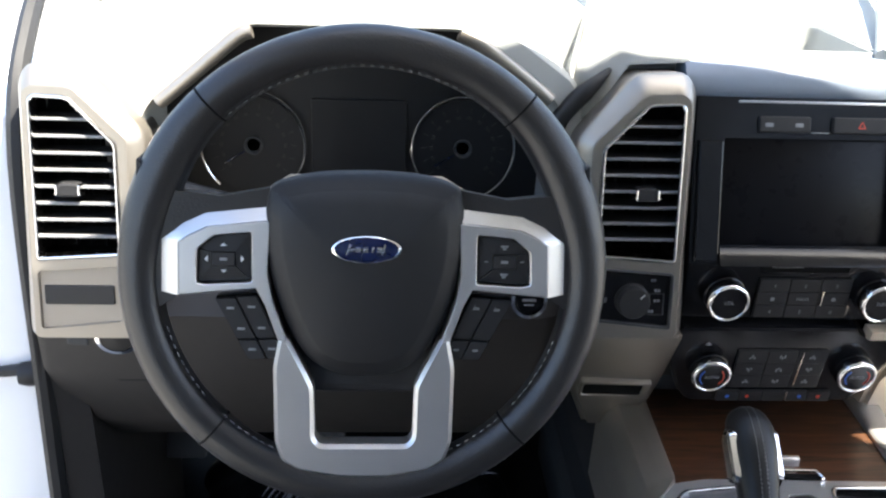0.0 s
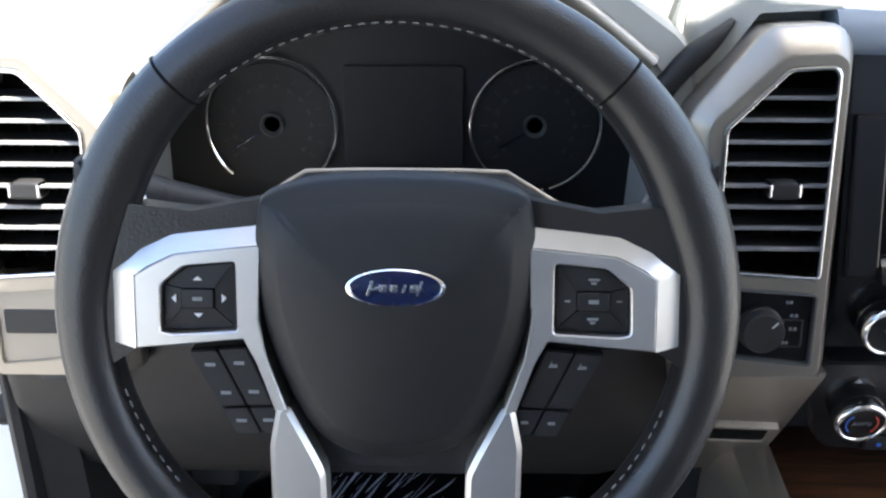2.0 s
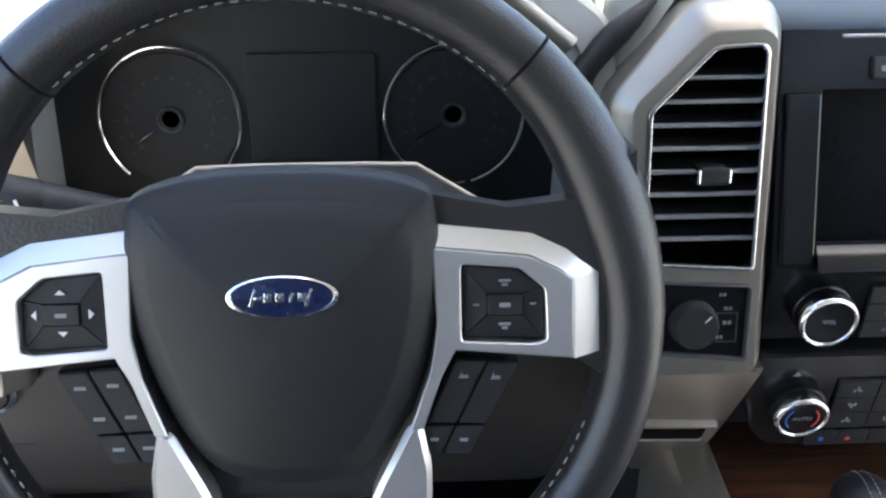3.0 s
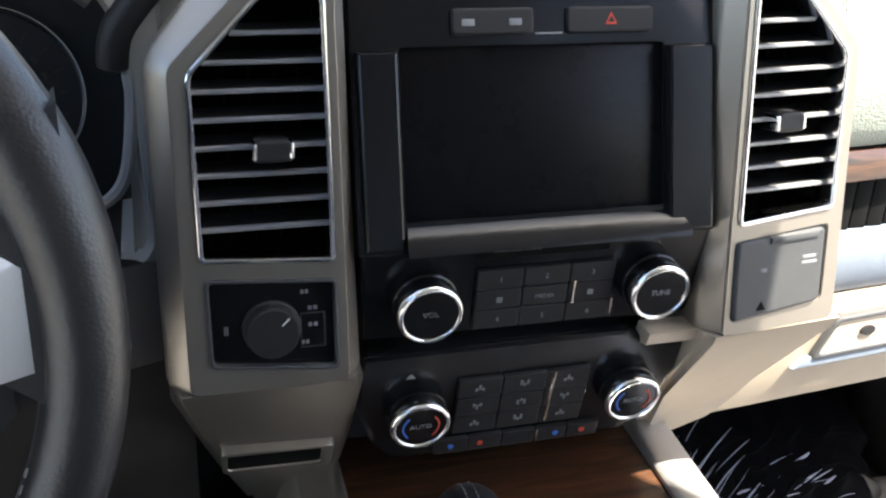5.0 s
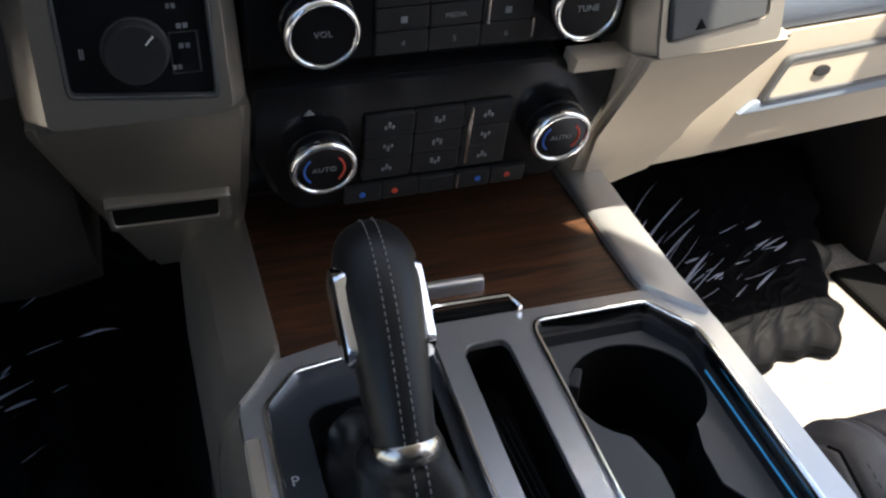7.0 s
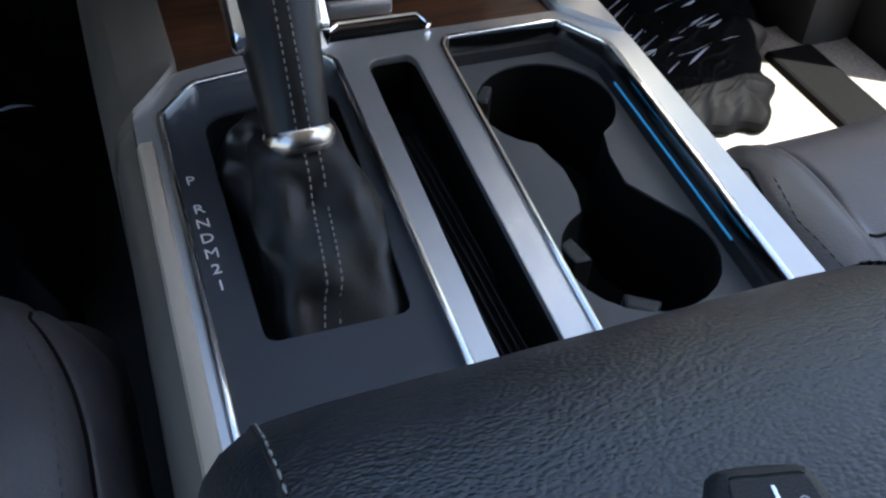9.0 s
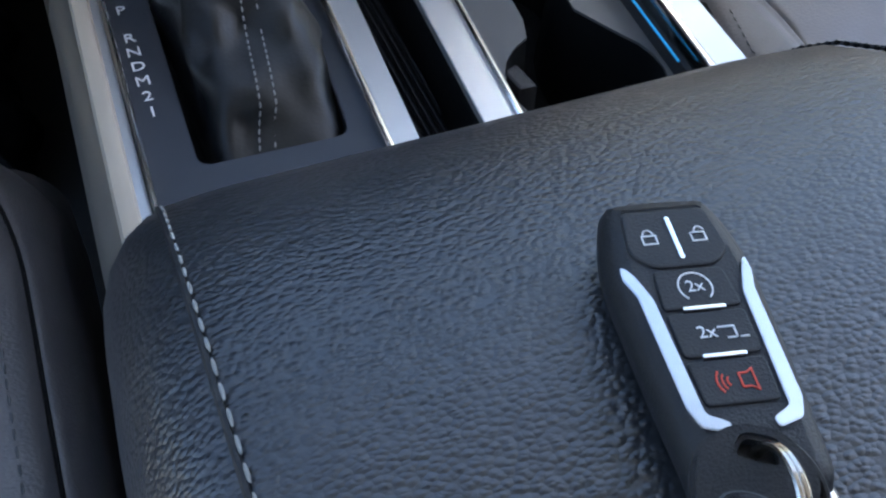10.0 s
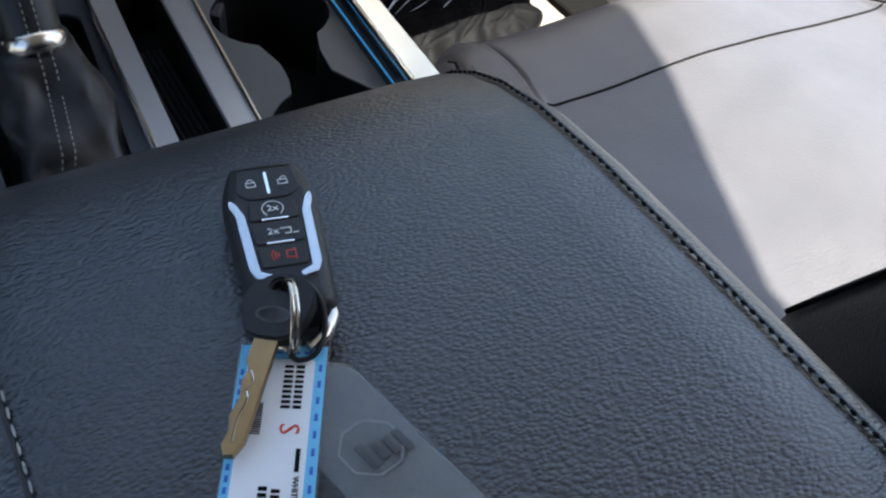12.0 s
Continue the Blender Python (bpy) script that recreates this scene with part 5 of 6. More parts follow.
bm = bmesh.new()
plate(bm, rounded(FRAME, 0.006, 3), [rounded(SH, 0.005, 3), rounded(SLOT, 0.003, 3), rounded(CUP, 0.006, 3)], ZC - 0.012, ZC + 0.001, b=0.0064, seg=4)
part("silver_frame", bm, SILVER, con, "satin silver frame", sharp=75)
bm = bmesh.new()
rings(bm, [[(0.2715 + dx, y, 0.492), (0.2635 + dx, y, 0.484), (0.258 + dx, y, 0.460), (0.254 + dx, y, 0.38), (0.266 + dx, y, 0.38), (0.276 + dx, y, 0.488)] for y, dx in ((0.20, -0.0125), (0.80, 0.0))])
rings(bm, [[(0.5765 + dx, y, 0.492), (0.583 + dx, y, 0.484), (0.588 + dx, y, 0.460), (0.592 + dx, y, 0.38), (0.576 + dx, y, 0.38), (0.570 + dx, y, 0.488)] for y, dx in ((0.20, -0.0220), (0.80, 0.0))])
parts("side_skirt", bm, WARMSILVER, con, "satin tan side panels")
bm = bmesh.new()
rings(bm, [[(x - 0.0048, y, 0.490), (x - 0.0048, y, 0.5005), (x - 0.0034, y, 0.5030), (x, y, 0.5042), (x + 0.0034, y, 0.5036), (x + 0.0046, y, 0.5012), (x + 0.0046, y, 0.490)] for x, y in ((0.2640, 0.30), (0.2757, 0.765))])
part("side_rail", bm, TAN, con, "warm satin rail along the frame")
# front wings that run up to the dash
for s in (0, 1):
    f = (lambda x: x) if s == 0 else (lambda x: 0.8455 - x)
    bm = bmesh.new()
    sect = [(0.2540, 0.38), (0.2560, 0.44), (0.2580, 0.470), (0.2615, 0.490), (0.2700, 0.5015), (0.2860, 0.5050), (0.3000, 0.5055), (0.3035, 0.5030), (0.3045, 0.470), (0.290, 0.38)]
    def wing(y, pull, dz):
        return [(f(x if x < 0.27 else min(x, pull)), y, z + dz) for x, z in sect]
    rings(bm, [wing(0.795, 0.2735, -0.001), wing(0.812, 0.288, 0.0), wing(0.830, 0.3015, 0.0), wing(0.840, 0.310, 0.0), wing(0.92, 0.310, 0.006), wing(1.0, 0.310, 0.014)])
    # right wing takes the lighter silver, so its brighter lighting is in the colour
    part("front_wing", bm, SILVER if s else WARMSILVER, con, "satin wing beside the wood panel")
bm = bmesh.new()
rings(bm, [[(0.3035, 0.834, 0.480), (0.5430, 0.828, 0.480), (0.5435, 1.00, 0.495), (0.3010, 1.00, 0.495)], [(0.3035, 0.834, 0.498), (0.5430, 0.828, 0.498), (0.5435, 1.00, 0.510), (0.3010, 1.00, 0.510)]])
part("wood_panel", bm, WOOD, con, "dark wood veneer panel")
bm = bmesh.new()
prism(bm, rounded([(0.392, 0.836), (0.456, 0.832), (0.455, 0.842), (0.402, 0.844)], 0.004, 3), 0.49, 0.5035, Matrix(), 0.002)
part("door_edge", bm, DARK, con)
bm = bmesh.new()
tube(bm, [(0.388, 0.834, 0.504), (0.403, 0.845, 0.506), (0.453, 0.843, 0.506), (0.457, 0.831, 0.504)], 0.0020, 8)
part("chrome_strip", bm, CHROME, con)
bm = bmesh.new()
prism(bm, rounded([(0.402, 0.860), (0.443, 0.859), (0.444, 0.866), (0.402, 0.867)], 0.002, 2), 0.50, 0.510, Matrix(), 0.002)
part("tray_grip", bm, SILVER, con, "silver tray grip")
# shifter plate with its well
WELL = [(0.3045, 0.617), (0.3080, 0.779), (0.3170, 0.787), (0.3760, 0.792), (0.3840, 0.783), (0.3715, 0.615)]
bm = bmesh.new()
plate(bm, rounded(offset(SH, -0.0008), 0.005, 3), [rounded(WELL, 0.007, 4)], ZC - 0.014, ZC - 0.003, b=0.001)
sp = part("shift_plate", bm, NAVY, con, "blue black shift plate")
# well walls take their shade from the near-black colour
bm = bmesh.new()
w_ = rounded(WELL, 0.007, 4)
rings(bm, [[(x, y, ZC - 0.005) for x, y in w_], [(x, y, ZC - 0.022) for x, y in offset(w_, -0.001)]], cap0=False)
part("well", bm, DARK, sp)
bm = bmesh.new()
frame_ring(bm, rounded(offset(SH, -0.0002), 0.005, 3), rounded(offset(SH, -0.0046), 0.004, 3), ZC - 0.008, ZC + 0.0034, b=0.0020)
part("shift_chrome", bm, CHROME, con, "chrome edge strip")
for s_, y in (("P", 0.735), ("R", 0.712), ("N", 0.701), ("D", 0.690), ("M", 0.679), ("2", 0.668), ("1", 0.657)):
    lettering("gear_letter", s_, 0.0095, pose(0.2930, y, ZC - 0.0028), INK, sp)
# narrow bin, its inside shade put in as near black
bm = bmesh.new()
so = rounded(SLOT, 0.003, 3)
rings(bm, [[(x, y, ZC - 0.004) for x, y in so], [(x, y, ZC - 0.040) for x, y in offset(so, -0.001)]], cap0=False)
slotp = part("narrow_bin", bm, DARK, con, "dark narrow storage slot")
bm = bmesh.new()
for k_ in range(5):
    box(bm, (0.4135 + 0.0042 * k_, 0.57, ZC - 0.040), (0.4150 + 0.0042 * k_, 0.78, ZC - 0.037), b=0.0005)
parts("bin_ribs", bm, BLACK, slotp)
# cup holder insert
cup = thing("cup_holder", (0.50, 0.67, ZC - 0.02), "dark grey double cup holder insert with blue light strip", "cup holder")
co = rounded(CUP, 0.006, 3)
bm = bmesh.new()
frame_ring(bm, offset(co, 0.0010), offset(co, -0.0034), ZC - 0.010, ZC + 0.0034, b=0.0020)
part("chrome_edge", bm, CHROME, cup, "chrome edge")
bm = bmesh.new()
ci = offset(co, -0.0034)
cin = offset(co, -0.0080)
rings(bm, [[(x, y, ZC - 0.001) for x, y in ci], [(x, y, ZC - 0.009) for x, y in ci], [(x, y, ZC - 0.0095) for x, y in offset(co, -0.0060)], [(x, y, ZC - 0.0165) for x, y in cin]], cap0=False, cap1=False)
part("rim_step", bm, BLACK, cup)
c1, c2, r1, r2 = (0.5075, 0.7610), (0.4990, 0.6280), 0.0420, 0.0410
hole = []
def _ang(c, r, a):
    return (c[0] + r * math.cos(radians(a)), c[1] + r * math.sin(radians(a)))
hole += [_ang(c1, r1, a) for a in range(-62, 243, 15)]
hole += [(0.4900, 0.700), (0.4880, 0.680)]
hole += [_ang(c2, r2, a) for a in range(112, 412, 15)]
hole += [(0.5180, 0.680), (0.5210, 0.705)]
bm = bmesh.new()
plate(bm, cin, [hole], ZC - 0.026, ZC - 0.0165, b=0.0012)
part("tray", bm, GREY, cup, "dark grey tray")
# depth shade of the cup wells is painted with the near-black colour
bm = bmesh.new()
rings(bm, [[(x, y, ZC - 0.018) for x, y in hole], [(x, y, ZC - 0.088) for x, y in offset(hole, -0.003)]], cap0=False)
part("cup_well", bm, DARK, cup, "cup wells coloured near black for shade")
bm = bmesh.new()
for (x, y, a) in ((0.4700, 0.643, 10), (0.4850, 0.600, 55), (0.4770, 0.785, -30)):
    prism(bm, rounded([(-0.010, -0.004), (0.010, -0.004), (0.008, 0.006), (-0.008, 0.006)], 0.002, 2), -0.05, -0.020, pose(x, y, ZC, 0, 0, a + 90), 0.002)
parts("grip_finger", bm, BLACK, cup, "black cup grip fingers")
bm = bmesh.new()
tube(bm, [(0.5480, 0.754, ZC - 0.006), (0.5400, 0.613, ZC - 0.006)], 0.0007, 6)
part("light_strip", bm, BLUELIGHT, cup, "thin blue light strip")

# ---- gear lever ----
gl = thing("gear_lever", (0.346, 0.71, ZC - 0.02), "black stitched leather gear lever with chrome cheeks", "gear lever")
bm = bmesh.new()
boot = []
N_ = 64
for lv, (cxx, cyy, hw, hd, z, wr) in enumerate(((0.3430, 0.694, 0.0330, 0.087, ZC - 0.021, 0.0), (0.3430, 0.696, 0.0315, 0.082, ZC - 0.010, 0.0015), (0.3435, 0.699, 0.0260, 0.062, ZC + 0.004, 0.0055), (0.3445, 0.704, 0.0205, 0.042, ZC + 0.016, 0.0060), (0.3450, 0.709, 0.0185, 0.026, ZC + 0.026, 0.002), (0.3455, 0.713, 0.0165, 0.0175, ZC + 0.033, 0.0))):
    lp_ = []
    for i in range(N_):
        a = 2 * math.pi * i / N_
        ca, sa = math.cos(a), math.sin(a)
        e = 0.35 if lv < 2 else (0.55 if lv < 4 else 0.9)
        px = math.copysign(abs(ca) ** e, ca)
        py = math.copysign(abs(sa) ** e, sa)
        w = wr * (math.sin(3 * a + lv * 1.1) + 0.25 * math.sin(7 * a + lv * 1.3))
        lp_.append((cxx + (hw + w) * px, cyy + (hd + w) * py, z + 0.4 * w * math.sin(5 * a)))
    boot.append(lp_)
fine = []
for a_, b_ in zip(boot, boot[1:]):
    for q in range(6):
        fine.append([tuple(Vector(p).lerp(Vector(r_), q / 6)) for p, r_ in zip(a_, b_)])
fine.append(boot[-1])
for q, lp_ in enumerate(fine):
    amt = 0.0060 * math.sin(math.pi * q / (len(fine) - 1)) ** 0.8
    for i, pnt in enumerate(lp_):
        v = Vector(pnt)
        out_v = Vector((v.x - 0.344, v.y - 0.70, 0.012)).normalized()
        fold = noise.noise(Vector((v.x * 48, v.y * 30, v.z * 48))) + 0.6 * abs(noise.noise(Vector((v.x * 30 + 5, v.y * 26, v.z * 60))))
        lp_[i] = tuple(v + out_v * amt * fold * 2.4)
rings(bm, fine)
bt = part("boot", bm, LEATHER_BOOT, gl, "creased black leather boot", sharp=70)
for dx in (-0.0035, 0.0035):
    bm = bmesh.new()
    stitches(bm, [(fine[q][47][0] + 0.004 + dx, fine[q][47][1] - 0.0010, fine[q][47][2] + 0.0012) for q in range(1, len(fine))], 0.0026, 0.0014, 0.00045)
    part("stitching", bm, THREAD, bt)
AX = [((0.3455, 0.711, 0.529), 0.0160, 0.0165), ((0.3460, 0.722, 0.541), 0.0172, 0.018), ((0.3468, 0.738, 0.557), 0.0190, 0.0195), ((0.3480, 0.757, 0.573), 0.0215, 0.0205), ((0.3490, 0.772, 0.583), 0.0235, 0.0205), ((0.3500, 0.787, 0.590), 0.0230, 0.0195), ((0.3508, 0.799, 0.592), 0.0205, 0.0165), ((0.3512, 0.808, 0.591), 0.0160, 0.012), ((0.3515, 0.813, 0.590), 0.009, 0.007)]
cen = spline([a[0] for a in AX], 4)
bm = bmesh.new()
loops = []
for i, p in enumerate(cen):
    q = min(i / 4, len(AX) - 1)
    j = min(int(q), len(AX) - 2)
    u = q - j
    rx_, ry_ = AX[j][1] * (1 - u) + AX[j + 1][1] * u, AX[j][2] * (1 - u) + AX[j + 1][2] * u
    a0, a1 = Vector(cen[max(i - 1, 0)]), Vector(cen[min(i + 1, len(cen) - 1)])
    d = (a1 - a0).normalized()
    X = Vector((1, 0, 0))
    Y = d.cross(X).normalized()
    loops.append([tuple(Vector(p) + X * rx_ * math.cos(t_) + Y * ry_ * math.sin(t_)) for t_ in [2 * math.pi * k_ / 20 for k_ in range(20)]])
rings(bm, loops)
grip = part("grip", bm, LEATHER_BOOT, gl, "black leather grip", sharp=70)
bm = bmesh.new()
M_COL = basis((0.3455, 0.7105, 0.529), (1, 0, 0), (0, 0.82, -0.57))
lathe(bm, [(0.0160, -0.006), (0.0178, -0.005), (0.0184, 0.004), (0.0170, 0.006)], M_COL, 32)
part("collar", bm, NICKEL, gl, "dull chrome collar", sharp=60)
for dx in (-0.0032, 0.0032):
    bm = bmesh.new()
    path = []
    for i, lp_ in enumerate(loops[1:-3]):
        top_v = min(lp_, key=lambda v: v[1] - v[2])
        c_ = Vector(cen[i + 1])
        path.append((c_.x + dx, top_v[1], top_v[2] + 0.0003))
    stitches(bm, path, 0.0026, 0.0014, 0.0004)
    part("stitching", bm, THREAD, grip)
for s in (-1, 1):
    bm = bmesh.new()
    M_CH = basis((0.3485 + s * 0.0172, 0.766, 0.576), (0, 0.76, 0.65), (0, 0.65 * -s, 0.76 * s))
    sgn = 1 if (M_CH.to_3x3() @ Vector((0, 0, 1))).x * s > 0 else -1
    prism(bm, rounded([(-0.030, -0.007), (-0.022, -0.014), (0.020, -0.013), (0.028, 0.0), (0.020, 0.012), (-0.022, 0.011)], 0.004, 3), 0.0, 0.0078 * sgn, M_CH, 0.0055 * sgn)
    part("cheek", bm, CHROME, grip, "chrome cheek plate")

# ---- arm rest lid ----
lid = thing("armrest_lid", (0.3835, 0.2, 0.55), "black grained leather armrest lid with side stitching", "armrest")
def lid_section(x, drop):
    top = [(0.508, 0.560), (0.511, 0.575), (0.507, 0.590), (0.498, 0.6035), (0.484, 0.6165), (0.466, 0.6275), (0.445, 0.6360), (0.42, 0.6415), (0.38, 0.6445), (0.25, 0.6450), (0.05, 0.6450), (-0.12, 0.6450), (-0.16, 0.640), (-0.165, 0.62), (-0.165, 0.56)]
    return [(x, y - drop * 0.55 * max(0, (y - 0.30) / 0.21), z - drop * min(1.0, (z - 0.56) / 0.05)) for y, z in top]
bm = bmesh.new()
XS = [(0.2568, 0.062), (0.2572, 0.042), (0.2596, 0.027), (0.2645, 0.0150), (0.2708, 0.0072), (0.2776, 0.0028), (0.2808, 0.0022), (0.2830, 0.0012), (0.300, 0.0), (0.34, 0), (0.38, 0), (0.42, 0), (0.46, 0), (0.4830, 0.0010), (0.4855, 0.0022), (0.4880, 0.0026), (0.4940, 0.0040), (0.4995, 0.0082), (0.5040, 0.0165), (0.5062, 0.030), (0.5070, 0.045), (0.5070, 0.062)]
secs = [lid_section(x, min(d, 0.06)) for x, d in XS]
rings(bm, secs)
lt_ = part("cushion", bm, LEATHER_BLACK, lid, sharp=80)
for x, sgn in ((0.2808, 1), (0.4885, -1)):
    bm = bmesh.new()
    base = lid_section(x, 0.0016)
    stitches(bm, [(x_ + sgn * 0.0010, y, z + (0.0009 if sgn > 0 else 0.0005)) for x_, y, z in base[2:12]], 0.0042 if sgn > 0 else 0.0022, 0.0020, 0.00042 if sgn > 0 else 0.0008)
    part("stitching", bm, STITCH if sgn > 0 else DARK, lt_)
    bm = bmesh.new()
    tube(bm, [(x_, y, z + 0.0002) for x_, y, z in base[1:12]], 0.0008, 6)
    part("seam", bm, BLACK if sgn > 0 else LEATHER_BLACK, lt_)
bm = bmesh.new()
box(bm, (0.268, -0.16, 0.393), (0.503, 0.500, 0.566), b=0.008)
part("base", bm, BLACK, lid)
# ---- keys on the lid ----
ZL = 0.6452
def fob_m():
    return pose(0.3670, 0.3819, ZL + 0.001, -3.5, 0, -13.5) @ Matrix.Diagonal((1.04, 1.155, 0.85, 1))
M_F = fob_m()
fob = thing("key_fob", M_F.translation, "black remote key fob with silver side blades on the armrest", "key fob")
fo = spline([(-0.0078, 0.0305), (0.0078, 0.0305), (0.0116, 0.0275), (0.0141, 0.0165), (0.0138, 0.002), (0.0124, -0.018), (0.0104, -0.0285), (0.0, -0.0305), (-0.0104, -0.0285), (-0.0124, -0.018), (-0.0138, 0.002), (-0.0141, 0.0165), (-0.0116, 0.0275)], 4, True)
bm = bmesh.new()
at = lambda d, z: [(x, y, z) for x, y in offset(fo, d)]  # noqa: E731
rings(bm, [at(-0.0025, 0.0), at(-0.0005, 0.002), at(0.0, 0.0065), at(-0.0008, 0.0100), at(-0.0022, 0.0118), at(-0.0042, 0.0125)], M_F)
part("shell", bm, BLACK, fob, "black satin shell")
MT = M_F @ pose(0, 0, 0.0125)
bm = bmesh.new()
prism(bm, rounded([(-0.0085, 0.0260), (0.0085, 0.0260), (0.0098, 0.0160), (0.0060, 0.0125), (-0.0060, 0.0125), (-0.0098, 0.0160)], 0.002, 4), -0.0015, 0.0006, MT, 0.0005)
head_ = part("lock_buttons", bm, BLACK, fob)
bm = bmesh.new()
prism(bm, rounded([(-0.0005, 0.0140), (0.0005, 0.0140), (0.0005, 0.0240), (-0.0005, 0.0240)], 0.0004, 2), 0.0, 0.0010, MT, 0.0002)
part("divider", bm, CHROME, head_, "chrome divider")
for k_, (y0, y1, w0, w1) in enumerate(((0.0035, 0.0120, 0.0074, 0.0066), (-0.0060, 0.0028, 0.0071, 0.0073), (-0.0150, -0.0067, 0.0066, 0.0070))):
    bm = bmesh.new()
    prism(bm, rounded([(-w0, y0), (w0, y0), (w1, y1), (-w1, y1)], 0.0012, 3), -0.0015, 0.0006, MT, 0.0004)
    b_ = part("button", bm, BLACK, fob)
    if k_ < 2:
        bm = bmesh.new()
        prism(bm, rounded([(-0.0040, y0 - 0.0006), (0.0040, y0 - 0.0006), (0.0040, y0 + 0.0002), (-0.0040, y0 + 0.0002)], 0.0003, 2), 0.0, 0.0011, MT, 0.0002)
        parts("bright_bar", bm, CHROME, b_)
MK = MT @ pose(0, 0, 0.0007)
bm = bmesh.new()
tube(bm, [(0.0031 * math.cos(radians(a)), 0.0078 + 0.0031 * math.sin(radians(a)), 0) for a in range(-50, 231, 14)], 0.00018, 5, M=MK)
for sx in (-1, 1):
    cx_ = sx * 0.0048
    frame_ring(bm, [(cx_ - 0.0015, 0.0178), (cx_ + 0.0015, 0.0178), (cx_ + 0.0015, 0.0200), (cx_ - 0.0015, 0.0200)], [(cx_ - 0.0012, 0.0181), (cx_ + 0.0012, 0.0181), (cx_ + 0.0012, 0.0197), (cx_ - 0.0012, 0.0197)], -0.0001, 0.0001, MK, 0.00003)
    tube(bm, [(cx_ + (0.0005 if sx > 0 else 0) + 0.0010 * math.cos(radians(a)), 0.0200 + 0.0012 * math.sin(radians(a)), 0) for a in range(0 if sx < 0 else 20, 181, 20)], 0.00016, 5, M=MK)
for x, y, w, h in ((0.0022, -0.0008, 0.0030, 0.0003), (0.0037, -0.0018, 0.0003, 0.0022), (0.0027, -0.0030, 0.0016, 0.0003), (0.0050, -0.0030, 0.0016, 0.0003)):
    bar(bm, x, y, w, h, MK, 0.0002)
part("icon", bm, INK, fob, "white button icons")
lettering("print", "2x", 0.0034, MK @ pose(0, 0.0079, 0), INK, fob)
lettering("print", "2x", 0.0034, MK @ pose(-0.0014, -0.0016, 0), INK, fob)
bm = bmesh.new()
frame_ring(bm, [(0.0008, -0.0124), (0.0024, -0.0124), (0.0036, -0.0132), (0.0036, -0.0088), (0.0024, -0.0096), (0.0008, -0.0096)], [(0.0011, -0.0121), (0.0024, -0.0121), (0.0033, -0.0127), (0.0033, -0.0093), (0.0024, -0.0099), (0.0011, -0.0099)], -0.0001, 0.0001, MK, 0.00003)
for k_, rr_ in enumerate((0.0012, 0.0021, 0.0030)):
    tube(bm, [(0.0002 - rr_ * math.cos(radians(a)) - 0.0004, -0.0110 + rr_ * math.sin(radians(a)), 0) for a in range(-40, 41, 16)], 0.00018, 5, M=MK)
part("alarm_icon", bm, REDINK, fob, "red alarm icon")
for s in (-1, 1):
    bm = bmesh.new()
    f = lambda pts: [(s * x, y) for x, y in pts]  # noqa: E731
    plate(bm, rounded(f([(0.0122, 0.0140), (0.0124, 0.0112), (0.0110, 0.0070), (0.0100, -0.0150), (0.0086, -0.0185), (0.0040, -0.0198), (0.0036, -0.0180), (0.0072, -0.0162), (0.0084, 0.0060), (0.0102, 0.0112), (0.0113, 0.0134)]), 0.0008, 3), [], 0.005, 0.0133, Matrix(), 0.0005)
    for v in bm.verts:
        v.co.z -= 0.5 * max(0.0, abs(v.co.x) - 0.0102) if v.co.z > 0.008 else 0.0
    bm.transform(M_F)
    part("side_blade", bm, CHROMESATIN, fob, "satin silver side blade")
    bm = bmesh.new()
    tube(bm, [M_F @ Vector(p) for p in ((s * 0.0102, -0.0235, 0.0045), (s * 0.0094, -0.0290, 0.0045), (s * 0.0062, -0.0350, 0.004), (s * 0.0015, -0.0375, 0.0038))], [0.0016, 0.0026, 0.0023, 0.0014], 10)
    part("end_loop", bm, NICKEL, fob, "dull nickel end loop")

# plain key lying across the fob
M_KEY = pose(0.3544, 0.3508, ZL + 0.0135, 7, -5, -40) @ Matrix.Scale(0.9, 4)
ky = thing("ignition_key", M_KEY.translation, "black headed ignition key with brown metal blade", "key")
kh = rounded([(-0.0045, 0.0130), (0.0045, 0.0130), (0.0115, 0.0060), (0.0105, -0.0040), (0.0065, -0.0120), (-0.0065, -0.0120), (-0.0105, -0.0040), (-0.0115, 0.0060)], 0.004, 4)
bm = bmesh.new()
plate(bm, kh, [rounded([(-0.0040, 0.0060), (0.0040, 0.0060), (0.0030, 0.0100), (-0.0030, 0.0100)], 0.0016, 3)], -0.002, 0.002, M_KEY, 0.0010)
part("head", bm, BLACK, ky, "black rubber head")
bm = bmesh.new()
lathe(bm, [(0.0052, -0.0004), (0.0056, 0.0002), (0.0050, 0.0003), (0.0046, 0.0000)], M_KEY @ pose(0, -0.0035, 0.0020), 32, 1.0, 0.55)
part("oval_mark", bm, GREY, ky)
bm = bmesh.new()
prism(bm, [(-0.0037, -0.010), (0.0037, -0.010), (0.0037, -0.0450), (0.0018, -0.0495), (-0.0008, -0.0500), (-0.0024, -0.0470), (-0.0016, -0.0420), (-0.0030, -0.0380), (-0.0018, -0.0320), (-0.0030, -0.0265), (-0.0020, -0.0225), (-0.0036, -0.0200)], -0.0013, 0.0013, M_KEY @ pose(0, 0, 0, 1, 0, 0), 0.0003)
bl = part("blade", bm, BRASS, ky, "brown brass blade")
bm = bmesh.new()
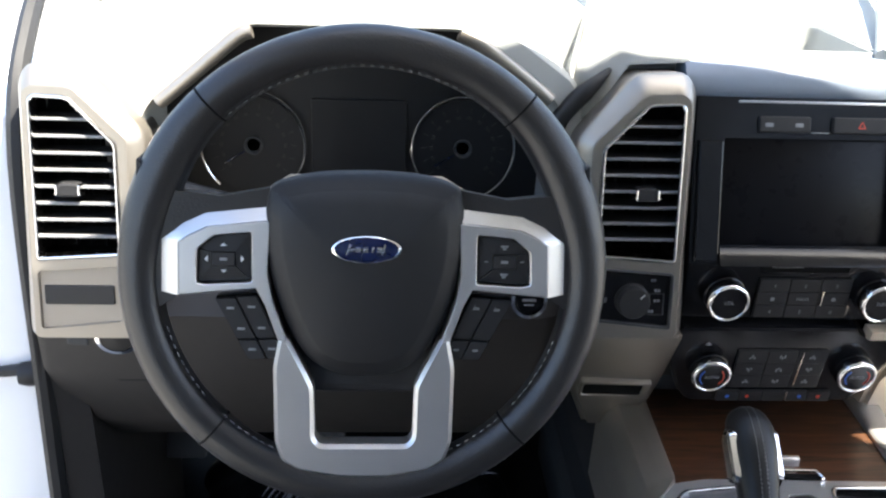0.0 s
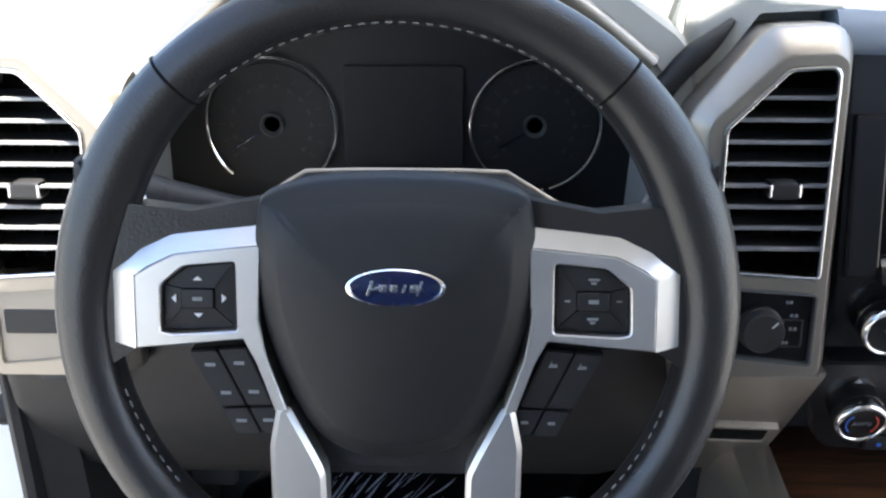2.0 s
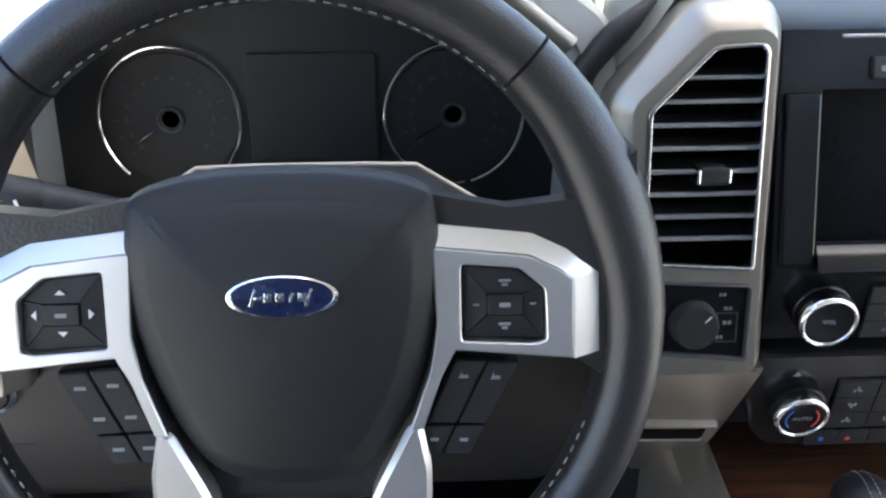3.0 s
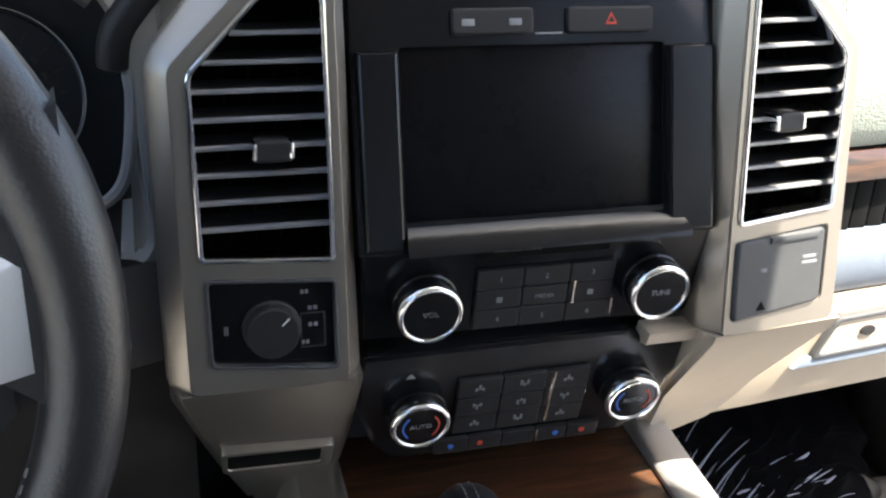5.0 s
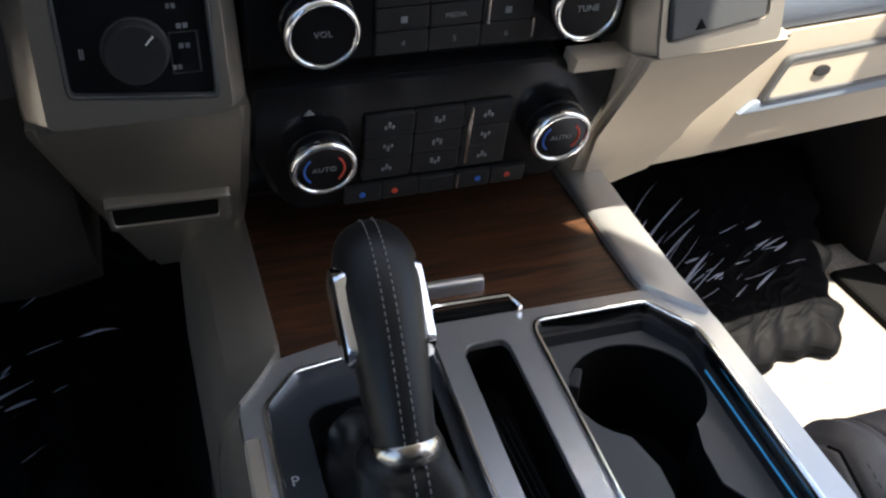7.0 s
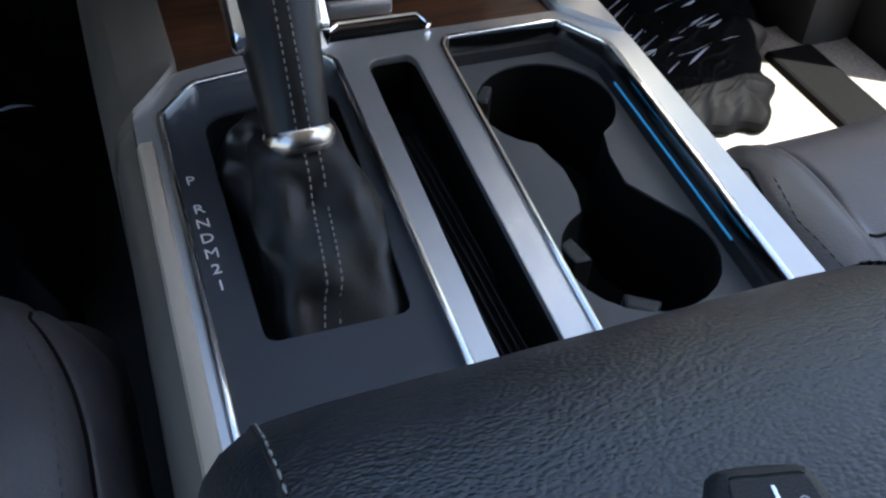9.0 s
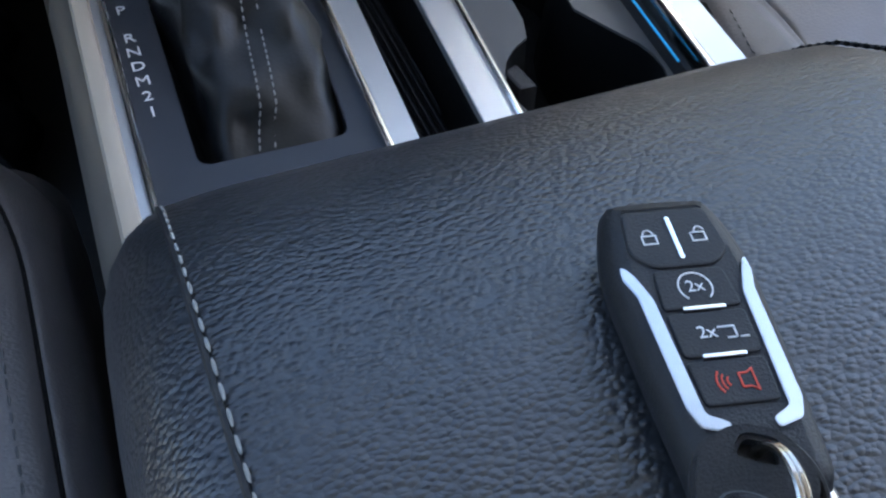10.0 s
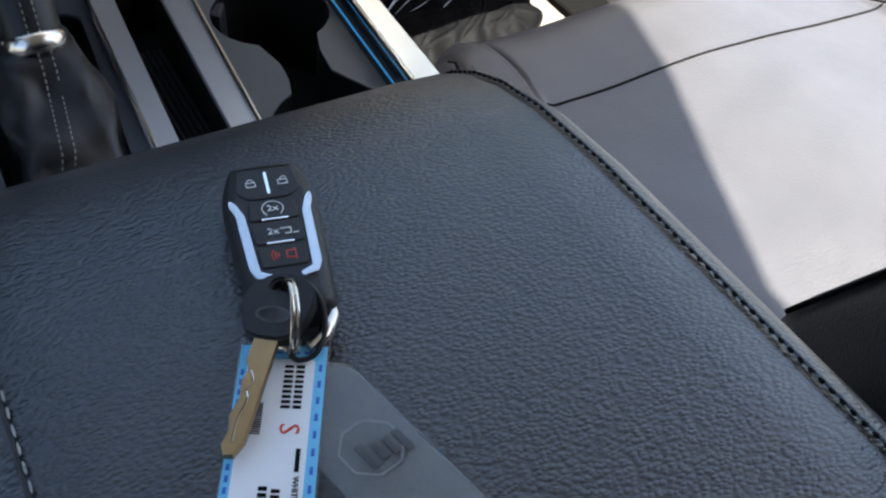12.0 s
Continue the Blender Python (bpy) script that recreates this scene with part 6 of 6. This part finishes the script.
tube(bm, spline([(-0.0010, -0.0230, 0.0013), (0.0006, -0.0265, 0.0013), (-0.0004, -0.0295, 0.0013), (0.0008, -0.0325, 0.0013), (0.0, -0.0395, 0.0013), (0.0006, -0.0460, 0.0013)], 4), 0.00045, 6, M=M_KEY @ pose(0, 0, 0, 1, 0, 0))
part("milled_track", bm, NICKEL, bl)
# split ring and cable
bm = bmesh.new()
cr = Vector((0.3572, 0.3468, ZL + 0.0135))
M_RG = basis(cr, (-0.32, -0.94, -0.25), (0.12, -0.2, 0.97))
tube(bm, [(0.0102 * math.cos(a), 0.0085 * math.sin(a), 0.0006 * math.sin(a / 2)) for a in [2 * math.pi * i / 40 for i in range(40)]], 0.0007, 8, True, M_RG)
tube(bm, [(0.0102 * math.cos(a), 0.0085 * math.sin(a), 0.0016) for a in [2 * math.pi * i / 40 for i in range(40)]], 0.0007, 8, True, M_RG)
solo("key_ring", bm, NICKEL, "double coil nickel split ring through the key", "key ring")
bm = bmesh.new()
tube(bm, spline([(0.3610, 0.3590, ZL + 0.0125), (0.3645, 0.3555, ZL + 0.0150), (0.3662, 0.3485, ZL + 0.0135), (0.3642, 0.3415, ZL + 0.0095), (0.3595, 0.3370, ZL + 0.0070), (0.3548, 0.3373, ZL + 0.0062), (0.3530, 0.3400, ZL + 0.0065)], 6), 0.0008, 8)
solo("tag_cable", bm, BLACK, "thin black cable loop holding the tags", "cable")

# clear plastic tag with a plain octagon
ct = thing("plastic_tag", (0.372, 0.290, ZL), "clear plastic key tag with engraved octagon mark", "key tag")
tag_out = rounded([(-0.0130, 0.0040), (-0.0050, 0.0075), (0.0050, 0.0050), (0.0130, -0.0020), (0.0130, -0.0900), (-0.0130, -0.0900)], 0.004, 4)
M_T = pose(0.3545, 0.3320, ZL + 0.0010, 0, 0, 13)
bm = bmesh.new()
prism(bm, tag_out, 0.0, 0.0022, M_T, 0.0006)
part("slab", bm, CLEAR, ct)
bm = bmesh.new()
oc = lambda r: [(r * math.cos(radians(22.5 + 45 * i)), -0.0275 + r * math.sin(radians(22.5 + 45 * i))) for i in range(8)]  # noqa: E731
frame_ring(bm, oc(0.0090), oc(0.0084), 0.0020, 0.0026, M_T, 0.0001)
part("octagon", bm, INKDIM, ct, "pale octagon outline")
bm = bmesh.new()
for i, (x, h) in enumerate(((-0.0030, 0.0085), (0.0010, 0.0060), (0.0048, 0.0060), (0.0085, 0.0075))):
    bar(bm, x * 0.9, -0.029 - 0.0006 * i, 0.0022, h, M_T @ pose(0, 0, 0.0024) @ pose(0, 0, 0, 0, 0, 0), 0.0003)
parts("mark", bm, GREY, ct)

# paper tag in a clear sleeve
pt = thing("paper_tag", (0.343, 0.315, ZL + 0.003), "white and light blue paper key tag with print", "key tag")
M_PT = pose(0.3413, 0.3220, ZL + 0.0042, 3, 0, -28.5)
HWD = 0.0123
bm = bmesh.new()
prism(bm, rounded([(-HWD, 0.0290), (HWD, 0.0290), (HWD, -0.0480), (-HWD, -0.0480)], 0.001, 2), -0.0012, 0.0, M_PT, 0.0002)
sleeve = part("sleeve", bm, CLEAR, pt, "clear sleeve")
bm = bmesh.new()
prism(bm, [(-HWD + 0.0006, 0.0250), (HWD - 0.0006, 0.0250), (HWD - 0.0006, -0.0475), (-HWD + 0.0006, -0.0475)], 0.0, 0.0003, M_PT, 0.00005)
card = part("card", bm, CYAN, pt, "light blue printed card")
bm = bmesh.new()
prism(bm, rounded([(-HWD + 0.0030, 0.0205), (HWD - 0.0036, 0.0205), (HWD - 0.0036, -0.0470), (-HWD + 0.0030, -0.0470)], 0.0006, 2), 0.0002, 0.0005, M_PT, 0.00005)
part("white_field", bm, PAPER, card, "white label field")
M_PR = M_PT @ pose(0, 0, 0.0006)
bm = bmesh.new()
rnd = random.Random(5)
for x, y0, y1, w in ((0.0050, 0.018, 0.004, 0.0022), (0.0020, 0.018, 0.004, 0.0024)):
    y = y0
    while y > y1:
        bar(bm, x, y, w, 0.0009, M_PR, 0.0001)
        y -= 0.0016
bar(bm, 0.0066, -0.0105, 0.0012, 0.0066, M_PR, 0.0001)
for q in range(4):
    bar(bm, 0.0020, -0.0240 + q * 0.0016, 0.0022, 0.0010, M_PR, 0.0001)
    bar(bm, -0.0012, -0.0240 + q * 0.0018, 0.0022, 0.0011, M_PR, 0.0001)
for k_ in range(14):
    bar(bm, -0.0060, 0.006 - k_ * 0.0007, 0.0046, 0.0002 + 0.0002 * rnd.random(), M_PR, 0.0001)
parts("print", bm, DARK, card, "dark print in plain bars")
bm = bmesh.new()
for k_ in range(12):
    bar(bm, HWD - 0.0020, 0.018 - k_ * 0.0052, 0.0009, 0.0022, M_PT @ pose(0, 0, 0.0003), 0.0001)
    bar(bm, -HWD + 0.0018, 0.016 - k_ * 0.0032, 0.0009, 0.0018, M_PT @ pose(0, 0, 0.0003), 0.0001)
for x in (-0.006, -0.002, 0.003, 0.007):
    bar(bm, x, 0.0228, 0.0028, 0.0010, M_PT @ pose(0, 0, 0.0003), 0.0001)
parts("border_print", bm, BLUEINK, card)
lettering("print", "WHITE", 0.0022, M_PR @ pose(0.0066, -0.0185, 0.0) @ pose(0, 0, 0, 0, 0, -90), DARK, card)
lettering("print", "15", 0.0034, M_PR @ pose(-0.0040, -0.0240, 0.0) @ pose(0, 0, 0, 0, 0, -90), DARK, card)
lettering("print", "S", 0.0075, M_PR @ pose(0.0035, -0.0015, 0.0) @ pose(0, 0, 0, 0, 0, -90), REDINK, card, "orange red letter")
bm = bmesh.new()
prism(bm, rounded([(-0.007, 0.028), (0.009, 0.028), (0.009, -0.012), (-0.007, -0.012)], 0.004, 4), 0.0, 0.0005, pose(0.3400, 0.3215, ZL + 0.0006, 0, 0, -33), 0.0001)
solo("card_tag", bm, PAPER, "white card tag lying under the paper tag", "key tag")

# ---- seats ----
def cushion(bm, outline, z0, top, M=Matrix(), soft=0.03):
    """A stuffed slab: the outline drawn in towards its rounded top."""
    at_ = lambda d, z: [(x, y, z) for x, y in offset(outline, d)]  # noqa: E731
    rings(bm, [at_(-soft * 0.4, z0), at_(0, z0 + soft * 0.6)] + [at_(-soft * (1 - math.cos(radians(q))), top - soft * (1 - math.sin(radians(q)))) for q in range(0, 91, 15)], M)


def seat(cx, y_back, label, bolster_right_only=False):
    t = thing("car_seat", (cx, 0.4, 0.1), label, "car seat", "front seats")
    bm = bmesh.new()
    box(bm, (cx - 0.20, y_back, 0.10), (cx + 0.20, 0.62, 0.30), b=0.01)
    part("base", bm, BLACK, t)
    def seam_in(y):
        q = max(0.0, min(1.0, (y - 0.60) / 0.10))
        return 0.186 - 0.019 * q * q * (3 - 2 * q)

    def seam_out(y):
        return 0.2255 - 0.020 * max(0.0, min(1.0, (y - 0.62) / 0.10)) ** 2

    def height(dx, y):
        a = abs(dx)
        sm_ = lambda q: max(0.0, min(1.0, q)) ** 2 * (3 - 2 * max(0.0, min(1.0, q)))  # noqa: E731
        z = 0.436 + (0.030 * sm_((a - 0.125) / 0.055) if cx < 0.3 else 0.015 * sm_((a - 0.165) / 0.03)) * (0.55 + 0.45 * sm_((0.74 - y) / 0.12))
        z += 0.004 * math.cos(dx / 0.15 * math.pi) if a < 0.15 else -0.004
        edge = max(0.0, (a - 0.196) / 0.046)
        z -= 0.055 * (1 - math.sqrt(max(0.0, 1 - min(1.0, edge) ** 2)))
        fr = max(0.0, (y - 0.706 + 0.8 * max(0.0, a - 0.185)) / 0.074)
        z -= 0.070 * (1 - math.sqrt(max(0.0, 1 - min(1.0, fr) ** 2)))
        curve = seam_in(y)
        z -= 0.004 * math.exp(-((a - curve) / 0.0022) ** 2)
        z += 0.0020 * math.exp(-((a - curve - 0.0048) / 0.0024) ** 2)
        z -= 0.003 * math.exp(-((a - seam_out(y)) / 0.0022) ** 2)
        z += 0.0016 * noise.noise(Vector((dx * 16 + cx * 9, y * 16, 1.7)))
        return z

    def patch(x0, x1, y0, y1, nx, ny):
        b = bmesh.new()
        tops = [[b.verts.new((cx + x0 + (x1 - x0) * i / nx, y0 + (y1 - y0) * j / ny, height(x0 + (x1 - x0) * i / nx, y0 + (y1 - y0) * j / ny))) for j in range(ny + 1)] for i in range(nx + 1)]
        for i in range(nx):
            for j in range(ny):
                b.faces.new((tops[i][j], tops[i + 1][j], tops[i + 1][j + 1], tops[i][j + 1]))
        rim_ = [tops[i][0] for i in range(nx + 1)] + [tops[nx][j] for j in range(1, ny + 1)] + [tops[i][ny] for i in range(nx - 1, -1, -1)] + [tops[0][j] for j in range(ny - 1, 0, -1)]
        low_ = [b.verts.new((v.co.x, v.co.y, 0.28)) for v in rim_]
        for q in range(len(rim_)):
            b.faces.new((rim_[q - 1], rim_[q], low_[q], low_[q - 1]))
        b.faces.new(low_)
        return b

    part("seat_cushion", patch(-0.150, 0.150, 0.10, 0.640, 60, 150), LEATHER_SEAT, t, sharp=80)
    part("thigh_panel", patch(-0.150, 0.150, 0.640, 0.779, 60, 70), LEATHER_SEAT, t, sharp=80)
    for s in (-1, 1):
        b_ = part("side_bolster", patch(min(s * 0.150, s * 0.241), max(s * 0.150, s * 0.241), 0.10, 0.779, 60, 140), LEATHER_SEAT, t, sharp=80)
        bm = bmesh.new()
        stitches(bm, [(cx + s * (0.214 - 0.9 * max(0, y - 0.66) * 0.3), y, height(0.214 - 0.9 * max(0, y - 0.66) * 0.3, y) + 0.0004) for y in [0.12 + 0.02 * q for q in range(30)]], 0.005, 0.003, 0.0006)
        part("stitching", bm, GREY, b_)
        for edge_ in (seam_in, seam_out):
            bm = bmesh.new()
            tube(bm, [(cx + s * edge_(y), y, height(edge_(y), y) + 0.0008) for y in [0.12 + 0.01 * q for q in range(62)]], 0.0012, 6)
            part("seam", bm, DARK, b_)
    bm = bmesh.new()
    tube(bm, [(cx + 0.006 * q, 0.640, height(0.006 * q, 0.640) + 0.0004) for q in range(-29, 30)], 0.0011, 6)
    part("seam", bm, DARK, t, "dark seam across the cushion")
    M_BK = basis((cx, y_back + 0.075, 0.40), (-1, 0, 0), (0, -0.50, 0.87))
    bm = bmesh.new()
    cushion(bm, rounded([(-0.16, 0.0), (0.16, 0.0), (0.15, 0.62), (-0.15, 0.62)], 0.06, 5), -0.14, -0.015, M_BK)
    part("backrest", bm, LEATHER_SEAT, t)
    for s in (-1, 1):
        bm = bmesh.new()
        cushion(bm, rounded([(s * 0.15, 0.02), (s * 0.235, 0.02), (s * 0.235, 0.45), (s * 0.16, 0.55)], 0.04, 6), -0.14, 0.075, M_BK, 0.05)
        b_ = part("back_bolster", bm, LEATHER_BLACK, t, sharp=85)
        bm = bmesh.new()
        tube(bm, [M_BK @ Vector(p) for p in ((s * 0.205, 0.06, 0.0735), (s * 0.205, 0.25, 0.0740), (s * 0.203, 0.42, 0.0735))], 0.0016, 6)
        part("seam", bm, DARK, b_)
    bm = bmesh.new()
    cushion(bm, rounded([(-0.12, 0.66), (0.12, 0.66), (0.11, 0.83), (-0.11, 0.83)], 0.04, 5), -0.10, 0.0, M_BK)
    part("headrest", bm, LEATHER_SEAT, t)
    return t


seat(0.845, 0.27, "black leather passenger seat with sunlit cushion")
seat(-0.005, 0.02, "black leather driver seat with raised side bolsters")

# ---- film-wrapped floor mats ----
def bag(name, label, corners, z0, amp, seed, n=150):
    """A mat in crumpled film: a thick sheet with long sharp wrinkles that fan out, and finer ones across them."""
    rs = np.random.RandomState(seed)
    U, V = np.meshgrid(np.linspace(0, 1, n + 1), np.linspace(0, 1, n + 1), indexing="ij")
    H = 0.5 * np.sin(U * 5 + seed) * np.sin(V * 4 + 2 * seed)
    for k in range(90):
        cu_, cv_ = rs.uniform(0, 1), rs.uniform(0, 1)
        an = 1.0 - 0.9 * (cu_ - 0.35) + rs.normal(0, 0.18) if k % 6 else rs.uniform(0, 3.14)
        w, s_, ln = rs.uniform(0.006, 0.013), rs.uniform(0.2, 1.0), rs.uniform(0.05, 0.20)
        bend = rs.normal(0, 0.6)
        along = (U - cu_) * math.cos(an) + (V - cv_) * math.sin(an)
        across = -(U - cu_) * math.sin(an) + (V - cv_) * math.cos(an) + bend * along ** 2
        H += s_ * np.maximum(0.0, 1 - np.abs(across) / w) * np.exp(-(along / ln) ** 4)
    E = np.minimum(1.0, 8 * np.minimum(np.minimum(U, 1 - U), np.minimum(V, 1 - V)))
    A, B, C, Dd = [np.array(c) for c in corners]
    P = ((A * (1 - U)[..., None] + B * U[..., None]) * (1 - V)[..., None] + (Dd * (1 - U)[..., None] + C * U[..., None]) * V[..., None])
    wob = np.stack((0.007 * np.sin(V * 23 + seed) + 0.004 * np.sin(V * 51), 0.007 * np.sin(U * 19 + seed) + 0.004 * np.sin(U * 57), 0 * U), -1)
    T = P + wob + np.stack((0 * U, 0 * U, z0 * np.sqrt(E) + amp * H * E), -1)
    L = P + wob * 0.9 - np.array((0, 0, 0.004))
    m_ = n + 1
    at_ = lambda i, j: i * m_ + j  # noqa: E731
    faces = [(at_(i, j), at_(i + 1, j), at_(i + 1, j + 1), at_(i, j + 1)) for i in range(n) for j in range(n)]
    ring_ = [at_(i, 0) for i in range(n)] + [at_(n, j) for j in range(n)] + [at_(i, n) for i in range(n, 0, -1)] + [at_(0, j) for j in range(n, 0, -1)]
    low_ = list(range(m_ * m_, m_ * m_ + len(ring_)))
    flatL = L.reshape(-1, 3)
    faces += [(ring_[q - 1], low_[q - 1], low_[q], ring_[q]) for q in range(len(ring_))] + [tuple(low_[::-1])]
    me = bpy.data.meshes.new(name)
    me.from_pydata([tuple(p) for p in T.reshape(-1, 3)] + [tuple(flatL[q]) for q in ring_], [], faces)
    me.materials.append(BAG)
    mat_ob = tagged(new(name, me), label, "floor mat", "wrapped floor mats")
    # pale tubes imitate the sky's reflections along the film wrinkles
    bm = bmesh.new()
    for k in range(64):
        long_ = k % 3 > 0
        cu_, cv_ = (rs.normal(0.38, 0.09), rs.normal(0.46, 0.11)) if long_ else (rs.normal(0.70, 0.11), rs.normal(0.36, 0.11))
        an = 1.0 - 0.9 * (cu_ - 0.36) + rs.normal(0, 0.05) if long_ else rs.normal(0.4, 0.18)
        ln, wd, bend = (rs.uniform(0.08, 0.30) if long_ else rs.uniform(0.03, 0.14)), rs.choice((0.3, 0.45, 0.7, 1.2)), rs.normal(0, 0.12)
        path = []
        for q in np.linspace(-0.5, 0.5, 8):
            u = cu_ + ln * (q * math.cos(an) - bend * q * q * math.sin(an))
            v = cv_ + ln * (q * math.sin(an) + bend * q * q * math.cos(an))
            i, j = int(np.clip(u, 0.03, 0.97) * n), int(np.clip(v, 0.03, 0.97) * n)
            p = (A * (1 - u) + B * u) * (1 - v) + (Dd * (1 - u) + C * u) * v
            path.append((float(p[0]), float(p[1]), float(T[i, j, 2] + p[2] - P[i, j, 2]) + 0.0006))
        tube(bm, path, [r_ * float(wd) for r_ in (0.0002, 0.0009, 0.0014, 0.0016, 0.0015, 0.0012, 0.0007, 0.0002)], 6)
    tagged(part("film_glints", bm, FILM_GLINT, mat_ob, "pale strips standing in for sky glints on the film"), kind="stuff")
    return mat_ob


bag("wrapped_floor_mat", "black floor mat in crumpled clear film on the passenger floor", ((0.62, 1.07, 0.122), (1.01, 1.095, 0.122), (1.17, 1.44, 0.19), (0.62, 1.46, 0.20)), 0.03, 0.0016, 11)
bag("wrapped_floor_mat", "black floor mat in crumpled clear film in the driver footwell", ((-0.26, 1.02, 0.115), (0.20, 1.02, 0.115), (0.20, 1.52, 0.20), (-0.26, 1.52, 0.20)), 0.05, 0.0016, 23)
